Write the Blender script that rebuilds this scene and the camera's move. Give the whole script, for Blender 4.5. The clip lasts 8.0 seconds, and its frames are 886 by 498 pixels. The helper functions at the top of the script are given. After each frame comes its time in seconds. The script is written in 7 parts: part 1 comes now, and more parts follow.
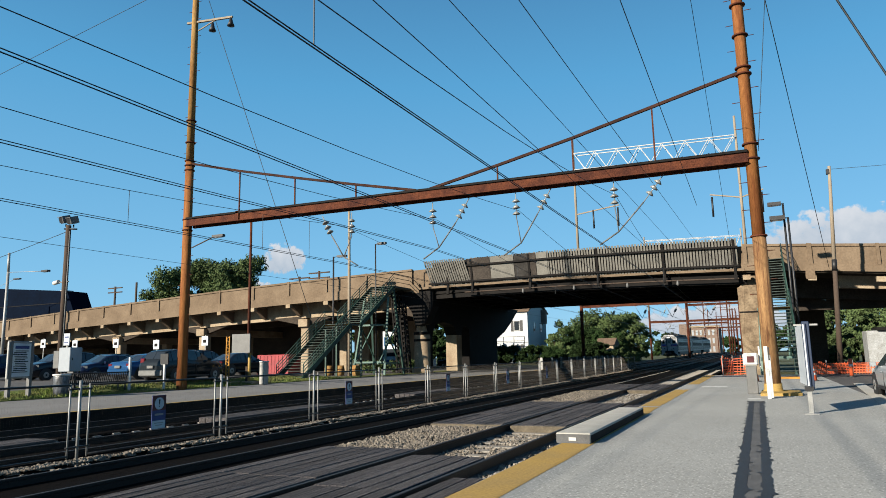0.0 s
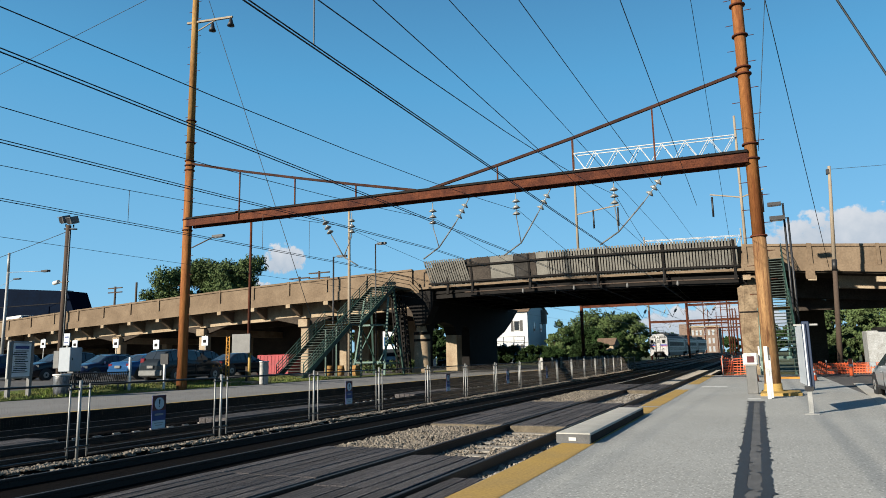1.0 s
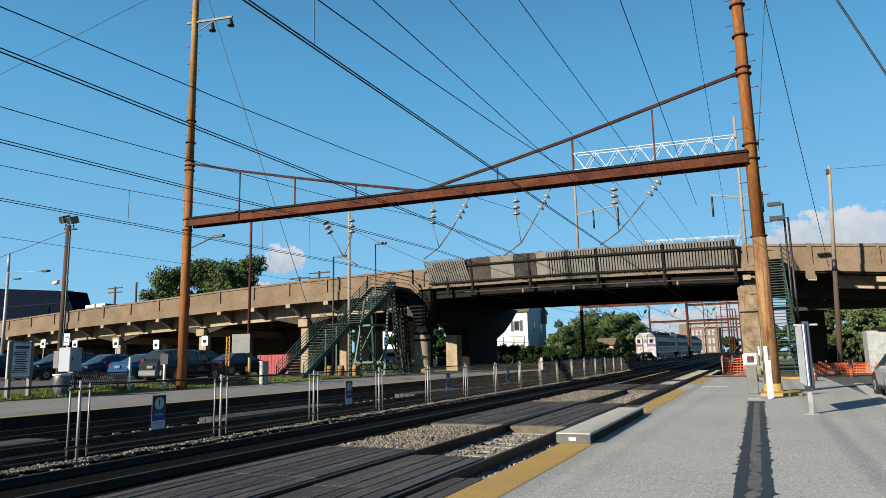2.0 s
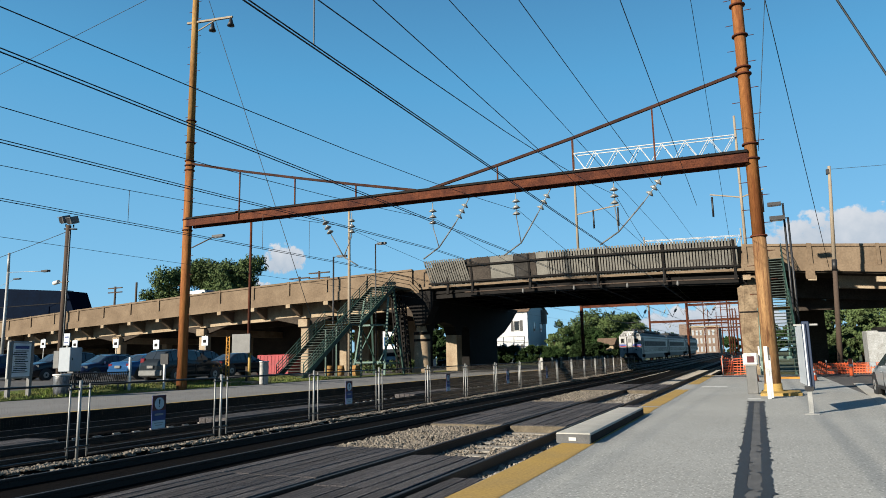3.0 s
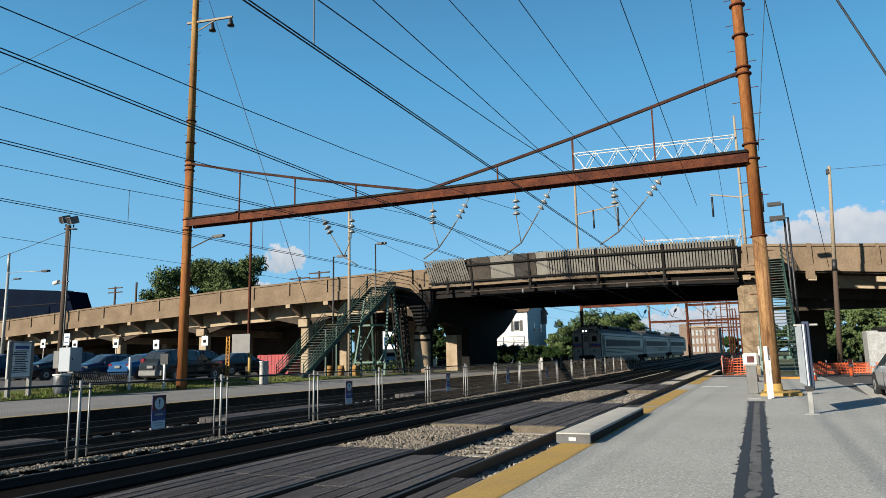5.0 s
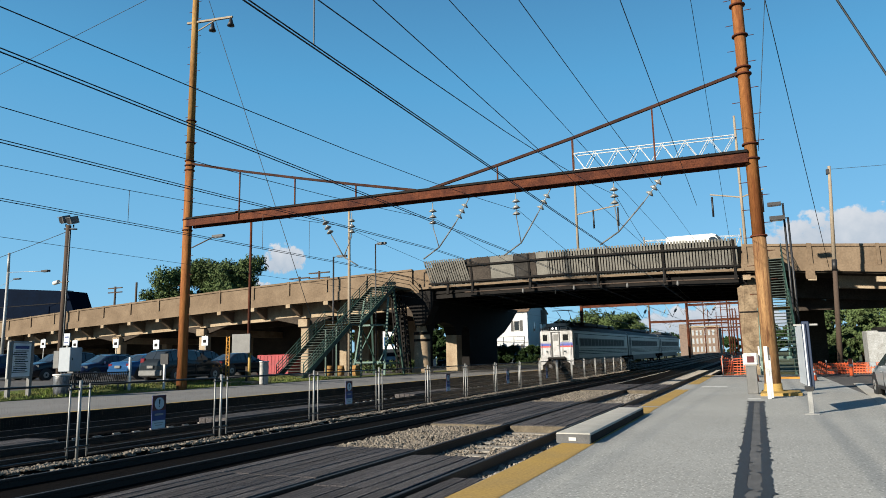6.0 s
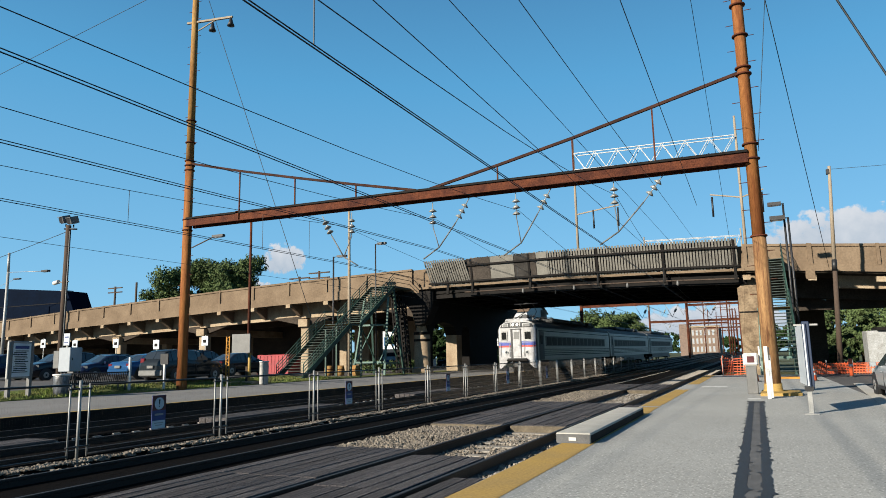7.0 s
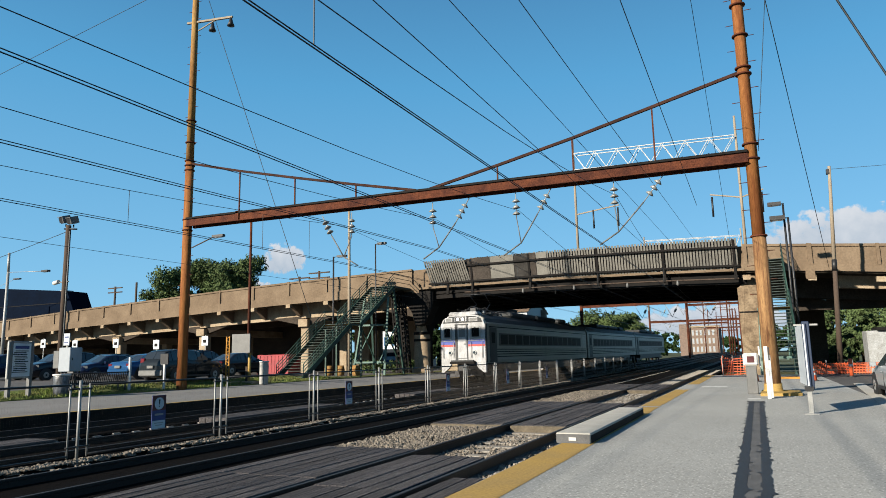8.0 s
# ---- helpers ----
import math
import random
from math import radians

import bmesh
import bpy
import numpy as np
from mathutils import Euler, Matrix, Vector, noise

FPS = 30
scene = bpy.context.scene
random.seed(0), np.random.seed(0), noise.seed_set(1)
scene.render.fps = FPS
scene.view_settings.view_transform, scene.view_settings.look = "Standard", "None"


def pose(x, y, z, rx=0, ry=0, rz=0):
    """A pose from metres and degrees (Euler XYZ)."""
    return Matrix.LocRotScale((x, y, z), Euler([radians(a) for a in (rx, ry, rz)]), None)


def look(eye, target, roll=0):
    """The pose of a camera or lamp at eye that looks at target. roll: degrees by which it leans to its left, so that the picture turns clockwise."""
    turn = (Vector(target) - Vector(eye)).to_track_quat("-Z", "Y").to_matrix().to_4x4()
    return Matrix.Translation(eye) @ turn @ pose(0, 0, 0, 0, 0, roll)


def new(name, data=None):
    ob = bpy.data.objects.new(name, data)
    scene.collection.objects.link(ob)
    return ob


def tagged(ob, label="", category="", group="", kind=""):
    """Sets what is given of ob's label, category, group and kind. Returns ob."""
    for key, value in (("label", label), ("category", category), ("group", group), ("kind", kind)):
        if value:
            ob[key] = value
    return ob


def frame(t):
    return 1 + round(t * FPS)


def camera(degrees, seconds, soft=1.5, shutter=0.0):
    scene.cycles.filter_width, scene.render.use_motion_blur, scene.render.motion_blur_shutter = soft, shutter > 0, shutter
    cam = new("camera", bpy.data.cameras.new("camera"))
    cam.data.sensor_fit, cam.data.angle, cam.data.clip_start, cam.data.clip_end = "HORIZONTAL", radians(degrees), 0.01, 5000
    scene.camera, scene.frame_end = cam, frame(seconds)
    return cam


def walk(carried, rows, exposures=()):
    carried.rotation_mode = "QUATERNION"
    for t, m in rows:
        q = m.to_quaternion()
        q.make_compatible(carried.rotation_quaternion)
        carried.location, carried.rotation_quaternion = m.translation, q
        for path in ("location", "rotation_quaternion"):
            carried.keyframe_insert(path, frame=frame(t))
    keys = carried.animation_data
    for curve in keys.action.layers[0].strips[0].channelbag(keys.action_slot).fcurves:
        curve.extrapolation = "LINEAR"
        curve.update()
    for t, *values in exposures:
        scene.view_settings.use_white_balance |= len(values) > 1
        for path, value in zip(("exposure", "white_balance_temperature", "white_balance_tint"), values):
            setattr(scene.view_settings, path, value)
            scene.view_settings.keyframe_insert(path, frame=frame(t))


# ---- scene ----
cam = camera(65.91, 8.0, soft=0.6)
CAM_POSE = pose(0, 0, 1.45, 99.033, 1.242, 24.538)
walk(cam, [(0.0, CAM_POSE), (8.0, CAM_POSE)])

# ---- light ----
SUN_EL, SUN_AZ = radians(22.5), radians(63)
to_sun = Vector((-math.cos(SUN_AZ) * math.cos(SUN_EL), -math.sin(SUN_AZ) * math.cos(SUN_EL), math.sin(SUN_EL)))
world = bpy.data.worlds.new("sky")
scene.world = world
world.use_nodes = True
wn, wl = world.node_tree.nodes, world.node_tree.links
sky = wn.new("ShaderNodeTexSky")
sky.sky_type = "NISHITA"
sky.sun_disc = False
sky.sun_elevation = SUN_EL
sky.sun_rotation = radians(207)
sky.altitude, sky.air_density, sky.dust_density, sky.ozone_density = 500, 1.0, 0.0, 4.0
# clear deep-blue air: the sky's own colour drawn towards a blue that darkens to the zenith
co = wn.new("ShaderNodeTexCoord")
sep = wn.new("ShaderNodeSeparateXYZ")
wl.new(co.outputs["Generated"], sep.inputs[0])
air = wn.new("ShaderNodeValToRGB")
els = air.color_ramp.elements
els[0].position, els[0].color = 0.0, (0.27, 0.60, 0.88, 1)
els[1].position, els[1].color = 1.0, (0.012, 0.06, 0.17, 1)
for at, col in ((0.12, (0.215, 0.555, 0.86, 1)), (0.38, (0.10, 0.40, 0.715, 1)), (0.6, (0.05, 0.19, 0.40, 1))):
    e = els.new(at)
    e.color = col
wl.new(sep.outputs["Z"], air.inputs[0])
gain = wn.new("ShaderNodeMix")
gain.data_type, gain.blend_type = "RGBA", "MULTIPLY"
gain.inputs[0].default_value = 1.0
gain.inputs[7].default_value = (7.0, 7.0, 7.0, 1)
wl.new(air.outputs[0], gain.inputs[6])
blend = wn.new("ShaderNodeMix")
blend.data_type = "RGBA"
blend.inputs[0].default_value = 0.85
wl.new(sky.outputs[0], blend.inputs[6])
wl.new(gain.outputs[2], blend.inputs[7])
wl.new(blend.outputs[2], wn["Background"].inputs[0])
wn["Background"].inputs[1].default_value = 0.06
sun_data = bpy.data.lights.new("sun", "SUN")
sun_data.energy, sun_data.angle, sun_data.color = 5.0, radians(0.9), (1.0, 0.91, 0.77)
sun = new("sun", sun_data)
sun.matrix_world = look(to_sun * 300, (0, 0, 0))
scene.view_settings.exposure = 1.22


# ---- materials ----
def mat(name, color, rough=0.8, metal=0.0, var=0.25, scale=3.0, fine=40.0, bump=0.2, tint=None, stretch=(1, 1, 1), rand=0.0, spec=None):
    """Two scales of mottling, a fine relief; tint: the second colour of large stains."""
    m = bpy.data.materials.new(name)
    m.use_nodes = True
    nt = m.node_tree
    n, l = nt.nodes, nt.links
    b = n["Principled BSDF"]
    b.inputs["Roughness"].default_value, b.inputs["Metallic"].default_value = rough, metal
    b.inputs["Specular IOR Level"].default_value = spec if spec is not None else (0.12 if rough >= 0.8 else 0.4)
    co = n.new("ShaderNodeTexCoord")
    mp = n.new("ShaderNodeMapping")
    mp.inputs["Scale"].default_value = stretch
    l.new(co.outputs["Object"], mp.inputs[0])
    big, small = n.new("ShaderNodeTexNoise"), n.new("ShaderNodeTexNoise")
    for tex, s, d in ((big, scale, 5), (small, fine, 3)):
        tex.inputs["Scale"].default_value, tex.inputs["Detail"].default_value, tex.inputs["Roughness"].default_value = s, d, 0.6
        l.new(mp.outputs[0], tex.inputs["Vector"])
    t = tint or tuple(c * (1 - var) for c in color)
    ramp = n.new("ShaderNodeValToRGB")
    ramp.color_ramp.elements[0].position, ramp.color_ramp.elements[1].position = 0.36, 0.66
    ramp.color_ramp.elements[0].color, ramp.color_ramp.elements[1].color = (*t, 1), (*color, 1)
    l.new(big.outputs[0], ramp.inputs[0])
    mul = n.new("ShaderNodeMix")
    mul.data_type, mul.blend_type = "RGBA", "MULTIPLY"
    mul.inputs[0].default_value = 1.0
    rm = n.new("ShaderNodeMapRange")
    rm.inputs[1].default_value, rm.inputs[2].default_value = 0.25, 0.75
    rm.inputs[3].default_value, rm.inputs[4].default_value = 1 - var * 1.2, 1 + var * 0.6
    l.new(small.outputs[0], rm.inputs[0])
    l.new(ramp.outputs[0], mul.inputs[6])
    l.new(rm.outputs[0], mul.inputs[7])
    last = mul.outputs[2]
    if rand:
        info = n.new("ShaderNodeObjectInfo")
        geo = n.new("ShaderNodeNewGeometry")
        add = n.new("ShaderNodeMath")
        add.operation = "ADD"
        l.new(info.outputs["Random"], add.inputs[0])
        l.new(geo.outputs["Random Per Island"], add.inputs[1])
        r2 = n.new("ShaderNodeMapRange")
        r2.inputs[2].default_value = 2.0
        r2.inputs[3].default_value, r2.inputs[4].default_value = 1 - rand, 1 + rand
        l.new(add.outputs[0], r2.inputs[0])
        m2 = n.new("ShaderNodeMix")
        m2.data_type, m2.blend_type = "RGBA", "MULTIPLY"
        m2.inputs[0].default_value = 1.0
        l.new(last, m2.inputs[6])
        l.new(r2.outputs[0], m2.inputs[7])
        last = m2.outputs[2]
    l.new(last, b.inputs["Base Color"])
    if bump:
        bp = n.new("ShaderNodeBump")
        bp.inputs["Strength"].default_value, bp.inputs["Distance"].default_value = bump, 0.02
        l.new(small.outputs[0], bp.inputs["Height"])
        l.new(bp.outputs[0], b.inputs["Normal"])
    return m


def speckled(name, dark, mid, light, scale):
    """Worn asphalt whose pale and dark chippings show, with broad stains."""
    m = mat(name, mid, 0.9, var=0.1, scale=0.35, fine=6, bump=0, tint=tuple(c * 0.87 for c in mid))
    nt = m.node_tree
    n, l = nt.nodes, nt.links
    b = n["Principled BSDF"]
    base = b.inputs["Base Color"].links[0].from_socket
    co = n.new("ShaderNodeTexCoord")
    for k, (s, col, lo, hi) in enumerate(((scale, light, 0.56, 0.68), (scale * 0.8, dark, 0.56, 0.7))):
        tex = n.new("ShaderNodeTexNoise")
        tex.noise_dimensions = "4D"
        tex.inputs["W"].default_value, tex.inputs["Scale"].default_value, tex.inputs["Detail"].default_value = k * 5.0, s, 1.0
        l.new(co.outputs["Object"], tex.inputs["Vector"])
        r = n.new("ShaderNodeMapRange")
        r.inputs[1].default_value, r.inputs[2].default_value, r.inputs[4].default_value = lo, hi, 0.8
        l.new(tex.outputs[0], r.inputs[0])
        mx = n.new("ShaderNodeMix")
        mx.data_type = "RGBA"
        mx.inputs[7].default_value = (*col, 1)
        l.new(r.outputs[0], mx.inputs[0])
        l.new(base, mx.inputs[6])
        base = mx.outputs[2]
    l.new(base, b.inputs["Base Color"])
    return m


def glass_mat(name, color=(0.02, 0.025, 0.03)):
    m = mat(name, color, 0.06, 0, 0.1, 1, 5, 0, spec=0.6)
    return m


def glow_mat(name, color, strength):
    m = bpy.data.materials.new(name)
    m.use_nodes = True
    b = m.node_tree.nodes["Principled BSDF"]
    b.inputs["Base Color"].default_value = (*color, 1)
    b.inputs["Emission Color"].default_value = (*color, 1)
    b.inputs["Emission Strength"].default_value = strength
    return m


M_GROUND = mat("dry_ground", (0.08, 0.08, 0.044), 0.95, var=0.35, scale=0.05, fine=3, tint=(0.048, 0.06, 0.024))
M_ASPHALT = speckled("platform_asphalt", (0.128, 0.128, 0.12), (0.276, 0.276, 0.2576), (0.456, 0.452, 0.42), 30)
M_PLATL = mat("far_platform_asphalt", (0.176, 0.172, 0.164), 0.9, var=0.2, scale=0.4, fine=70, bump=0.4)
M_LOT = mat("lot_asphalt", (0.104, 0.1, 0.096), 0.9, var=0.25, scale=0.4, fine=70, bump=0.4)
M_SEAL = mat("crack_seal_tar", (0.0224, 0.024, 0.0256), 0.6, var=0.3, scale=3, fine=60, bump=0.3)
M_SEAL2 = mat("patched_asphalt", (0.112, 0.112, 0.112), 0.85, var=0.25, scale=2, fine=70, bump=0.4)
M_YELLOW = mat("yellow_edge_paint", (0.336, 0.216, 0.06), 0.85, var=0.25, scale=1.2, fine=30, tint=(0.28, 0.188, 0.068))
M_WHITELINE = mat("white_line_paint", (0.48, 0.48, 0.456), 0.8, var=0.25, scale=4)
# Oily stone, darkened further for the shadow lying between the rails.
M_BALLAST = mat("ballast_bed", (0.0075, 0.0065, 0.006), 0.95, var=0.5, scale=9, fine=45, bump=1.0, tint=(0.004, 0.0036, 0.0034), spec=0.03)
M_STONE = mat("ballast_stone", (0.176, 0.152, 0.124), 0.9, var=0.3, scale=14, fine=60, rand=0.7)
M_TIEDK = mat("oily_dark_sleeper", (0.024, 0.02, 0.0168), 0.9, var=0.4, scale=3, fine=40, rand=0.4)
M_TIE = mat("concrete_sleeper", (0.24, 0.22, 0.192), 0.9, var=0.35, scale=3, fine=40, rand=0.2)
M_RAIL = mat("rusty_rail_steel", (0.0192, 0.0144, 0.0128), 0.6, 0.4, var=0.3, scale=5)
M_RAILTOP = mat("worn_rail_head", (0.048, 0.044, 0.0416), 0.6, 0.5, var=0.3, scale=2, stretch=(1, 0.2, 1))
M_PLANK = mat("weathered_crossing_timber", (0.12, 0.108, 0.106), 0.85, var=0.8, scale=3, fine=22, bump=1.0, stretch=(8, 0.5, 8), rand=0.5, tint=(0.052, 0.048, 0.048), spec=0.12)
M_PLANKEND = mat("bare_timber_end", (0.13, 0.108, 0.078), 0.85, var=0.35, scale=6)
M_CONC = mat("viaduct_concrete", (0.16, 0.1184, 0.08), 0.92, var=0.2, scale=0.5, fine=7, bump=0.35, tint=(0.116, 0.084, 0.056))
M_CONCP = mat("pale_pier_concrete", (0.296, 0.24, 0.168), 0.92, var=0.25, scale=0.8, fine=12, bump=0.35, tint=(0.208, 0.152, 0.1))
M_PIER = mat("stained_pier_concrete", (0.23, 0.175, 0.115), 0.92, var=0.3, scale=1.1, fine=7, bump=0.6, tint=(0.12, 0.085, 0.055))
# Darker copy of the concrete: shade under the deck is in its colour.
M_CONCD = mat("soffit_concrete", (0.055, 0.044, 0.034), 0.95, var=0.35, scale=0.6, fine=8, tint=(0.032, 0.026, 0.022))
M_WHITECONC = mat("white_concrete_block", (0.368, 0.352, 0.312), 0.85, var=0.15, scale=2, fine=40)
# Also stands for shade on the bent, far platform face and block side.
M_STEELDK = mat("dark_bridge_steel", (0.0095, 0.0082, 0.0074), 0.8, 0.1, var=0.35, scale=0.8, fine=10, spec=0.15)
M_SCREEN = mat("grey_corrugated_screen", (0.152, 0.144, 0.124), 0.7, 0.2, var=0.25, scale=1.2, fine=12, rand=0.22)
M_SCREENB = mat("sooty_brown_sheet", (0.06, 0.05, 0.042), 0.8, 0.1, var=0.4, scale=1.5, fine=10)
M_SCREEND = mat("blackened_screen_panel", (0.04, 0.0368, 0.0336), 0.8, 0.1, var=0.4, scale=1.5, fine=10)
M_RUST = mat("rusted_steel", (0.104, 0.0336, 0.016), 0.85, 0.1, var=0.5, scale=1.6, fine=18, bump=0.4, tint=(0.048, 0.016, 0.0104))
M_RUSTDK = mat("sooty_rusted_steel", (0.048, 0.0208, 0.0144), 0.85, 0.1, var=0.4, scale=1.6, fine=18, bump=0.4, tint=(0.024, 0.012, 0.0096))
M_RUSTO = mat("orange_weathered_pole", (0.272, 0.116, 0.036), 0.85, var=0.35, scale=1.1, fine=16, bump=0.4, tint=(0.128, 0.04, 0.016), stretch=(2.2, 2.2, 0.25))
M_WOODP = mat("weathered_timber_pole", (0.264, 0.152, 0.068), 0.9, var=0.45, scale=2.6, fine=16, bump=0.5, tint=(0.12, 0.0576, 0.028), stretch=(4.5, 4.5, 0.3))
M_POLE = mat("dark_utility_pole", (0.072, 0.052, 0.04), 0.9, var=0.3, scale=2, stretch=(1, 1, 0.2))
M_POLEL = mat("grey_weathered_pole", (0.264, 0.216, 0.16), 0.85, var=0.25, scale=2, stretch=(1, 1, 0.2))
M_GALV = mat("galvanised_steel", (0.272, 0.272, 0.26), 0.55, 0.4, var=0.15, scale=3)
M_WHITESTEEL = mat("white_lattice_steel", (0.296, 0.296, 0.288), 0.6, 0.3, var=0.12, scale=2)
M_GREEN = mat("green_painted_steel", (0.016, 0.048, 0.036), 0.6, var=0.25, scale=2, fine=20)
M_GREENL = mat("faded_green_steel", (0.072, 0.132, 0.108), 0.6, var=0.25, scale=2, fine=20)
M_TREAD = mat("grey_stair_tread", (0.06, 0.075, 0.066), 0.8, var=0.3, scale=3)
M_NOSING = mat("orange_nosing", (0.4, 0.192, 0.04), 0.8)
M_WIRE = mat("dark_wire", (0.0176, 0.024, 0.0288), 0.6, 0.3, bump=0)
M_INSUL = mat("porcelain_insulator", (0.192, 0.192, 0.18), 0.25, var=0.1)
M_ARM = mat("dull_grey_rod", (0.128, 0.128, 0.124), 0.6, 0.3, var=0.2)
M_OCHRE = mat("ochre_weathered_pole", (0.264, 0.16, 0.056), 0.85, var=0.35, scale=1.1, fine=14, bump=0.5, tint=(0.176, 0.076, 0.024), stretch=(1, 1, 0.3))
M_CAB = mat("pale_blue_grey_cabinet", (0.24, 0.264, 0.288), 0.6, var=0.1)
M_BLACK = mat("black_metal", (0.012, 0.012, 0.0128), 0.5, var=0.2)
M_WHITE = mat("white_paint", (0.448, 0.444, 0.424), 0.55, var=0.08, scale=2, bump=0.05)
M_TRAINW = mat("train_white_front", (0.368, 0.368, 0.372), 0.55, tint=(0.2, 0.196, 0.192), var=0.22, scale=2.2, fine=14, bump=0.05, stretch=(1.4, 1, 0.6))
M_STEEL = mat("ribbed_stainless", (0.216, 0.212, 0.188), 0.4, 0.6, var=0.25, scale=1.5, stretch=(1, 0.15, 4), bump=0.1)
M_ROOF = mat("dark_train_roof", (0.036, 0.0376, 0.0376), 0.7, 0.2, var=0.3, scale=1.2)
M_BLUE = mat("blue_band", (0.028, 0.048, 0.264), 0.5, bump=0)
M_RED = mat("red_paint", (0.4, 0.032, 0.024), 0.5, bump=0)
M_DKRED = mat("dull_red_wall", (0.152, 0.044, 0.032), 0.8)
M_SIGNBLUE = mat("blue_sign_face", (0.024, 0.044, 0.16), 0.5, bump=0)
M_PAPER = mat("white_printed_sheet", (0.8, 0.84, 0.86), 0.6, var=0.06, bump=0)
M_SIGNWHITE = mat("white_sign_face", (0.384, 0.416, 0.44), 0.5, var=0.06, bump=0)
M_SIGNRED = mat("dark_red_sign", (0.072, 0.0096, 0.0112), 0.5, bump=0)
M_HEADLAMP = glow_mat("lit_headlamp", (1.0, 0.97, 0.88), 1.2)
M_GLASS = glass_mat("dark_glass")
M_BLUEGLASS = mat("blue_tinted_glass", (0.05, 0.11, 0.2), 0.1, var=0.15, scale=1, fine=4, bump=0, spec=0.6)
M_TGLASS = mat("tinted_train_glass", (0.0032, 0.004, 0.004), 0.5, var=0.1, bump=0, spec=0.05)
M_BLADE = mat("grass_blade", (0.11, 0.16, 0.03), 0.8, var=0.3, scale=1.2, fine=6, rand=0.5, bump=0, tint=(0.17, 0.17, 0.06))
M_GRASS = mat("mown_grass", (0.115, 0.15, 0.03), 0.95, var=0.35, scale=2, fine=60, bump=0.8, tint=(0.12, 0.12, 0.04))
M_LEAF = mat("tree_leaf", (0.068, 0.098, 0.036), 0.8, var=0.25, scale=0.5, fine=4, rand=0.5, bump=0)
M_LEAFD = mat("dark_tree_leaf", (0.0176, 0.036, 0.0096), 0.8, var=0.25, scale=0.5, fine=4, rand=0.5, bump=0)
M_BARK = mat("bark", (0.072, 0.052, 0.036), 0.95, var=0.3, scale=5)
M_ORANGE = mat("orange_plastic_mesh", (0.6, 0.104, 0.032), 0.7, bump=0)
M_HOUSE = mat("white_siding", (0.416, 0.424, 0.424), 0.8, var=0.05, scale=1, stretch=(0.2, 0.2, 8))
M_SHINGLE = mat("brown_shingles", (0.152, 0.104, 0.072), 0.95, var=0.3, scale=3)
M_FENCE = mat("weathered_mesh_wire", (0.055, 0.044, 0.032), 0.6, 0.2, var=0.2, bump=0)
M_BRICK = mat("far_red_brick", (0.17, 0.125, 0.1), 0.95, var=0.2, scale=1.5)
M_DKBLDG = mat("dark_blue_cladding", (0.0012, 0.0045, 0.013), 0.85, var=0.25, scale=0.3, fine=2, spec=0.04)


# ---- building helpers ----
def thing(name, m=None, label="", category="", group="", kind=""):
    ob = new(name)
    ob.empty_display_size = 0.2
    ob.matrix_world = m or Matrix()
    return tagged(ob, label, category, group, kind)


def mesh_of(bm, name, material, smooth=False):
    me = bpy.data.meshes.new(name)
    bm.to_mesh(me)
    bm.free()
    for mt in (material if isinstance(material, (list, tuple)) else [material]):
        me.materials.append(mt)
    if smooth:
        for p in me.polygons:
            p.use_smooth = True
    return me


def part(name, bm, material, parent=None, label="", smooth=False):
    ob = new(name, mesh_of(bm, name, material, smooth))
    if parent:
        ob.parent = parent
    if label:
        ob["label"] = label
    return ob


def solo(name, bm, material, label="", category="", group="", kind="", smooth=False):
    return tagged(part(name, bm, material, None, "", smooth), label, category, group, kind)


def box(bm, x0, y0, z0, x1, y1, z1, bevel=0.0, mi=0):
    vs = [bm.verts.new((x, y, z)) for z in (z0, z1) for x, y in ((x0, y0), (x1, y0), (x1, y1), (x0, y1))]
    fs = [bm.faces.new([vs[i] for i in f]) for f in ((3, 2, 1, 0), (4, 5, 6, 7), (0, 1, 5, 4), (1, 2, 6, 5), (2, 3, 7, 6), (3, 0, 4, 7))]
    for f in fs:
        f.material_index = mi
    if bevel:
        es = list({e for f in fs for e in f.edges})
        bmesh.ops.bevel(bm, geom=es, offset=bevel, segments=1, affect="EDGES", clamp_overlap=True)
    return bm


def B(*a, **k):
    return box(bmesh.new(), *a, **k)


def rod(bm, p, q, r, r2=None, seg=8, mi=0, cap=True):
    p, q = Vector(p), Vector(q)
    d = (q - p)
    a = d.normalized()
    u = a.orthogonal().normalized()
    v = a.cross(u)
    r2 = r if r2 is None else r2
    rings = []
    for c, rr in ((p, r), (q, r2)):
        rings.append([bm.verts.new(c + (u * math.cos(t) + v * math.sin(t)) * rr) for t in (2 * math.pi * i / seg for i in range(seg))])
    for i in range(seg):
        f = bm.faces.new((rings[0][i], rings[0][(i + 1) % seg], rings[1][(i + 1) % seg], rings[1][i]))
        f.material_index, f.smooth = mi, True
    if cap:
        bm.faces.new(rings[0][::-1]).material_index = mi
        bm.faces.new(rings[1]).material_index = mi
    return bm


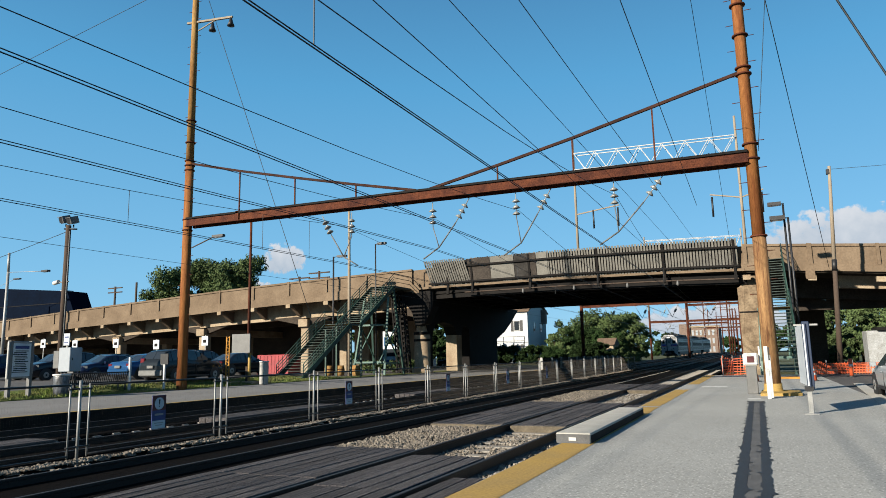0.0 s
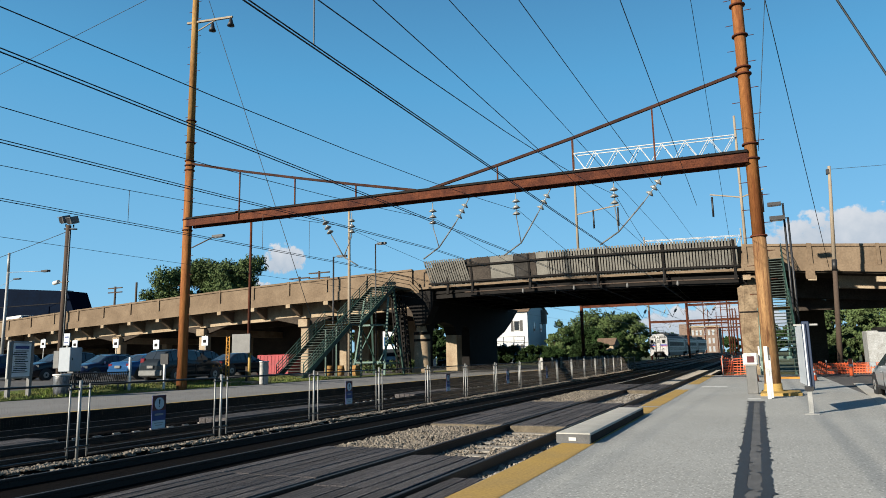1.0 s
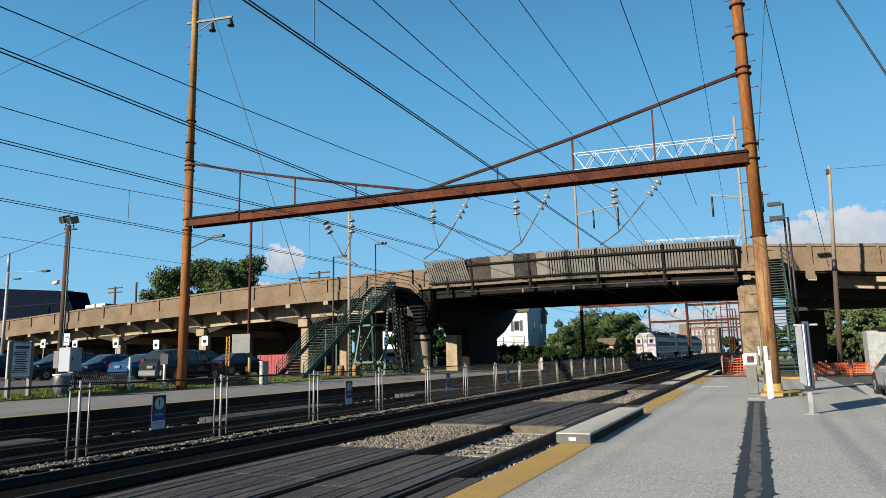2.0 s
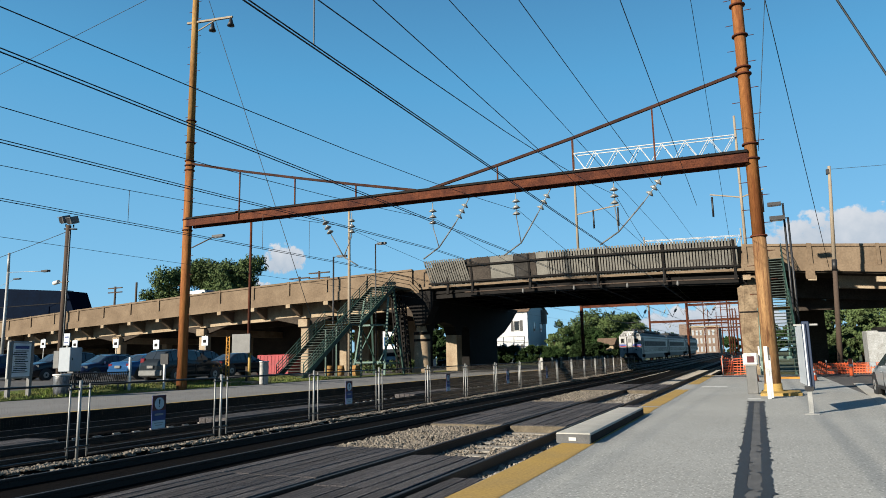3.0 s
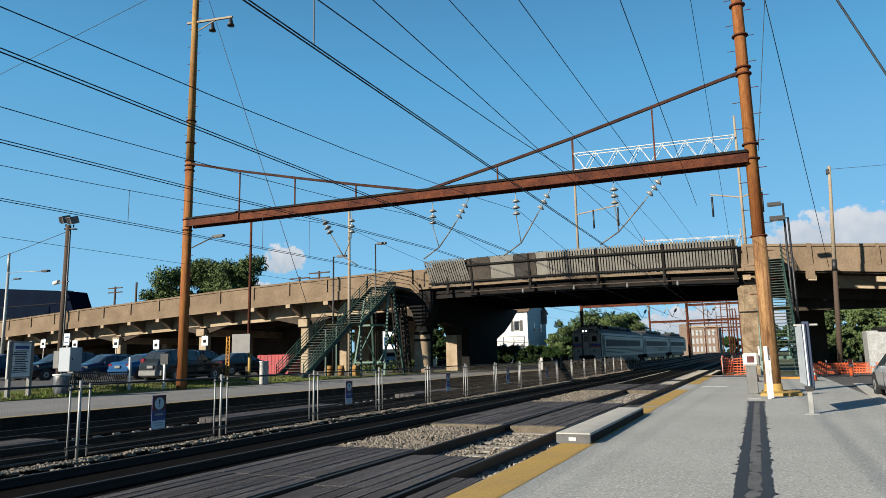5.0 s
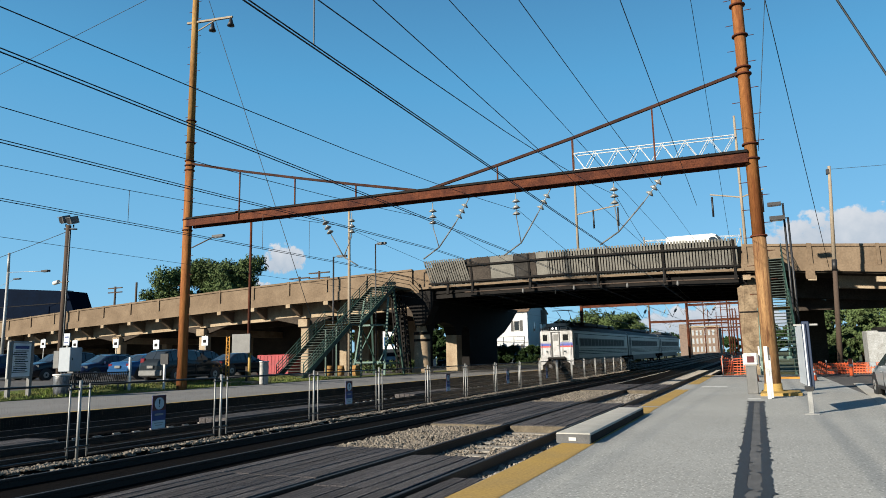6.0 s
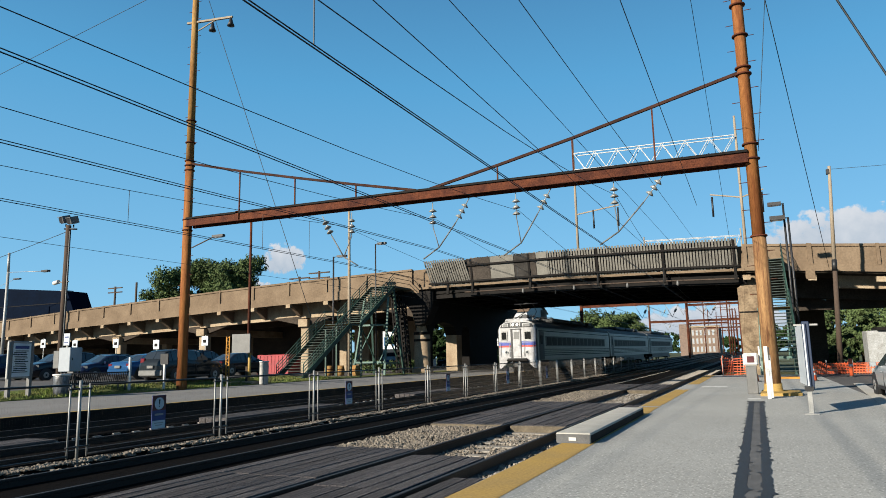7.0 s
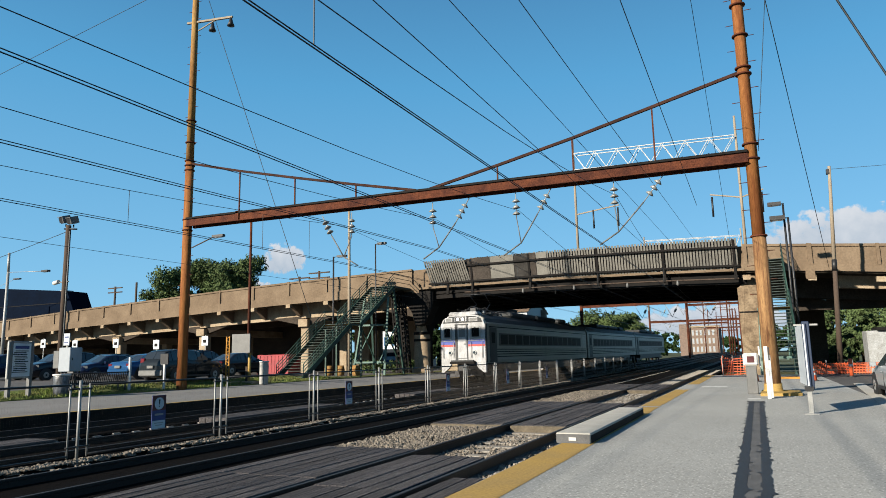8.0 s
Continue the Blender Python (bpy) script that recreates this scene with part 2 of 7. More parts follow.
def bar(bm, p, q, w, h, mi=0):
    """A rectangular bar from p to q; w across (level), h along the other way."""
    p, q = Vector(p), Vector(q)
    a = (q - p).normalized()
    side = a.cross(Vector((0, 0, 1)))
    side = side.normalized() if side.length > 1e-4 else Vector((1, 0, 0))
    upv = side.cross(a)
    vs = [bm.verts.new(c + side * (sx * w / 2) + upv * (sz * h / 2)) for c in (p, q) for sx, sz in ((-1, -1), (1, -1), (1, 1), (-1, 1))]
    for f in ((3, 2, 1, 0), (4, 5, 6, 7), (0, 1, 5, 4), (1, 2, 6, 5), (2, 3, 7, 6), (3, 0, 4, 7)):
        bm.faces.new([vs[i] for i in f]).material_index = mi
    return bm


def tube(bm, pts, r, seg=5):
    """One unbroken round strand through the points."""
    pts = [Vector(p) for p in pts]
    rings = []
    for i, c in enumerate(pts):
        a = (pts[min(i + 1, len(pts) - 1)] - pts[max(i - 1, 0)]).normalized()
        u = a.cross(Vector((0.3, 0.1, 1))).normalized()
        v = a.cross(u)
        rings.append([bm.verts.new(c + (u * math.cos(t) + v * math.sin(t)) * r) for t in (2 * math.pi * k / seg for k in range(seg))])
    for a, b in zip(rings, rings[1:]):
        for k in range(seg):
            bm.faces.new((a[k], a[(k + 1) % seg], b[(k + 1) % seg], b[k])).smooth = True
    bm.faces.new(rings[0][::-1])
    bm.faces.new(rings[-1])
    return bm


def prism(bm, pts, y0, y1, axis="y", mi=0):
    """A closed outline in two coordinates, drawn out along an axis."""
    def v(a, b, c):
        return {"y": (a, c, b), "x": (c, a, b), "z": (a, b, c)}[axis]
    lo, hi = [bm.verts.new(v(a, b, y0)) for a, b in pts], [bm.verts.new(v(a, b, y1)) for a, b in pts]
    n = len(pts)
    fs = [bm.faces.new(lo), bm.faces.new(hi[::-1])] + [bm.faces.new((lo[i], hi[i], hi[(i + 1) % n], lo[(i + 1) % n])) for i in range(n)]
    for f in fs:
        f.material_index = mi
    bmesh.ops.recalc_face_normals(bm, faces=fs)
    return bm


def lathe(bm, rings, x=0, y=0, seg=12, mi=0):
    """Rings of (radius, z) turned about the upright axis through x, y."""
    rows = [[bm.verts.new((x + r * math.cos(2 * math.pi * i / seg), y + r * math.sin(2 * math.pi * i / seg), z)) for i in range(seg)] for r, z in rings]
    for a, b in zip(rows, rows[1:]):
        for i in range(seg):
            f = bm.faces.new((a[i], a[(i + 1) % seg], b[(i + 1) % seg], b[i]))
            f.smooth, f.material_index = True, mi
    bm.faces.new(rows[0][::-1])
    bm.faces.new(rows[-1])
    return bm


def lerp_table(rows, x):
    xs, ys = zip(*rows)
    return float(np.interp(x, xs, ys))


# ---- ground, platforms, lots ----
RAIL_Z = -0.10
BED_Z = -0.30
solo("ground", B(-2500, -400, -2.4, 2500, 4000, -0.42), M_GROUND, "dry earth and scrub ground reaching the horizon", "ground", kind="structure")


def easing(y):
    return 12 * math.log1p(math.exp((y - 58) / 12))


def bend(y):
    """How far the line swings to the right beyond the viaduct."""
    return 0.015 * easing(y)


def rise(y):
    """How far the line climbs beyond the viaduct."""
    return min(1.25, 0.007 * easing(y))


LINE_YS = [-60, 0, 25] + list(range(35, 300, 8)) + [340, 380, 420]


def along_line(bm, prof, mi=0):
    """A profile of (across, height) drawn along the bending, climbing line."""
    rows = [[bm.verts.new((a + bend(y), y, h + rise(y))) for a, h in prof] for y in LINE_YS]
    m = len(prof)
    fs = [bm.faces.new((p[j], q[j], q[(j + 1) % m], p[(j + 1) % m])) for p, q in zip(rows, rows[1:]) for j in range(m)]
    fs += [bm.faces.new(rows[0]), bm.faces.new(rows[-1][::-1])]
    for f in fs:
        f.material_index = mi
    bmesh.ops.recalc_face_normals(bm, faces=fs)
    return bm


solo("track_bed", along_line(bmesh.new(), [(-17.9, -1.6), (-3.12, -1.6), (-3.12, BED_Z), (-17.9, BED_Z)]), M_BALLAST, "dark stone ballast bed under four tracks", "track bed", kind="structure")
platform_r = solo("platform_right", B(-3.12, -30, -0.41, 3.0, 46.5, 0.0), M_ASPHALT, "worn grey asphalt station platform with speckled aggregate", "platform", kind="structure")
solo("lot_right", B(3.0, -30, -0.41, 40, 60, -0.03), M_LOT, "dark asphalt car park beside the platform", "car park", kind="structure")
solo("platform_left", B(-26.5, -30, -0.41, -17.9, 75, 0.15), M_PLATL, "pale grey asphalt platform across the tracks", "platform", kind="structure")
def smooth01(t):
    t = min(1.0, max(0.0, t))
    return t * t * (3 - 2 * t)


def lot_z(x, y):
    return 0.19 + 0.41 * smooth01((-26.6 - x) / 3.4) * (1 - smooth01((y - 37) / 9))


def lot_sheet(x0, x1, nx, ny=42):
    bm = bmesh.new()
    g = [[bm.verts.new((x0 + (x1 - x0) * i / nx, -30 + 105 * j / ny, lot_z(x0 + (x1 - x0) * i / nx, -30 + 105 * j / ny))) for j in range(ny + 1)] for i in range(nx + 1)]
    for i in range(nx):
        for j in range(ny):
            bm.faces.new((g[i][j], g[i + 1][j], g[i + 1][j + 1], g[i][j + 1]))
    ext = bmesh.ops.extrude_face_region(bm, geom=bm.faces[:])
    for v in ext["geom"]:
        if isinstance(v, bmesh.types.BMVert):
            v.co.z = -0.41
    bmesh.ops.recalc_face_normals(bm, faces=bm.faces[:])
    return bm


solo("lot_left", lot_sheet(-60, -28.7, 24), M_LOT, "asphalt parking lot beneath the viaduct", "car park", kind="structure")
solo("lot_far", lot_sheet(-170, -60, 4), M_LOT, "asphalt parking lot stretching along the viaduct", "car park", kind="structure")
solo("grass_verge", lot_sheet(-28.7, -26.5, 8), M_GRASS, "mown grass strip between platform and parking lot", "grass", kind="structure")
rng = np.random.default_rng(21)
NB = 26000
bx, by = rng.uniform(-28.7, -26.52, NB), 11 + 30 * rng.uniform(size=NB)
keep = np.array([noise.noise((px * 0.9, py * 0.5, 2)) > -0.25 for px, py in zip(bx, by)])
bx, by = bx[keep], by[keep]
bz = np.array([lot_z(px, py) for px, py in zip(bx, by)])
ba, bh = rng.uniform(0, 6.28, len(bx)), rng.uniform(0.05, 0.14, len(bx))
ux, uy = np.cos(ba) * 0.018, np.sin(ba) * 0.018
tips = np.stack([bx + rng.normal(0, 0.04, len(bx)), by + rng.normal(0, 0.04, len(bx)), bz + bh], 1)
blades = np.stack([np.stack([bx - ux, by - uy, bz], 1), np.stack([bx + ux, by + uy, bz], 1), tips], 1).reshape(-1, 3)
me = bpy.data.meshes.new("grass_blades")
me.from_pydata(blades.tolist(), [], np.arange(len(blades)).reshape(-1, 3).tolist())
me.materials.append(M_BLADE)
tagged(new("grass_blades", me), "tufts of short green grass on the verge", "grass", kind="stuff")
# Thin dark plate added for the shade on the platform's edge.
solo("platform_fascia", B(-17.9, -30, -0.4, -17.88, 75, 0.149), M_STEELDK, "edge face of the far platform, shade put in its colour", "platform edge", kind="structure")
solo("trim_yellow_left", B(-18.12, -30, 0.15, -17.905, 75, 0.156), M_YELLOW, "thin yellow painted edge of the far platform", "edge line", kind="structure")
solo("land_beyond", B(-160, 75, -0.41, -18.2, 420, 0.12), M_GROUND, "weedy ground beyond the viaduct", "ground", kind="structure")
# yellow edge of the near platform, broken where it has worn away
for y0, y1 in ((-10, 19.6), (19.9, 28.9), (33.5, 46.4)):
    bm = bmesh.new()
    rows = [(y0 + (y1 - y0) * i / 30) for i in range(31)]
    lo = [bm.verts.new((-3.105 + 0.02 * noise.noise((0, y * 2, 3)), y, 0.004)) for y in rows]
    hi = [bm.verts.new((-2.58 + 0.05 * noise.noise((0, y * 1.5, 9)), y, 0.004)) for y in rows]
    for i in range(30):
        bm.faces.new((lo[i], hi[i], hi[i + 1], lo[i + 1]))
    solo("trim_yellow_edge", bm, M_YELLOW, "worn yellow painted warning strip on the platform edge", "edge line", kind="structure")

# sealed trench: a patch strip with two ragged tar seams
def ragged(x0, x1, y0, y1, z, amp, n, seed):
    bm = bmesh.new()
    prev = None
    for i in range(n + 1):
        y = y0 + (y1 - y0) * i / n
        a = x0 + amp * (noise.noise((seed, y * 3.0, 0)) + 0.6 * noise.noise((seed, y * 11, 5)))
        b = x1 + amp * (noise.noise((seed + 7, y * 3.0, 0)) + 0.6 * noise.noise((seed + 7, y * 11, 5)))
        if random.random() < 0.05:
            a -= 0.06
        if random.random() < 0.05:
            b += 0.05
        cur = (bm.verts.new((a, y, z)), bm.verts.new((b, y, z)))
        if prev:
            bm.faces.new((prev[0], prev[1], cur[1], cur[0]))
        prev = cur
    return bm


solo("trench_patch", ragged(-0.27, -0.06, 4, 21.9, 0.004, 0.01, 60, 1), M_SEAL2, "grey asphalt patch strip along the platform", "asphalt patch", kind="structure")
solo("tar_seam", ragged(-0.36, -0.235, 4, 22, 0.008, 0.028, 220, 2), M_SEAL, "ragged black tar crack seal on the platform", "crack seal", kind="structure")
solo("tar_seam", ragged(-0.09, 0.02, 4, 22, 0.008, 0.028, 220, 5), M_SEAL, "ragged black tar crack seal on the platform", "crack seal", kind="structure")
solo("tar_seam", ragged(-0.42, 0.05, 21.7, 22.1, 0.011, 0.03, 10, 8), M_SEAL, "black tar seal at the end of the patched trench", "crack seal", kind="structure")
solo("white_mark", B(-0.42, 23.2, 0.0, -0.05, 23.6, 0.005), M_WHITELINE, "worn white paint mark on the asphalt", "road marking", kind="structure")
solo("white_mark", B(-2.3, 31.0, 0.0, -1.3, 31.6, 0.005), M_WHITELINE, "worn white paint mark near the platform edge", "road marking", kind="structure")
bm = bmesh.new()
prism(bm, [(2.35, 14), (2.75, 14), (3.9, 34), (3.55, 34)], -0.02, 0.006, "z")
solo("kerb_line", bm, M_WHITECONC, "pale concrete joint strip bordering the car park", "kerb", kind="structure")


# ---- tracks ----
def rail_mesh():
    bm = bmesh.new()
    prof = [(-0.07, -0.19), (0.07, -0.19), (0.07, -0.175), (0.012, -0.15), (0.012, -0.045), (0.036, -0.035), (0.036, -0.004), (-0.036, -0.004), (-0.036, -0.035), (-0.012, -0.045), (-0.012, -0.15), (-0.07, -0.175)]
    along_line(bm, prof)
    along_line(bm, [(-0.026, -0.003), (0.026, -0.003), (0.026, 0.0), (-0.026, 0.0)], 1)
    return mesh_of(bm, "rail", [M_RAIL, M_RAILTOP])


RAIL_ME = rail_mesh()
TIE_MES = [mesh_of(box(bmesh.new(), -1.28, -0.12, -0.15, 1.28, 0.12, 0.0, bevel=0.02), "sleeper", m) for m in (M_TIE, M_TIEDK)]
TRACKS = (-4.69, -9.0, -12.5, -16.3)
for k, x in enumerate(TRACKS):
    tr = thing("track", Matrix.Translation((x, 0, RAIL_Z)), "railway track with rusty rails on weathered sleepers", "track", "railway tracks", "structure")
    for s in (-0.755, 0.755):
        r = new("rail", RAIL_ME)
        r.parent, r.location = tr, (s, 0, 0)
    n_near = 110 if k < 2 else 80
    for i in range(n_near):
        t = new("sleeper", TIE_MES[0])
        t.parent, t.location = tr, (random.uniform(-0.03, 0.03) + bend(3 + i * 0.58), 3 + i * 0.58, -0.165 + rise(3 + i * 0.58) + random.uniform(-0.012, 0.008))
        t.rotation_euler = (0, 0, random.uniform(-0.01, 0.01))
    bm = bmesh.new()
    for i in range(n_near, 420):
        y = 3 + i * 0.58
        box(bm, -1.28 + bend(y), y - 0.12, -0.33 + rise(y), 1.28 + bend(y), y + 0.12, -0.187 + rise(y))
    far = part("far_sleepers", bm, M_TIEDK, tr)
    far["kind"] = "stuff"

# dark ballast packed between and over the sleepers of three tracks; only the sleeper ends stay bare
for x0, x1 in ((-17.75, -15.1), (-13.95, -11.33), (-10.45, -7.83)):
    solo("packed_ballast", along_line(bmesh.new(), [(x0, BED_Z - 0.02), (x1, BED_Z - 0.02), (x1, BED_Z + 0.05), (x1 - 0.05, BED_Z + 0.07), (x0 + 0.05, BED_Z + 0.07), (x0, BED_Z + 0.05)]), M_BALLAST, "oily packed ballast between the rails, rail shadow in its colour", "ballast", kind="stuff")

# loose ballast: small angular stones
def stones(n, x0, x1, y0, y1, zf, size=(0.028, 0.065)):
    base = np.array([(1, 0, 0), (-0.9, 0.2, 0), (0, 1, 0.1), (0.1, -1, 0), (0, 0.1, 0.8), (0, 0, -0.8)], float)
    tris = np.array([(0, 2, 4), (2, 1, 4), (1, 3, 4), (3, 0, 4), (2, 0, 5), (1, 2, 5), (3, 1, 5), (0, 3, 5)])
    rng = np.random.default_rng(int(abs(x0 * 100) + y0))
    vs, fs = [], []
    for i in range(n):
        s = rng.uniform(*size)
        q = Euler(rng.uniform(0, 6.28, 3)).to_matrix()
        x, y = rng.uniform(x0, x1), y0 + (y1 - y0) * rng.uniform() ** 1.2
        p = (base * rng.uniform(0.65, 1.25, (6, 1)) * s) @ np.array(q) + (x, y, zf(x, y) + s * 0.3)
        fs.append(tris + 6 * i)
        vs.append(p)
    me = bpy.data.meshes.new("ballast_stones")
    me.from_pydata(np.concatenate(vs).tolist(), [], np.concatenate(fs).tolist())
    me.materials.append(M_STONE)
    return me


def bed(x, y):
    return BED_Z + rise(y) + 0.03 * noise.noise((x * 2, y * 2, 0))


def crest(x, y):
    return BED_Z + rise(y) + 0.09 + 0.04 * noise.noise((x * 2, y * 2, 0))


def kerb_stones(x, y):
    return BED_Z + rise(y) + 0.05 + 0.03 * noise.noise((x * 3, y * 2, 0))


for n, x0, x1, y0, y1, fn in ((3600, -7.5, -5.6, 11.2, 15.4, crest), (4200, -7.55, -5.6, 23.5, 31, crest), (900, -5.35, -4.05, 11.0, 15.0, bed),
                              (1000, -5.35, -4.05, 22, 31, bed), (900, -3.85, -3.15, 8.5, 14, bed), (900, -3.85, -3.15, 20, 30, bed),
                              (9000, -11.42, -11.14, 4, 48, kerb_stones), (500, -10.95, -10.5, 4, 30, bed), (1800, -11.6, -11.0, 45, 90, crest)):
    tagged(new("ballast_stones", stones(n, x0, x1, y0, y1, fn, (0.016, 0.042) if fn is kerb_stones else (0.024, 0.056))), "loose tan-grey ballast stones between the tracks", "ballast", kind="stuff")

# timber crossing panels, each plank separate
def plank_mesh(w, ln):
    return mesh_of(box(bmesh.new(), -w / 2, -ln / 2, -0.16, w / 2, ln / 2, 0, bevel=0.012), "plank", [M_PLANK])


def crossing(x0, x1, y0, y1, ln, label, end=True):
    th = thing("timber_crossing", Matrix.Translation((0, 0, RAIL_Z - 0.015)), label, "crossing", "timber crossings")
    w = 0.235
    n = max(1, round((x1 - x0) / w))
    w = (x1 - x0) / n
    me = plank_mesh(w - 0.012, (y1 - y0) / ln - 0.012)
    for i in range(n):
        for j in range(ln):
            p = new("plank", me)
            p.parent = th
            p.location = (x0 + w * (i + 0.5), y0 + (y1 - y0) * (j + 0.5) / ln, random.uniform(-0.008, 0.006))
            p.rotation_euler = (random.uniform(-0.003, 0.003), random.uniform(-0.01, 0.01), 0)
    if end:
        part("end_board", B(x0, y0 - 0.11, -0.17, x1, y0, -0.012, bevel=0.01), M_PLANKEND, th, "paler bare timber end board")
    return th


for y0, y1, ln in ((2.0, 11.0, 3), (15.5, 23.4, 3), (31, 37, 2)):
    crossing(-7.40, -5.58, y0, y1, ln, "dark weathered timber walkway boards between two tracks")
    crossing(-5.33, -4.05, y0 - 0.1, y1 - 0.6, ln, "dark weathered timber boards between the rails")
crossing(-3.82, -3.14, 2.0, 8.6, 2, "dark weathered timber boards along the platform edge")
crossing(-3.82, -3.14, 14.5, 22.0, 2, "dark weathered timber boards along the platform edge")
for y0, y1 in ((2.0, 10.4), (15.6, 21.5), (27.5, 33.0)):
    crossing(-14.98, -13.97, y0, y1, 2, "grey timber walkway boards between the far tracks", False)

# pale concrete mini platform block on the edge
blk = thing("platform_block", None, "low white concrete boarding block on the platform edge", "concrete block")
part("slab", B(-3.2, 11.5, 0.006, -2.62, 17.2, 0.17, bevel=0.012), M_WHITECONC, blk)
part("side_board", B(-3.19, 11.48, 0.006, -2.63, 11.498, 0.15), M_SEAL2, blk, "weathered grey end board")
# Dark plate laid on the side turned from the sun, as its shade.
part("side_face", B(-2.630, 11.520, 0.011, -2.616, 17.180, 0.135), M_STEELDK, blk, "dark side face, shade put in its colour")
part("label_plate", B(-2.98, 11.468, 0.05, -2.86, 11.479, 0.1), M_WHITE, blk, "small white plate with unreadable mark")


# ---- fence between the tracks ----
FX = -11.35
fence = thing("track_fence", Matrix.Translation((FX, 0, BED_Z)), "galvanised mesh fence panels with twin posts between the tracks", "fence")
FENCE_Y = [8.85 + 3.65 * i for i in range(18)]
bm = rod(bmesh.new(), (0, 0, 0), (0, 0, 1.48), 0.027, seg=8)
POST = mesh_of(bm, "post", M_GALV, False)
bm = rod(bmesh.new(), (0, 0, 0.12), (0, 0, 1.42), 0.016, seg=6)
STILE = mesh_of(bm, "panel_stile", M_GALV)
bm = rod(bmesh.new(), (-0.0, -0.24, 0), (0, 0.24, 0), 0.018, seg=6)
CLAMP = mesh_of(bm, "clamp", M_BLACK)
for i, y in enumerate([5.2] + FENCE_Y):
    for me, dy, dz in ((POST, 0, 0), (STILE, -0.2, 0), (STILE, 0.2, 0), (CLAMP, 0, 1.33), (CLAMP, 0, 0.3)):
        o = new(me.name, me)
        o.parent, o.location = fence, (0, y + dy, dz)
ys = [5.2] + FENCE_Y
for a, b in zip(ys, ys[1:]):
    bm = bmesh.new()
    for z in (0.15, 1.4):
        rod(bm, (0, a + 0.2, z), (0, b - 0.2, z), 0.02, seg=6)
    part("panel_rail", bm, M_BLACK, fence)
    bm = bmesh.new()
    gauge = 0.0006 if a < 20 else 0.0022
    nn = int((b - a) / 0.055)
    for k in range(1, nn):
        y = a + 0.2 + (b - a - 0.4) * k / nn
        bar(bm, (0, y, 0.15), (0, y, 1.4), gauge, gauge)
    for k in range(1, 12):
        bar(bm, (0, a + 0.2, 0.15 + 1.25 * k / 12), (0, b - 0.2, 0.15 + 1.25 * k / 12), gauge, gauge)
    w = part("wire_mesh", bm, M_FENCE, fence, "thin dark wire mesh")
    w["kind"] = "stuff"


def warning_sign(y):
    th = thing("warning_sign", Matrix.Translation((FX + 0.04, y, BED_Z + 0.44)), "blue and dark red warning sign with exclamation mark on the fence", "sign", "fence warning signs")
    th.scale = (1, 0.64, 0.64)
    part("panel", B(0, -0.28, 0, 0.012, 0.28, 1.05), M_SIGNBLUE, th)
    part("red_field", B(0.012, -0.275, 0.58, 0.016, 0.275, 1.04), M_SIGNRED, th, "dark red upper field")
    part("white_field", B(0.012, -0.26, 0.01, 0.016, 0.26, 0.26), M_SIGNWHITE, th, "pale lower field")
    bm = bmesh.new()
    rod(bm, (0.014, 0, 0.79), (0.02, 0, 0.79), 0.19, seg=24)
    d = part("disc", bm, M_SIGNWHITE, th, "white round disc")
    bm = bmesh.new()
    prism(bm, [(-0.03, 0.92), (0.03, 0.92), (0.018, 0.76), (-0.018, 0.76)], 0.02, 0.024, "x")
    box(bm, 0.02, -0.022, 0.68, 0.024, 0.022, 0.72)
    part("exclamation_mark", bm, M_BLACK, th)
    bm = bmesh.new()
    for z0, w in ((0.42, 0.17), (0.17, 0.18), (0.1, 0.14)):
        box(bm, 0.0165, -w, z0, 0.02, w, z0 + (0.06 if z0 > 0.4 else 0.03))
    part("text_bars", bm, M_GALV, th)


for y in (10.65, 17.9, 25.2, 32.4, 39.3):
    warning_sign(y)


# ---- overhead structure over the tracks ----
GY = 26.2
gantry = thing("catenary_gantry", Matrix.Translation((0, GY, 0)), "rusted steel catenary portal with tall riveted poles and bowed tie rod", "gantry")


def tall_pole(x, base, top, r0, r1, lower, upper, split, name="pole"):
    p = part(name, rod(bmesh.new(), (x, 0, base), (x, 0, split), r0, r0 + (r1 - r0) * 0.4, seg=14), lower, gantry)
    part("upper_pole", rod(bmesh.new(), (x, 0, split), (x, 0, top), (r0 + (r1 - r0) * 0.4) * 0.96, r1, seg=14), upper, gantry)
    for z in (split, 8.2, 8.75, 11.4, 11.65, 12.9, 14.1):
        part("band", lathe(bmesh.new(), [(r0 * 0.82, z), (r0 * 1.06, z + 0.01), (r0 * 1.06, z + 0.06), (r0 * 0.82, z + 0.07)], x, 0, 14), M_RUST, gantry)
    k = 0
    z = 3.4
    while z < top - 0.3:
        s = 1 if k % 2 else -1
        part("step_bolt", rod(bmesh.new(), (x + s * r0 * 0.8, 0, z), (x + s * (r0 + 0.2), 0, z), 0.014, seg=5), M_RUST, gantry)
        k += 1
        z += 0.5


tall_pole(0.36, 0.0, 24, 0.265, 0.17, M_WOODP, M_RUSTO, 5.4)
tall_pole(-26.35, 0.15, 24, 0.25, 0.15, M_RUSTO, M_OCHRE, 11.9)
part("pole_collar", lathe(bmesh.new(), [(0.33, 0.0), (0.33, 0.1), (0.285, 0.16), (0.28, 0.34)], 0.36, 0, 16), M_YELLOW, gantry, "yellow painted base collar")
# beam: rolled channel with flanges
bm = bmesh.new()
for s in (-0.22, 0.22):
    bar(bm, (-26.2, s, 8.575), (0.25, s, 8.275), 0.03, 0.36)
    bar(bm, (-26.2, s + (0.06 if s > 0 else -0.06), 8.385), (0.25, s + (0.06 if s > 0 else -0.06), 8.085), 0.14, 0.03)
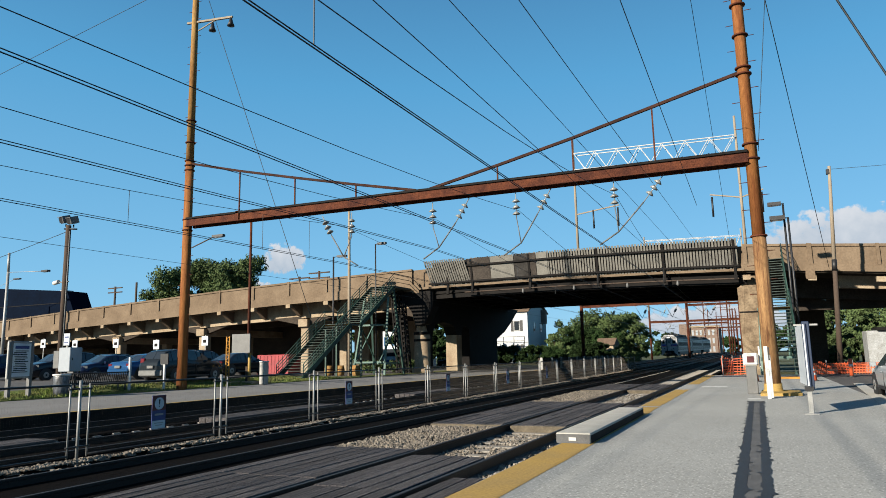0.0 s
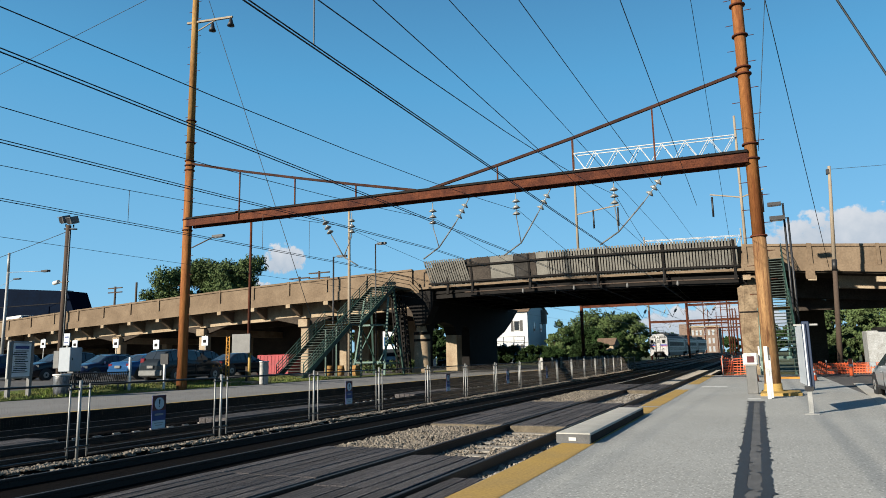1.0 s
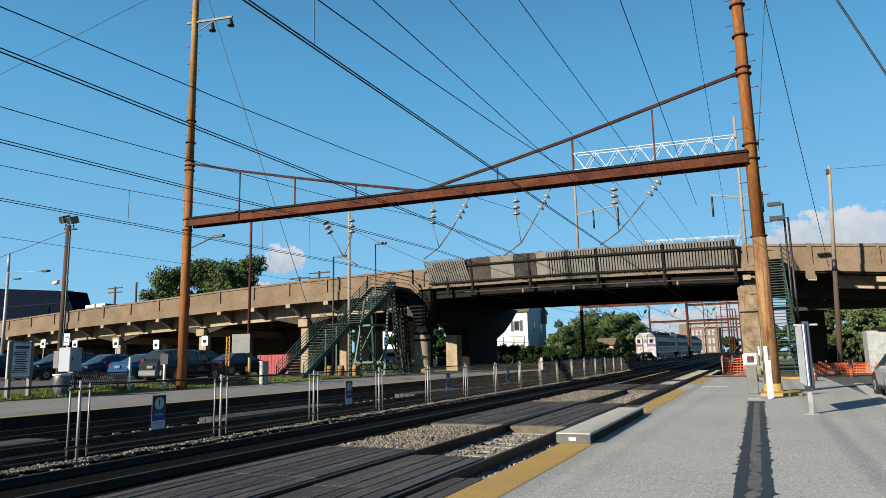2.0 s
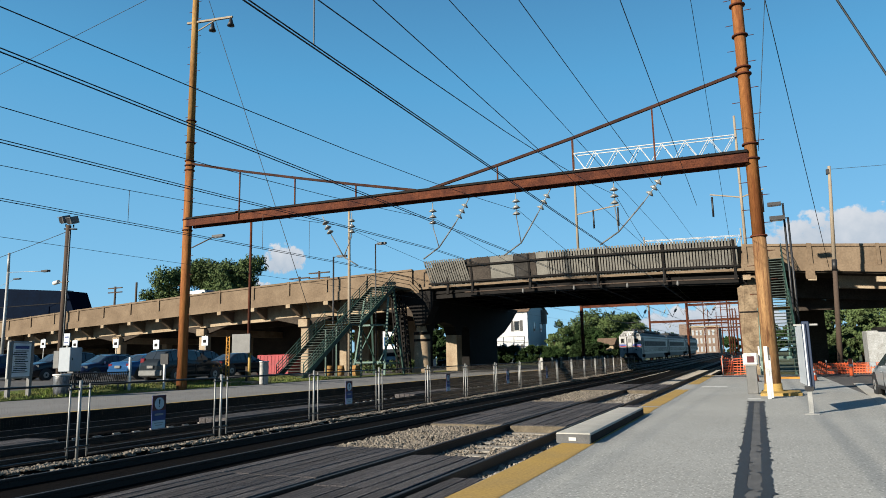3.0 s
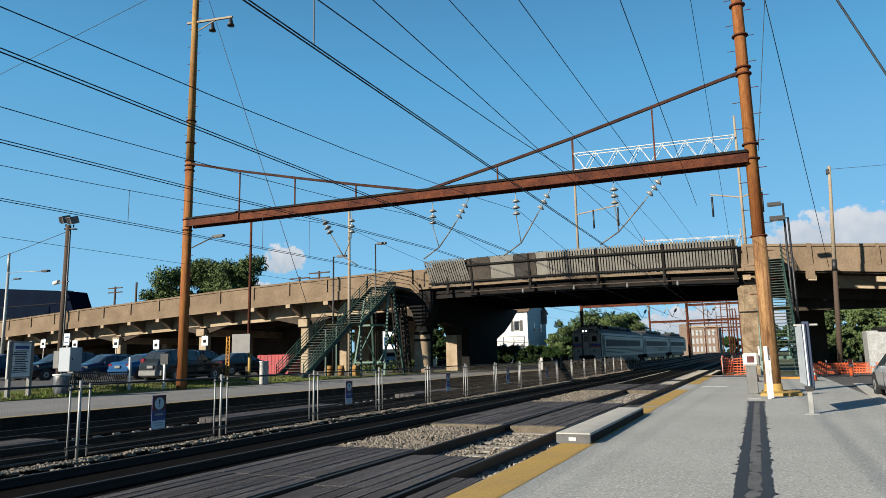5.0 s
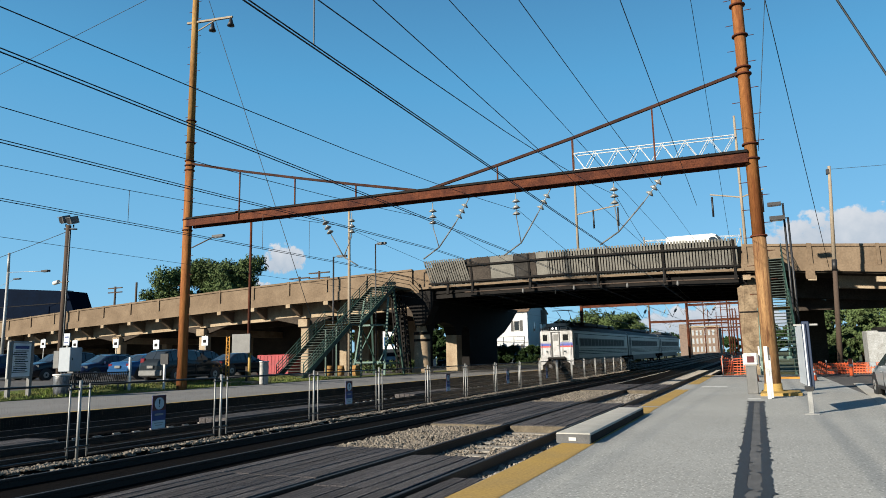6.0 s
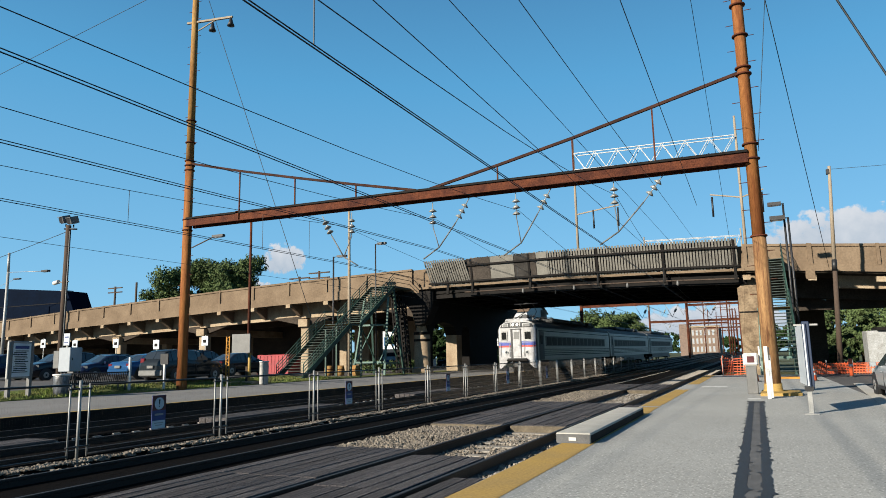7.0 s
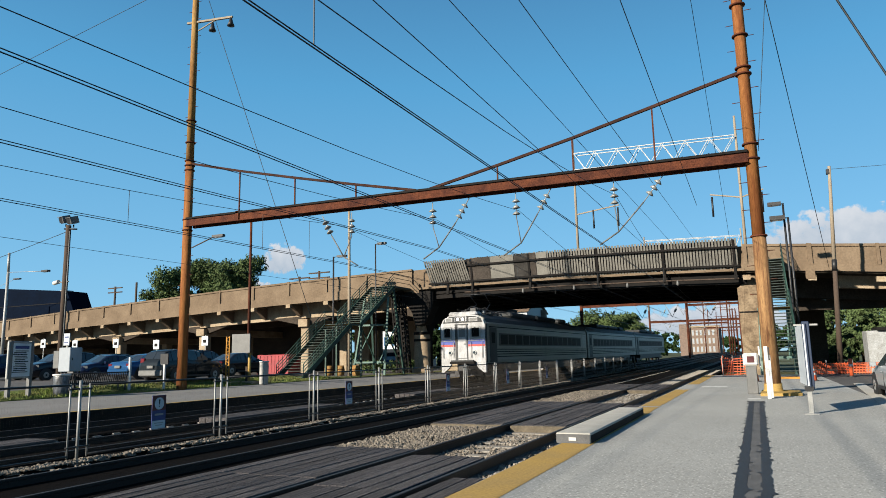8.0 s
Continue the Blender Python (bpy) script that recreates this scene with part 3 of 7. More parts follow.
part("top_chord", bar(bmesh.new(), (-26.2, -0.2, 8.805), (0.25, -0.2, 8.5), 0.2, 0.09), M_STEELDK, gantry, "black upper angle of the beam")
part("top_chord", bar(bmesh.new(), (-26.2, 0.2, 8.805), (0.25, 0.2, 8.5), 0.2, 0.09), M_STEELDK, gantry, "black upper angle of the beam")
for i in range(0, 33):
    x = -26 + 0.8 * i
    bar(bm, (x, -0.22, 8.14 + 0.3 * (-x / 26)), (x + 0.4, 0.22, 8.14 + 0.3 * (-x / 26)), 0.06, 0.015)
part("beam", bm, M_RUST, gantry)
bm = bmesh.new()
part("beam_splice", B(-22.95, -0.3, 8.31, -22.75, 0.3, 8.84), M_RUST, gantry)
TIE = [(-26.2, 11.78), (-22.97, 10.95), (-19.59, 10.16), (-16.17, 9.39), (-13.1, 8.74)]
TIE_R = [(-12.6, 8.68), (-9.28, 9.34), (-6.08, 10.02), (-2.94, 10.77), (0.16, 11.52)]
for row in (TIE, TIE_R):
    for (a, za), (b, zb) in zip(row, row[1:]):
        part("tie_rod", bar(bmesh.new(), (a, 0, za), (b, 0, zb), 0.1, 0.11), M_RUSTDK, gantry)
for x, z in TIE[1:4] + TIE_R[1:4]:
    part("strut", bar(bmesh.new(), (x, 0, 8.6), (x, 0, z), 0.055, 0.055), M_RUST, gantry)


def insulator_string(p, q, n=3):
    p, q = Vector(p), Vector(q)
    bm = rod(bmesh.new(), p, q, 0.02, seg=6)
    a = (q - p).normalized()
    for i in range(n):
        c = p + a * (0.35 + 0.26 * i)
        rod(bm, c - a * 0.05, c + a * 0.05, 0.06, 0.17, seg=12)
        rod(bm, c + a * 0.05, c + a * 0.075, 0.17, 0.1, seg=12)
    part("insulator_string", bm, M_INSUL, gantry)


for xv, xd, xl, zl in ((-16.4, -18.0, -16.82, 6.08), (-12.3, -10.58, -12.03, 6.11), (-8.52, -7.02, -8.37, 5.97), (-4.55, -2.66, -4.46, 6.06)):
    insulator_string((xv, 0, 8.1), (xv, 0, 7.0))
    insulator_string((xd, 0, 8.1), (xd + (xl - xd) * 0.45, 0, 7.1))
    bm = bmesh.new()
    rod(bm, (xv, 0, 7.0), (xl, 0, zl), 0.022, seg=6)
    rod(bm, (xd + (xl - xd) * 0.45, 0, 7.1), (xl, 0, zl), 0.03, seg=6)
    s = 1 if xd < xv else -1
    rod(bm, (xl, 0, zl), (xl + 0.75 * s, 0, zl - 0.45), 0.03, seg=6)
    part("steady_arm", bm, M_ARM, gantry)
# bracket with two small insulators high on the far pole
bm = bmesh.new()
bar(bm, (-26.9, 0, 19.8), (-23.75, 0, 19.45), 0.1, 0.1)
part("bracket_arm", bm, M_POLEL, gantry)
part("bracket_brace", bar(bmesh.new(), (-26.1, 0, 19.2), (-24.9, 0, 19.55), 0.05, 0.05), M_POLEL, gantry)
for x, z in ((-25.1, 18.95), (-23.85, 18.95)):
    part("bell_insulator", lathe(bmesh.new(), [(0.05, z), (0.2, z + 0.02), (0.12, z + 0.2), (0.05, z + 0.5)], x, 0, 10), M_BLACK, gantry)


# ---- wires ----
def wire(x, rows, r, label="dark overhead wire"):
    """A wire along the tracks through (y, z) rows, smoothed by a parabola between."""
    bm = bmesh.new()
    tube(bm, [(x, a, za) for a, za in rows], r)
    return solo("overhead_wire", bm, M_WIRE, label, "wire", "overhead wires")


def sag_rows(y0, z0, y1, z1, sag, n=14):
    return [(y0 + (y1 - y0) * i / n, z0 + (z1 - z0) * i / n - 4 * sag * (i / n) * (1 - i / n)) for i in range(n + 1)]


GS = (-34, 26.2, 86, 146, 206)
for x, zc, zm, sag in ((-4.5, 5.17, 7.49, 1.96), (-8.4, 5.45, 7.3, 1.45), (-12.1, 5.53, 7.3, 1.4), (-16.8, 5.65, 7.5, 1.4)):
    rows_c = {-4.5: [(-34, 5.1), (206, 5.2)], -8.4: [(-34, 5.35), (5, 5.39), (206, 5.52)], -12.1: [(-34, 5.0), (7.5, 5.45), (17.3, 5.74), (26.2, 5.95), (60, 5.7), (206, 5.7)],
              -16.8: [(-34, 5.4), (10.5, 5.54), (26.2, 5.75), (206, 5.65)]}[x]
    wire(x, rows_c, 0.0105, "contact wire above the track")
    wire(x - 0.03, [(y, z + 0.065) for y, z in rows_c], 0.0095, "auxiliary wire above the track")
    mr = []
    for a, b in zip(GS, GS[1:]):
        mr += sag_rows(a, zm, b, zm, sag)[:-1]
    wire(x, mr, 0.009, "sagging messenger wire above the track")
    for a in {-4.5: (6.35, 40), -8.4: (41,), -12.1: (37, 45), -16.8: (14.35, 20.5, 23.5)}[x]:
        z = lerp_table(mr, a)
        solo("dropper", bar(bmesh.new(), (x, a, zc), (x, a, z), 0.012, 0.012), M_WIRE, "thin upright dropper between catenary wires", "wire", "droppers")
for x, y0, z0, y1, z1, sag in ((-4.5, -20, 6.32, 86, 6.72, 0.0), (-4.5, -30, 7.0, 86, 9.2, 0.0), (-3.2, -30, 6.0, 86, 10.1, 0.0), (-1.6, -20, 8.3, 26.2, 6.76, 0), (-0.9, -10, 16.8, 45, 6.4, 0),
                               (-24, -30, 5.85, 120, 6.35, 0.0)):
    wire(x, sag_rows(y0, z0, y1, z1, sag), 0.0085, "dark feeder wire along the tracks")
# ---- viaduct over the tracks ----
TOP = [(-170, 4.0), (-100, 6.8), (-85, 7.42), (-72, 8.0), (-59, 8.42), (-50, 8.76), (-40.7, 9.02), (-32, 9.15), (-24, 9.25), (-14, 9.22), (-6, 9.05), (0, 8.85), (4, 8.5), (8, 8.13), (26, 6.6), (60, 3.6)]


def vy(x):
    return 52.0 - 0.05 * x


def vz(x):
    return lerp_table(TOP, x)


VW = 24.0
viaduct = thing("viaduct", None, "long tan concrete road viaduct with panelled parapets crossing the tracks", "viaduct")


ROAD = [(-170, 0.85), (-40, 0.85), (-25, 0.8), (-16, 0.9), (-8, 1.22), (-2, 1.36), (3, 1.38), (9, 1.4), (60, 1.4)]


def road_z(x):
    """The road's level: its crown rises against the parapet to the right."""
    return vz(x) + lerp_table(ROAD, x) - 2.45


def ribbon(bm, x0, x1, prof, step=2.0, mi=0, zf=vz):
    """A profile of (across, height under the parapet's top) drawn along the viaduct."""
    n = max(1, math.ceil((x1 - x0) / step))
    rows = []
    for i in range(n + 1):
        x = x0 + (x1 - x0) * i / n
        rows.append([bm.verts.new((x, vy(x) + a, zf(x) + h)) for a, h in prof])
    m = len(prof)
    fs = []
    for a, b in zip(rows, rows[1:]):
        for j in range(m):
            fs.append(bm.faces.new((a[j], b[j], b[(j + 1) % m], a[(j + 1) % m])))
    fs.append(bm.faces.new(rows[0]))
    fs.append(bm.faces.new(rows[-1][::-1]))
    for f in fs:
        f.material_index = mi
    bmesh.ops.recalc_face_normals(bm, faces=fs)
    return bm


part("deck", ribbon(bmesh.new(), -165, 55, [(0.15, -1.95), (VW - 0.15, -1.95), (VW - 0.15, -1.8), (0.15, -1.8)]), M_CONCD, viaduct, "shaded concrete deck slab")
part("road_surface", ribbon(bmesh.new(), -165, 55, [(0.45, -0.16), (VW - 0.45, -0.16), (VW - 0.45, 0.0), (0.45, 0.0)], zf=road_z), M_LOT, viaduct)
# near parapet in bays: recessed panel between pilasters, coping and kerb beam
JOINTS = [-36.5 - 4.5 * i for i in range(29)][::-1] + [-32.0]
RIGHT = [-0.3, 3.7, 7.6, 11.5, 15.4, 19.3, 23.2]
part("fascia_beam", ribbon(bmesh.new(), -165, -26.5, [(-0.06, -2.15), (0.3, -2.15), (0.3, -1.35), (-0.06, -1.35)]), M_CONC, viaduct)
part("fascia_beam", ribbon(bmesh.new(), -0.6, 55, [(-0.06, -1.85), (0.3, -1.85), (0.3, -1.35), (-0.06, -1.35)]), M_CONC, viaduct)
for k, (a, b) in enumerate(list(zip(JOINTS, JOINTS[1:])) + [(-32.0, -27.2)] + list(zip(RIGHT, RIGHT[1:]))):
    part("parapet_panel", ribbon(bmesh.new(), a + 0.01, b - 0.01, [(0.03, -1.36), (0.28, -1.36), (0.28, -0.16), (0.03, -0.16)]), M_CONC, viaduct)
    part("coping", ribbon(bmesh.new(), a + 0.01, b - 0.01, [(-0.06, -0.17), (0.32, -0.17), (0.32, 0.0), (-0.06, 0.0)]), M_CONC, viaduct)
for x in JOINTS + RIGHT:
    w = 0.28 if (round(x * 10) % 4) else 0.2
    part("pilaster", ribbon(bmesh.new(), x - w / 2, x + w / 2, [(-0.085, -1.4), (0.33, -1.4), (0.33, 0.03), (-0.085, 0.03)]), M_CONC, viaduct)
    part("corbel", ribbon(bmesh.new(), x - 0.25, x + 0.25, [(-0.11, -2.5), (0.3, -2.5), (0.3, -2.16), (-0.11, -2.16)]), M_CONCP, viaduct)
part("far_parapet", ribbon(bmesh.new(), -165, 55, [(VW - 0.3, -2.1), (VW, -2.1), (VW, 0.0), (VW - 0.3, 0.0)]), M_CONC, viaduct)
# haunched girders between the columns
COLS = [-137, -120, -104, -86.5, -67.6, -54.2, -40.4, -27.4]
# Outer girder pale as if sunlit; inner ones carry shade in their colour.
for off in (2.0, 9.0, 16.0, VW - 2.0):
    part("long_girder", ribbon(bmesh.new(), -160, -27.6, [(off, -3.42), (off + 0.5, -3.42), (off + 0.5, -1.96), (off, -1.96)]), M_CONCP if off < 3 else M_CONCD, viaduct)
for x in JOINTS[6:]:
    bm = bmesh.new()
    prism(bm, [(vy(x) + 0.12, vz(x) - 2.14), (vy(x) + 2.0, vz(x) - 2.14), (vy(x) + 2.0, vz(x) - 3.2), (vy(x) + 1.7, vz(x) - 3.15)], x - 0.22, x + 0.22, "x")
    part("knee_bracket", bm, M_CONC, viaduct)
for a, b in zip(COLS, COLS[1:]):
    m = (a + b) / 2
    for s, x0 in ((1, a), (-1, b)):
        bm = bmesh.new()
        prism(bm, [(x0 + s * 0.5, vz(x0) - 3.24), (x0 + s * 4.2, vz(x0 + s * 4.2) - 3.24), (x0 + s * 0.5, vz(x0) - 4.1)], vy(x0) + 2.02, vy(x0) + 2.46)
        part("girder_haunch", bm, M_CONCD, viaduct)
for x in COLS[2:]:
    zc = vz(x) - 3.55
    part("cap_beam", B(x - 0.55, vy(x) + 1.5, zc - 0.75, x + 0.55, vy(x) + VW - 1.5, zc, bevel=0.04), M_CONCP, viaduct)
    if x > -30:
        continue
    for off in (2.3, 9.2, 16.2, VW - 1.8):
        bm = B(x - 0.45, vy(x) + off - 0.45, 0.1, x + 0.45, vy(x) + off + 0.45, zc - 0.74, bevel=0.06)
        part("column", bm, M_CONCP, viaduct)
# solid piers each side of the tracks
part("striped_column", lathe(bmesh.new(), [(0.95, 0.0), (0.95, 0.5), (0.72, 0.55), (0.72, 3.3), (0.5, 4.1), (0.4, 4.6)], -27.1, 55.0, 14), M_CONCP, viaduct, "stained pale column with dark bands")
for z in (2.9, 3.5):
    part("dark_band", lathe(bmesh.new(), [(0.7, z), (0.74, z + 0.01), (0.74, z + 0.23), (0.7, z + 0.24)], -27.1, 55.0, 14), M_STEELDK, viaduct)


def laced_column(p, q, w=0.42):
    """A dark riveted column of two flats joined by batten plates, light showing between."""
    bm = bmesh.new()
    p, q = Vector(p), Vector(q)
    for s in (-1, 1):
        for d in (-1, 1):
            o = Vector((s * w / 2, d * w / 2, 0))
            bar(bm, p + o, q + o, 0.12, 0.12)
    n = int((q - p).length / 0.42)
    for i in range(n + 1):
        c = p.lerp(q, i / n)
        for d in (-1, 1):
            bar(bm, c + Vector((-w / 2, d * w / 2, 0)), c + Vector((w / 2, d * w / 2, 0)), 0.04, 0.17)
            bar(bm, c + Vector((d * w / 2, -w / 2, 0)), c + Vector((d * w / 2, w / 2, 0)), 0.04, 0.17)
    part("laced_column", bm, M_STEELDK, viaduct, "black laced steel column")


laced_column((-28.3, 53.2, 0.0), (-28.9, 53.2, 7.2))
laced_column((-27.6, 53.2, 0.0), (-28.2, 53.2, 7.2))
part("haunch_steel", prism(bmesh.new(), [(-28.6, 7.2), (-25.2, 7.2), (-25.2, 5.9), (-26.0, 4.4), (-26.9, 4.2), (-27.2, 5.4)], 53.3, 54.6), M_STEELDK, viaduct, "black steel haunch over the column")
# transverse bent with two arched openings and a bracketed far end
def arch(y0, y1, zs, zt, n=10):
    return [(y0 + (y1 - y0) * i / n, zs + (zt - zs) * math.sin(math.pi * i / n) ** 0.3) for i in range(n + 1)]


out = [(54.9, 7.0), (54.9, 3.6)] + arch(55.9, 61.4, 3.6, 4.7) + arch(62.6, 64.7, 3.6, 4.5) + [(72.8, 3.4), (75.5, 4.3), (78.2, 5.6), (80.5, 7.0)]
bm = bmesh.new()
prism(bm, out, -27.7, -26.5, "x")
# Shade on the bent is put into this near-black colour.
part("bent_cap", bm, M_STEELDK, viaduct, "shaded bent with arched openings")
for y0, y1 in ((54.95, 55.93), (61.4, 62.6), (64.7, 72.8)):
    # Middle column pale for sunlight; the others have shade in their colour.
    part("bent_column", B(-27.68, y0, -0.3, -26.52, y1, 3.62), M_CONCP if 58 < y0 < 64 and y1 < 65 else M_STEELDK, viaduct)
for x0, y0 in ((-36.5, 70.0), (-41, 66.0)):
    part("inner_column", B(x0, y0, 0.0, x0 + 1.9, y0 + 1.3, 6.4, bevel=0.06), M_CONCP, viaduct, "pale column seen through the bent")
# The wall's colour is darkened for the shade beneath the deck.
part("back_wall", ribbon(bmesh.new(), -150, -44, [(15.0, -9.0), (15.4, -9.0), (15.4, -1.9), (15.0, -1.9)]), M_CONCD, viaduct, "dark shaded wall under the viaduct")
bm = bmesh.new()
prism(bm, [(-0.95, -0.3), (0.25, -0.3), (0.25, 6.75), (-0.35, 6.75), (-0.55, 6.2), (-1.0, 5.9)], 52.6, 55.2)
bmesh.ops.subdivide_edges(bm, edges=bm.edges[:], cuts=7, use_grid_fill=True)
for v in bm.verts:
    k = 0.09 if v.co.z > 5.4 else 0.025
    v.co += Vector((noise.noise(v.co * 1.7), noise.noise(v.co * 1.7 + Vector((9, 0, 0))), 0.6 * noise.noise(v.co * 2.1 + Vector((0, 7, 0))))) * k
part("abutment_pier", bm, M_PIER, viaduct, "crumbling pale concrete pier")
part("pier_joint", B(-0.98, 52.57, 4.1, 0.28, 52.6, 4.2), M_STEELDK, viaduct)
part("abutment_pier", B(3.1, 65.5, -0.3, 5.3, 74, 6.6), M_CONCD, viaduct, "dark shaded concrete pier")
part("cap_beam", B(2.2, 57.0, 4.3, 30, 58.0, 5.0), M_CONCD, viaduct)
# Pale outer girder for the sunlit strip, dark inner one for shade.
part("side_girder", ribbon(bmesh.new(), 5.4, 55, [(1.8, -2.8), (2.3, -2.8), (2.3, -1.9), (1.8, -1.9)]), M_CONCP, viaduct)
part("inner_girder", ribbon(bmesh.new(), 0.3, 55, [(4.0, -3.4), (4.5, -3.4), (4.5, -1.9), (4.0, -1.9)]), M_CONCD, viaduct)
for x in (3.6, 8.2, 12.5):
    part("corbel", ribbon(bmesh.new(), x - 0.25, x + 0.3, [(-0.15, -2.4), (0.5, -2.4), (0.5, -1.86), (-0.15, -1.86)]), M_CONC, viaduct)
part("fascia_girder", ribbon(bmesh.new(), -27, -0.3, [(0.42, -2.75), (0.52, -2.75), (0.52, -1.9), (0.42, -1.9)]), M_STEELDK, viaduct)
# Hidden from the camera; added to lengthen the shade over the train.
part("far_screen", ribbon(bmesh.new(), -30, 0.5, [(VW - 0.1, -0.1), (VW, -0.1), (VW, 1.7), (VW - 0.1, 1.7)]), M_SCREEN, viaduct, "unseen screen on the far parapet, added to shade the train")
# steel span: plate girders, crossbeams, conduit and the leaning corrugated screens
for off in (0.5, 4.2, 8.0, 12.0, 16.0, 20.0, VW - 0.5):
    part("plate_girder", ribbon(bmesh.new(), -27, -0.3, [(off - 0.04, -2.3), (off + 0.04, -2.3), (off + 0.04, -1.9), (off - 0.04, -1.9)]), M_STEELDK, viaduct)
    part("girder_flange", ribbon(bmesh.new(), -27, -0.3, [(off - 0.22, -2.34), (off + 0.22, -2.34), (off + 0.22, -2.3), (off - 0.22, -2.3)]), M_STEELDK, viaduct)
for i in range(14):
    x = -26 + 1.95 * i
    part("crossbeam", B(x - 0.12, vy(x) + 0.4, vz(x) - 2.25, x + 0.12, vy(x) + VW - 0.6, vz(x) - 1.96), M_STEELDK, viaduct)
part("deck_edge", ribbon(bmesh.new(), -27.2, -0.4, [(-0.1, -1.88), (0.2, -1.88), (0.2, -1.7), (-0.1, -1.7)]), M_CONC, viaduct, "stained tan deck edge")
part("span_parapet", ribbon(bmesh.new(), -27.2, -0.4, [(0.2, -1.7), (0.42, -1.7), (0.42, -0.1), (0.2, -0.1)]), M_CONC, viaduct)
part("conduit", ribbon(bmesh.new(), -22, -0.8, [(-0.26, -2.44), (-0.18, -2.44), (-0.18, -2.36), (-0.26, -2.36)]), M_POLE, viaduct, "dark conduit along the span")
for x in (-16.8, -12.6, -8.5, -4.9):
    part("under_lamp", lathe(bmesh.new(), [(0.06, vz(x) - 2.78), (0.11, vz(x) - 2.68), (0.08, vz(x) - 2.5), (0.04, vz(x) - 2.4)], x, vy(x) - 0.25, 10), M_ARM, viaduct, "pale lamp under the span")
for x in (-23.6, -21.3, -16.2, -10.7, -5.8, -1.0):
    bm = bmesh.new()
    bar(bm, (x, vy(x) - 0.45, vz(x) + 0.35), (x, vy(x) - 0.12, vz(x) - 1.95), 0.16, 0.14)
    bar(bm, (x, vy(x) - 0.12, vz(x) - 1.95), (x, vy(x) - 0.2, vz(x) - 2.5), 0.2, 0.2)
    part("screen_bracket", bm, M_STEELDK, viaduct)
for dz, off in ((-0.2, -0.46), (-1.5, -0.2)):
    part("screen_rail", ribbon(bmesh.new(), -25.4, -0.7, [(off - 0.09, dz - 0.07), (off, dz - 0.07), (off, dz + 0.07), (off - 0.09, dz + 0.07)]), M_STEELDK, viaduct)
x, k = -25.2, 0
while x < -0.9:
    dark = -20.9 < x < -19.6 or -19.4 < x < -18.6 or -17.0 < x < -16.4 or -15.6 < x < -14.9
    h0, h1 = 0.42 + random.uniform(-0.03, 0.03), -1.7 + random.uniform(-0.05, 0.05)
    w = 0.135
    bm = bmesh.new()
    for sx in (0,):
        tip = 0.42 if x < -21.4 else 0.0
        p = [(x - tip, vy(x) - 0.47 - tip * 0.8, vz(x) + h0), (x + w - tip, vy(x) - 0.47 - tip * 0.8, vz(x) + h0), (x + w, vy(x) - 0.1, vz(x) + h1), (x, vy(x) - 0.1, vz(x) + h1)]
        v = [bm.verts.new(c) for c in p] + [bm.verts.new((c[0], c[1] + 0.05, c[2])) for c in p]
        for f in ((0, 1, 2, 3), (7, 6, 5, 4), (0, 4, 5, 1), (1, 5, 6, 2), (2, 6, 7, 3), (3, 7, 4, 0)):
            bm.faces.new([v[i] for i in f])
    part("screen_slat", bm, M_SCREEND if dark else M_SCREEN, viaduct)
    x += 0.215
# plain sheets, some blackened, fixed over part of the slats
for x0, x1, m in ((-21.74, -19.57, M_SCREENB), (-19.57, -17.47, M_SCREEN), (-17.47, -16.28, M_SCREEND), (-16.28, -15.58, M_SCREENB), (-15.58, -14.65, M_SCREEN)):
    part("screen_sheet", ribbon(bmesh.new(), x0 + 0.02, x1 - 0.02, [(-0.5, 0.36), (-0.485, 0.36), (-0.125, -1.62), (-0.14, -1.62)]), m, viaduct)
# Sheet added behind the slats; its dark colour is the gaps' shade.
part("screen_backing", ribbon(bmesh.new(), -25.0, -0.9, [(-0.30, 0.3), (-0.27, 0.3), (-0.02, -1.6), (-0.05, -1.6)]), M_SCREEND, viaduct, "dark sheet added as shade in the slat gaps")


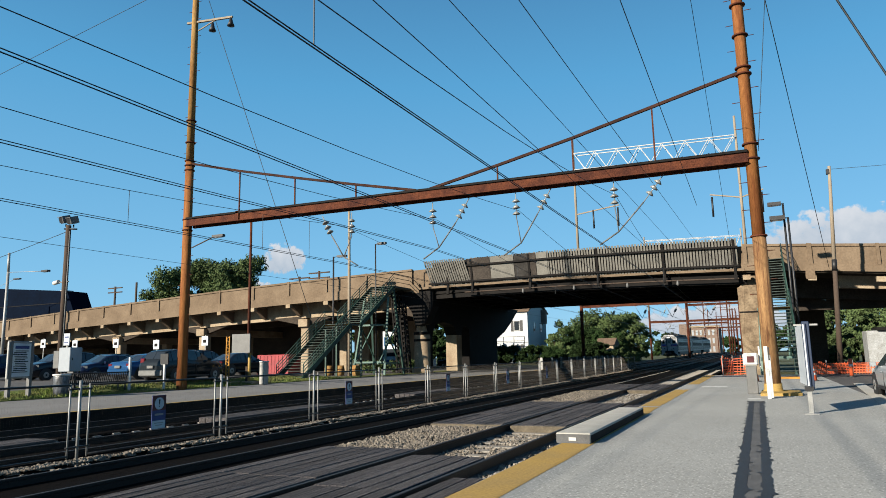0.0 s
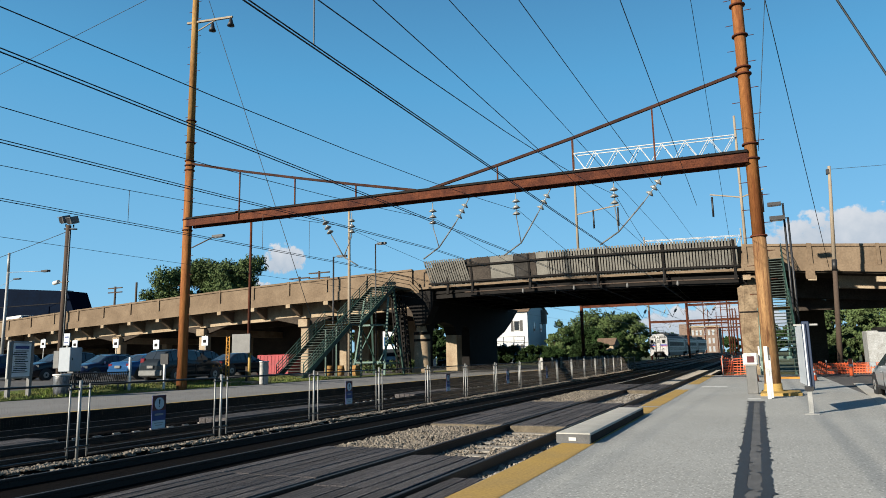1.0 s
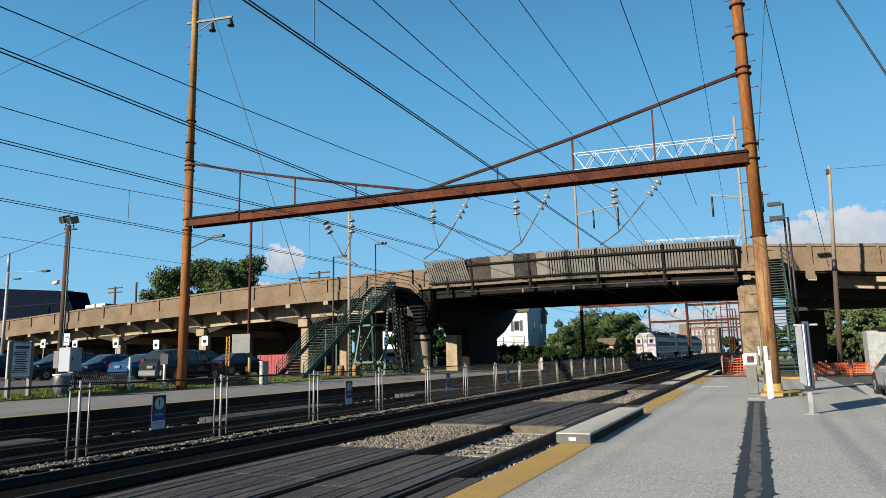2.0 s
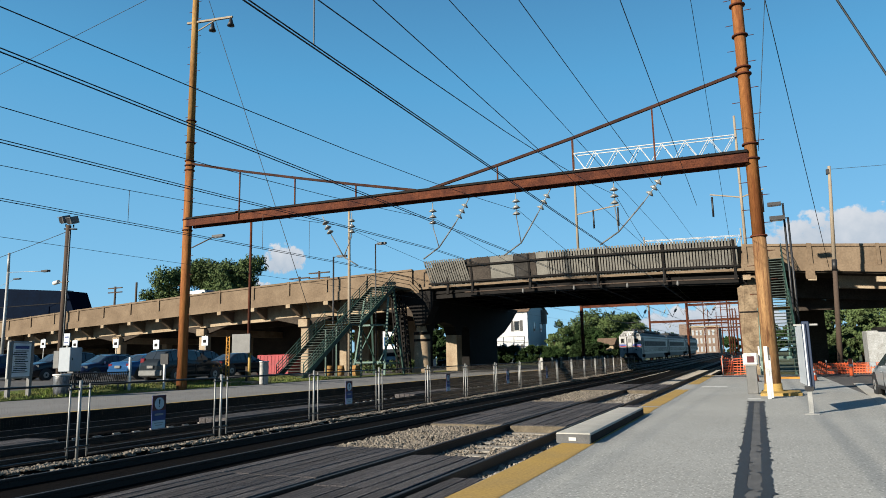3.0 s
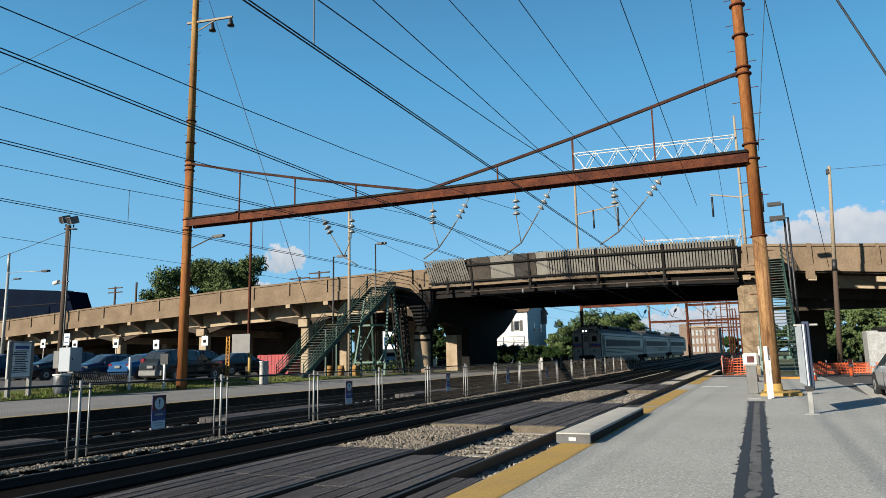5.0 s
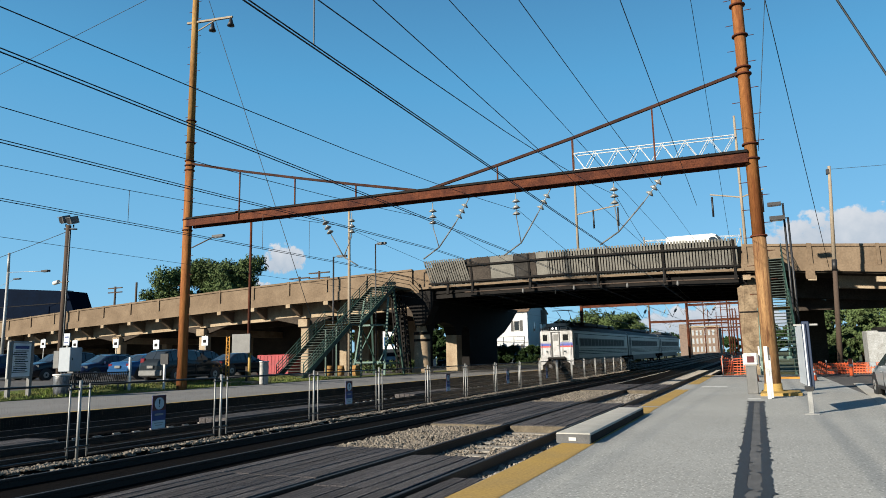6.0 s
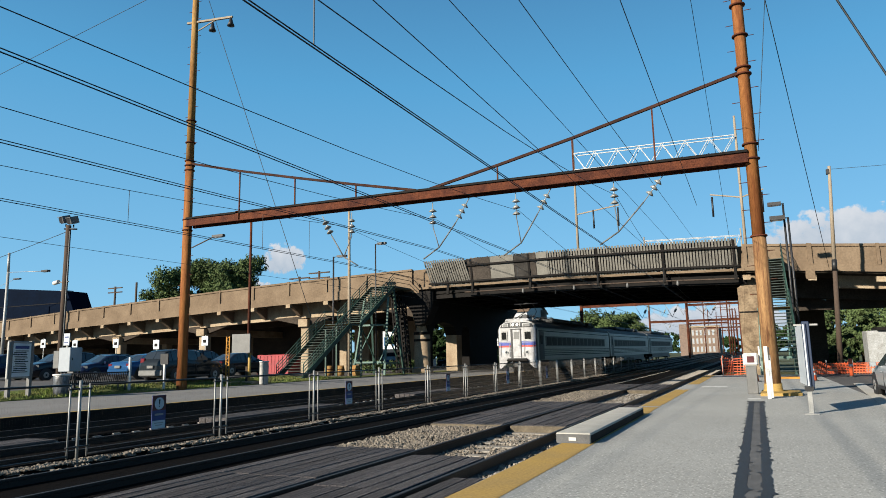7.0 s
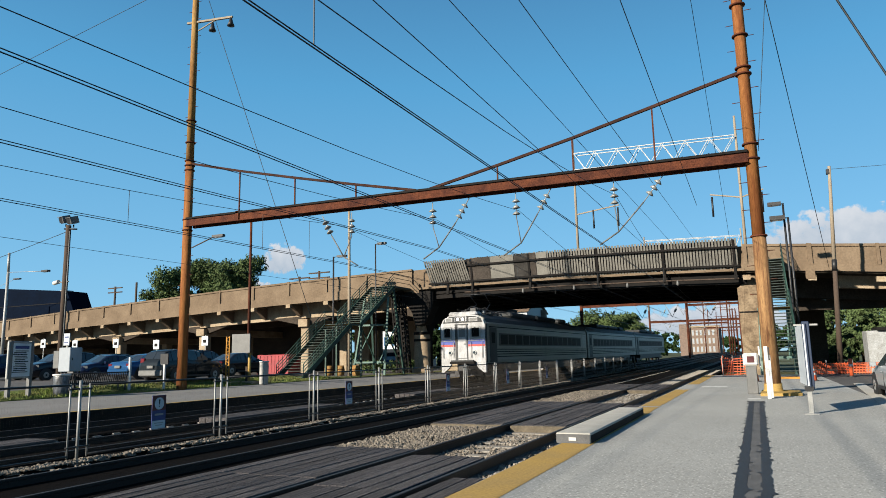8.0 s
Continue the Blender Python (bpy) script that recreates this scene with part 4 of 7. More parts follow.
# ---- footbridge stairs ----
def stair(name, x0, x1, base, y_start, z_mid, y_mid, y_land, z_top, y_top, label):
    th = thing(name, None, label, "staircase", "platform stairs")
    def flight(ya, za, yb, zb, n):
        me = mesh_of(box(bmesh.new(), x0 + 0.05, -0.15, -0.04, x1 - 0.05, 0.15, 0), "tread", M_TREAD)
        for i in range(n):
            u = (i + 1) / n
            o = new(me.name, me)
            o.parent, o.location = th, (0, ya + (yb - ya) * (u - 0.5 / n), za + (zb - za) * u)
        for x in (x0, x1):
            part("stringer", bar(bmesh.new(), (x, ya - 0.15, za - 0.05), (x, yb + 0.1, zb - 0.08), 0.07, 0.34), M_GREEN, th)
            for h in (0.32, 0.55, 0.78, 1.02):
                part("handrail" if h > 1 else "guard_rail", rod(bmesh.new(), (x, ya, za + h), (x, yb, zb + h), 0.028, seg=6), M_GREEN, th)
            for i in range(0, n + 1, 4):
                u = i / n
                part("baluster", rod(bmesh.new(), (x, ya + (yb - ya) * u, za + (zb - za) * u), (x, ya + (yb - ya) * u, za + (zb - za) * u + 1.04), 0.03, seg=6), M_GREEN, th)
    flight(y_start, base, y_mid, z_mid, 20)
    flight(y_land, z_mid, y_top, z_top, 19)
    part("landing", B(x0, y_mid, z_mid - 0.1, x1, y_land, z_mid), M_TREAD, th)
    part("landing_nosing", B(x0, y_mid - 0.04, z_mid - 0.1, x1, y_mid, z_mid + 0.01), M_NOSING, th, "orange landing edge")
    part("base_step", B(x0 - 0.05, y_start - 0.5, base - 0.2, x1 + 0.05, y_start, base + 0.1), M_NOSING, th, "rusty orange base plate")
    part("top_landing", B(x0 - 0.1, y_top, z_top - 0.14, x1 + 0.1, vy(x0) - 0.1, z_top), M_TREAD, th)
    for x in (x0, x1):
        for h in (0.35, 0.68, 1.02):
            part("guard_rail", rod(bmesh.new(), (x, y_mid, z_mid + h), (x, y_land, z_mid + h), 0.028, seg=6), M_GREEN, th)
            part("guard_rail", rod(bmesh.new(), (x, y_top, z_top + h), (x, vy(x0) - 0.1, z_top + h), 0.028, seg=6), M_GREEN, th)
        for y, z in ((y_mid + 0.15, z_mid), (y_land - 0.1, z_mid)):
            part("support_leg", bar(bmesh.new(), (x, y, base - 0.3), (x, y, z - 0.1), 0.12, 0.12), M_GREEN, th)
    yc = y_top - 1.0
    # splayed trestle under the upper flight
    for x, dx in ((x0, -0.35), (x1, 0.35)):
        part("trestle_leg", bar(bmesh.new(), (x + dx, yc - 1.4, base - 0.3), (x, yc, z_top - 1.0), 0.16, 0.16), M_GREENL, th)
        part("trestle_leg", bar(bmesh.new(), (x + dx, yc + 2.0, base - 0.3), (x, yc + 0.9, z_top - 0.3), 0.16, 0.16), M_GREEN, th)
    for z, y in ((base + 1.0, yc - 1.2), (z_mid + 0.1, yc - 0.6)):
        part("trestle_brace", bar(bmesh.new(), (x0 - 0.3, y, z), (x1 + 0.3, y, z), 0.14, 0.14), M_GREENL, th)
    for x in (x0, x1):
        part("trestle_brace", bar(bmesh.new(), (x - 0.2, yc - 1.3, base + 0.9), (x, yc + 1.4, z_mid + 0.2), 0.09, 0.09), M_GREENL, th)
        part("trestle_brace", bar(bmesh.new(), (x, yc - 0.7, z_mid), (x, yc + 1.8, base + 0.9), 0.09, 0.09), M_GREEN, th)
        part("trestle_brace", bar(bmesh.new(), (x - 0.3, yc - 1.3, base + 0.9), (x - 0.3, yc + 2.0, base + 0.9), 0.12, 0.12), M_GREENL, th)
    return th


stair("platform_stairs", -29.6, -27.4, 0.2, 37.8, 4.1, 43.5, 45.2, 7.5, 50.4, "dark green steel stairs with pipe railings up to the viaduct")
stair("platform_stairs", 0.45, 1.95, 0.0, 39.9, 4.0, 45.2, 46.4, 7.5, 50.6, "green steel stairs rising beside the catenary pole")
for x, y in ((-32.2, 47.9), (-30.9, 47.6), (-29.0, 47.0)):
    th = thing("planter_barrel", Matrix.Translation((x, y, 0.15)), "short ochre planter barrel beneath the stairs", "planter", "planter barrels")
    part("barrel", lathe(bmesh.new(), [(0.3, 0.0), (0.36, 0.3), (0.36, 0.55), (0.31, 0.85), (0.27, 0.84), (0.27, 0.78)], seg=14), M_OCHRE, th)
    part("hoop", lathe(bmesh.new(), [(0.362, 0.52), (0.372, 0.53), (0.362, 0.58), (0.352, 0.585)], seg=14), M_RUST, th)


# ---- further overhead structures ----
def lattice(bm, a, b, h, d, n, r=0.05):
    a, b = Vector(a), Vector(b)
    for dz in (0, h):
        for dy in (0, d):
            bar(bm, a + Vector((0, dy, dz)), b + Vector((0, dy, dz)), r * 2, r * 2)
    for i in range(n):
        p, q = a.lerp(b, i / n), a.lerp(b, (i + 1) / n)
        for dy in (0, d):
            u, v = (0, h) if i % 2 else (h, 0)
            bar(bm, p + Vector((0, dy, u)), q + Vector((0, dy, v)), r * 1.4, r * 1.4)
        bar(bm, p, p + Vector((0, d, 0)), r, r)
    return bm


def far_gantry(y, xl, xr, zb, top, truss, label, red=True, slim=0.72):
    th = thing("catenary_gantry", Matrix.Translation((0, y, 0)), label, "gantry", "far gantries")
    m = M_RUST if red else M_POLEL
    for x in (xl, xr):
        part("lower_pole", rod(bmesh.new(), (x, 0, -0.4), (x, 0, 10.0), 0.3 * slim, 0.26 * slim, seg=10), M_RUST, th)
        part("pole", rod(bmesh.new(), (x, 0, 10.0), (x, 0, top), 0.25 * slim, 0.18 * slim, seg=10), m, th)
    bm = bmesh.new()
    for dz in (0, 0.36):
        bar(bm, (xl, 0, zb + dz), (xr, 0, zb + dz), 0.25, 0.08)
    bar(bm, (xl, 0, zb + 0.18), (xr, 0, zb + 0.18), 0.04, 0.36)
    part("beam", bm, M_RUST, th)
    for x in TRACKS:
        bm = bmesh.new()
        rod(bm, (x + 0.8, 0, zb), (x, 0, zb - 1.6), 0.03, seg=5)
        rod(bm, (x - 0.8, 0, zb), (x, 0, zb - 1.6), 0.03, seg=5)
        rod(bm, (x + 0.5, 0, zb - 0.6), (x + 0.3, 0, zb - 1.0), 0.13, seg=8)
        part("insulator_string", bm, M_INSUL, th)
    if truss:
        z0, h = truss
        part("truss", lattice(bmesh.new(), (xl + 0.2, -0.6, z0), (xr - 0.2, -0.6, z0 - 0.5), h, 1.2, 14, 0.05), M_WHITESTEEL, th, "white lattice truss beam")
        for x, s, ln in ((xl, 1, 5.5), (xr, 1, 2.4), (xr, -1, 3.4)):
            zz = z0 - 5.4
            part("cross_arm", bar(bmesh.new(), (x, 0, zz - 0.4), (x + s * ln, 0, zz + 0.3), 0.14, 0.14), m, th)
            for dx in (2.2, ln - 0.2)[0 if ln > 4 else 1:]:
                part("hanging_insulator", rod(bmesh.new(), (x + s * dx, 0, zz), (x + s * dx, 0, zz - 2.4), 0.12, seg=6), M_BLACK, th)
        for i in range(4):
            x = xl + (xr - xl) * (i + 0.7) / 4.2
            for s in (-1, 1):
                part("hanging_insulator", rod(bmesh.new(), (x + s * 0.8, 0, z0), (x + s * 1.45, 0, z0 - 1.4), 0.1, seg=6), M_BLACK, th)
    return th


far_gantry(86, -19.9, -0.3, 7.25, 29.3, (25.1, 2.2), "tall weathered gantry with white lattice truss beyond the viaduct", red=False)
far_gantry(146, -19.8, -1.2, 7.5, 25.5, (21.6, 3.0), "distant gantry with white lattice truss over the tracks", red=False)
far_gantry(139, -11.9, -2.5, 10.2, 14.0, None, "rust-red steel signal gantry over the tracks")
far_gantry(190, -16, -6.4, 8.6, 19, None, "distant rust-red gantry over the tracks")
far_gantry(235, -15, -4.5, 8.8, 18, None, "distant rust-red gantry over the tracks")
far_gantry(290, -17, -7, 9.4, 18, None, "distant rust-red gantry over the tracks")
for x, y, z in ((-9, 215, 17), (-6, 260, 16), (-12, 250, 15), (-5.5, 180, 14), (-4.4, 160, 11)):
    p = thing("signal_mast", Matrix.Translation((x, y, -0.4)), "slim rusty lineside mast with short cross arms", "mast", "lineside masts")
    part("mast", rod(bmesh.new(), (0, 0, 0), (0, 0, z), 0.17, 0.12, seg=8), M_RUST, p)
    for k in (0.7, 0.85):
        part("cross_arm", bar(bmesh.new(), (-2, 0, z * k), (1.6, 0, z * k), 0.12, 0.12), M_RUST, p)

# slanting guy and service wires
def span_wire(p, q, r=0.012, sag=0.0, label="thin dark service wire strung between poles"):
    bm = bmesh.new()
    p, q = Vector(p), Vector(q)
    pts = [p.lerp(q, i / 8) - Vector((0, 0, 4 * sag * (i / 8) * (1 - i / 8))) for i in range(9)]
    tube(bm, pts, r)
    return solo("service_wire", bm, M_WIRE, label, "wire", "service wires")


span_wire((-38.8, 40, 31.0), (-28.4, 40, 4.5), 0.024, label="steep dark guy wire beside the stairs")
span_wire((0.6, 8, 6.4), (3.1, 8, -0.03), 0.012, label="thick dark cable descending to the platform")
span_wire((1.31, 26.2, 14.14), (4.39, 47.8, 6.35), 0.016, label="guy wire from the catenary pole to the utility pole")
span_wire((-62.4, 26.2, 17.00), (-26.4, 26.2, 22.59), 0.016, label="dark service wire crossing high over the lot")
span_wire((1.3, 26.2, 14.14), (0.6, 26.2, 8.5), 0.012, label="short stay wire on the catenary pole")
span_wire((5.0, 48, 12.6), (30, 47, 12.0), 0.014, 0.2)
span_wire((-30.4, 22.5, 8.0), (-60, 26, 6.2), 0.015, 0.5)


# ---- poles and lamps ----
def arm_lamp(name, base, top, arm, label, mat_pole, r=0.07, head=(0.5, 0.2, 0.1), group=""):
    th = thing(name, Matrix.Translation(base), label, "lamp", group)
    part("pole", rod(bmesh.new(), (0, 0, 0), (0, 0, top), r, r * 0.75, seg=10), mat_pole, th)
    a = Vector(arm)
    part("arm", rod(bmesh.new(), (0, 0, top - 0.05), (a.x, a.y, top + a.z), 0.03, seg=6), mat_pole, th)
    d = Vector((a.x, a.y, 0)).normalized()
    c = Vector((a.x, a.y, top + a.z))
    part("lamp_head", bar(bmesh.new(), c - d * 0.1, c + d * head[0], head[1], head[2]), M_BLACK, th)
    part("lens", bar(bmesh.new(), c + d * 0.05 - Vector((0, 0, head[2] * 0.6)), c + d * (head[0] - 0.08) - Vector((0, 0, head[2] * 0.6)), head[1] * 0.7, 0.02), M_INSUL, th)
    return th


arm_lamp("platform_lamp", (-32.5, 49, 0.2), 10.0, (0.5, 0, 0), "black square post lamp beside the green stairs", M_BLACK, 0.09, (0.8, 0.3, 0.16), "platform lamps")
arm_lamp("platform_lamp", (-28.35, 49, 0.2), 10.75, (0.3, 0, 0), "black post lamp above the upper stair flight", M_BLACK, 0.07, (0.7, 0.3, 0.16), "platform lamps")
arm_lamp("platform_lamp", (2.12, 46, 0), 10.35, (-0.2, 0, 0), "dark post lamp beside the platform stairs", M_BLACK, 0.08, (0.65, 0.35, 0.2), "platform lamps")
arm_lamp("platform_lamp", (2.3, 45.4, 0), 9.35, (-0.25, 0, 0), "dark post lamp beside the platform stairs", M_BLACK, 0.08, (0.75, 0.38, 0.25), "platform lamps")
sl = arm_lamp("street_lamp", (-77.2, 50, 0.2), 12.0, (6.0, 0, -0.35), "grey street lamp with long level arm", M_GALV, 0.2, (0.9, 0.4, 0.2))
part("pole_top", rod(bmesh.new(), (0, 0, 12.0), (-0.1, 0, 14.2), 0.14, seg=8), M_GALV, sl)
arm_lamp("street_lamp", (-118, 75, 0.2), 15.0, (4.0, 0, 1.0), "distant grey curved street lamp", M_GALV, 0.2, (1.5, 0.4, 0.2))
arm_lamp("pole_lamp", (-26.0, 26.2, 7.35), 0.0, (1.5, 0, 0.4), "small lamp on a short dark arm from the rusty pole", M_POLE, 0.03, (0.6, 0.2, 0.12))
# tall thin rusty and pale masts behind the beam
for x, y, z0, z1, m in ((-29.03, 46, 0.2, 13.4, M_POLEL), (-38.95, 46, 9.0, 13.5, M_RUST)):
    th = thing("service_pole", None, "slim weathered pole rising past the parapet", "pole", "service poles")
    part("shaft", rod(bmesh.new(), (x, y, 0.2), (x, y, z1), 0.14, 0.1, seg=10), m, th)
# floodlight pole with cameras
fp = thing("floodlight_pole", Matrix.Translation((-30.4, 22.5, 0.19)), "dark wooden pole carrying twin floodlights and cameras", "light pole")
part("shaft", rod(bmesh.new(), (0, 0, 0), (0, 0, 8.1), 0.15, 0.12, seg=12), M_POLE, fp)
for dx, dz in ((-0.2, 8.4), (0.36, 8.3)):
    f = part("floodlight", bar(bmesh.new(), (dx, -0.26, dz - 0.06), (dx + 0.1, 0.1, dz + 0.06), 0.34, 0.34), M_ARM, fp)
    part("reflector", bar(bmesh.new(), (dx, -0.285, dz - 0.07), (dx, -0.262, dz - 0.062), 0.28, 0.28), M_BLACK, f)
    part("visor", bar(bmesh.new(), (dx, -0.36, dz + 0.08), (dx, -0.2, dz + 0.13), 0.34, 0.03), M_ARM, f)
    part("yoke", rod(bmesh.new(), (dx, 0.0, dz - 0.35), (dx, 0.0, dz - 0.2), 0.03, seg=6), M_BLACK, f)
part("bracket", rod(bmesh.new(), (-0.3, 0, 7.95), (0.6, 0, 7.85), 0.04, seg=6), M_BLACK, fp)
part("cable_conduit", rod(bmesh.new(), (0.17, -0.02, 0.3), (0.14, -0.02, 7.8), 0.028, seg=6), M_ARM, fp)
part("camera_arm", rod(bmesh.new(), (-0.75, 0, 5.3), (0.25, 0, 5.3), 0.03, seg=6), M_GALV, fp)
part("security_camera", rod(bmesh.new(), (-0.8, 0.0, 5.28), (-0.45, 0, 5.33), 0.1, seg=10), M_WHITE, fp)
cab = thing("control_cabinet", Matrix.Translation((-28.45, 21.6, 0.19)), "pale grey metal control cabinet mounted on posts", "cabinet")
part("body", B(-0.4, -0.32, 1.0, 0.34, 0.3, 2.08, bevel=0.02), M_CAB, cab)
part("door_panel", B(0.34, -0.27, 1.06, 0.352, 0.25, 2.02, bevel=0.004), M_CAB, cab)
part("latch", B(0.352, -0.22, 1.5, 0.37, -0.18, 1.62), M_BLACK, cab)
part("meter_box", B(-1.0, -0.15, 1.15, -0.62, 0.15, 1.95, bevel=0.02), M_ARM, cab, "small grey meter box")
for x in (-0.3, 0.3):
    part("post", B(x - 0.05, -0.05, 0, x + 0.05, 0.05, 1.0), M_BLACK, cab)
sg = thing("notice_sign", Matrix.Translation((-29.2, 21.9, 0.19)), "small white sign with unreadable lines above the cabinet", "sign")
part("panel", B(-0.19, -0.02, 2.2, 0.19, 0.02, 2.75), M_SIGNWHITE, sg)
part("text_bar", B(-0.13, -0.028, 2.55, 0.13, -0.021, 2.61), M_SIGNBLUE, sg)
part("text_bar", B(-0.13, -0.028, 2.32, 0.13, -0.021, 2.36), M_SIGNBLUE, sg)
part("post", B(-0.04, 0.02, 0, 0.04, 0.08, 2.6), M_GALV, sg)
# information board
ib = thing("information_board", Matrix.LocRotScale((-27.15, 18.35, 0.19), Euler((0, 0, radians(104))), None), "framed pale information board on two posts", "notice board")
part("frame", B(-0.66, -0.05, 0.8, 0.66, 0.05, 2.28, bevel=0.02), M_GALV, ib)
part("face", B(-0.58, 0.05, 0.88, 0.58, 0.06, 2.2), M_PAPER, ib)
for s in (-1, 1):
    part("face", B(-0.58, -0.06, 0.88, 0.58, -0.05, 2.2), M_PAPER, ib)
    part("post", B(s * 0.54 - 0.07, -0.07, 0, s * 0.54 + 0.07, 0.07, 2.3), M_ARM, ib)
part("heading_bar", B(-0.36, -0.068, 1.98, 0.36, -0.061, 2.1), M_SIGNBLUE, ib)
part("heading_bar", B(-0.36, 0.061, 1.98, 0.36, 0.068, 2.1), M_SIGNBLUE, ib)
rng = random.Random(8)
for i in range(13):
    z, w = 1.88 - i * 0.07, rng.uniform(0.3, 0.46)
    for y0, y1 in ((-0.068, -0.061), (0.061, 0.068)):
        part("text_bar", B(-w, y0, z, w * rng.uniform(0.5, 1), y1, z + 0.032), M_STEELDK, ib)
# rubbish bin with clear liner
M_BAG = mat("grey_translucent_liner", (0.13, 0.14, 0.155), 0.35, var=0.7, scale=6, fine=20, bump=0.8, stretch=(1, 1, 0.4))
bn = thing("litter_bin", Matrix.Translation((-27.1, 20.2, 0.19)), "round litter bin with pale translucent liner", "bin")
part("liner", lathe(bmesh.new(), [(0.28, 0.0), (0.31, 0.3), (0.30, 0.6), (0.33, 0.86), (0.30, 0.9)], seg=14), M_BAG, bn)
part("rim", lathe(bmesh.new(), [(0.3, 0.84), (0.36, 0.86), (0.36, 0.92), (0.3, 0.93)], seg=14), M_WHITE, bn)
# bench
be = thing("metal_bench", Matrix.Translation((-27.2, 21.95, 0.19)), "black slatted metal bench on the grass verge", "bench")
for i in range(30):
    y = -1.42 + 2.84 * i / 29
    part("slat", bar(bmesh.new(), (0.3, y, 0.9), (0.2, y, 0.46), 0.045, 0.015), M_BLACK, be)
part("seat", B(-0.3, -1.5, 0.42, 0.22, 1.5, 0.455, bevel=0.01), M_BLACK, be)
for z, x in ((0.92, 0.31), (0.5, 0.22)):
    part("back_rail", rod(bmesh.new(), (x, -1.5, z), (x, 1.5, z), 0.03, seg=6), M_BLACK, be)
for y in (-1.42, 1.42):
    for x in (-0.26, 0.2):
        part("leg", rod(bmesh.new(), (x, y, 0), (x, y, 0.44), 0.03, seg=6), M_BLACK, be)
    part("armrest", rod(bmesh.new(), (-0.3, y, 0.68), (0.27, y, 0.68), 0.03, seg=6), M_BLACK, be)
    part("arm_post", rod(bmesh.new(), (-0.28, y, 0.44), (-0.28, y, 0.68), 0.025, seg=6), M_BLACK, be)


def marker_post(x, y, h, w, m, label, sign=False):
    th = thing("marker_post", Matrix.Translation((x, y, 0.19)), label, "post", "verge posts")
    part("post", B(-w / 2, -w / 2, 0, w / 2, w / 2, h, bevel=0.01), m, th)
    if sign:
        part("plate", B(-0.26, -0.05, h - 0.02, 0.26, 0.0, h + 0.5), M_BLACK, th, "dark parking sign plate")


marker_post(-27.0, 23.6, 1.6, 0.1, M_WHITE, "white square marker post on the verge")
marker_post(-26.9, 25.6, 1.25, 0.1, M_WHITE, "white post carrying a dark parking sign", True)
gs = thing("parking_sign", Matrix.Translation((-27.9, 31.4, 0.19)), "large blank grey sign panel with orange lattice post", "sign")
part("panel", B(0.15, -0.06, 1.78, 1.45, 0.0, 2.86), M_ARM, gs)
bm = bmesh.new()
for s in (-0.3, -0.08):
    bar(bm, (s, 0, 0), (s, 0, 2.75), 0.05, 0.05)
for i in range(14):
    bar(bm, (-0.3 if i % 2 else -0.08, 0, 0.2 * i), (-0.08 if i % 2 else -0.3, 0, 0.2 * (i + 1) - 0.05), 0.04, 0.03)
part("lattice_post", bm, M_NOSING, gs, "orange lattice post")
part("footing", B(-0.6, -0.4, 0, 0.4, 0.4, 0.16, bevel=0.02), M_CONCP, gs)
yp = thing("yellow_bollard", Matrix.Translation((-27.0, 32.0, 0.19)), "yellow and black safety bollard in a concrete foot", "bollard")
part("post", rod(bmesh.new(), (0, 0, 0.15), (0, 0, 1.75), 0.085, seg=12), M_YELLOW, yp)
part("black_base", rod(bmesh.new(), (-0.16, 0, 0), (-0.16, 0, 1.0), 0.09, seg=10), M_POLE, yp)
part("footing", B(-0.3, -0.3, 0, 0.5, 0.3, 0.16, bevel=0.02), M_CONCP, yp)
tb = thing("ticket_pedestal", Matrix.Translation((-25.85, 31.9, 0.15)), "grey steel fare pedestal on the platform", "pedestal")
part("body", B(-0.2, -0.18, 0, 0.2, 0.18, 1.25, bevel=0.03), M_GALV, tb)
part("cap", B(-0.22, -0.2, 1.25, 0.22, 0.2, 1.33, bevel=0.02), M_WHITE, tb)


# ---- right-hand platform furniture ----
fb = thing("fare_validator", Matrix.Translation((-0.27, 26.0, 0)), "white fare validator head on a grey pedestal", "validator")
part("pedestal", B(-0.17, -0.14, 0, 0.17, 0.14, 0.95, bevel=0.02), M_ARM, fb)
hd = part("head", B(-0.24, -0.2, 0.95, 0.24, 0.16, 1.38, bevel=0.05), M_WHITE, fb)
part("screen", B(-0.11, -0.215, 1.06, 0.11, -0.201, 1.27), M_SIGNRED, hd, "dark maroon screen")
part("side_stripe", B(0.26, -0.02, 0.9, 0.31, 0.02, 1.6), M_WHITE, fb)
for x, h, y in ((0.2, 1.58, 23.4), (0.27, 1.3, 23.9)):
    th = thing("white_marker_post", Matrix.Translation((x, y, 0)), "slim white marker post on the platform", "post", "white marker posts")
    part("post", B(-0.055, -0.055, 0, 0.055, 0.055, h, bevel=0.01), M_WHITE, th)
    if h > 1.5:
        part("dark_plate", B(0.06, -0.03, 1.15, 0.1, 0.03, 1.55), M_BLACK, th)
kb = thing("island_kerb", Matrix.Translation((0.45, 25.6, 0)), "yellow painted kerb slab around the catenary pole", "kerb")
bm = bmesh.new()
prism(bm, [(-0.5, -0.9), (0.3, -0.9), (0.72, -0.6), (0.72, 0.9), (0.3, 1.4), (-0.45, 1.1)], 0.0, 0.09, "z")
part("slab", bm, M_YELLOW, kb)
M_SIGNNAVY = mat("navy_post_paint", (0.016, 0.028, 0.06), 0.5, var=0.2, bump=0)
sp = thing("platform_sign", Matrix.Translation((0.99, 18.0, 0)), "double sided sign panel on a blue-grey post seen edge on", "sign")
part("post", B(-0.055, -0.055, 0, 0.055, 0.055, 0.55, bevel=0.01), M_GALV, sp)
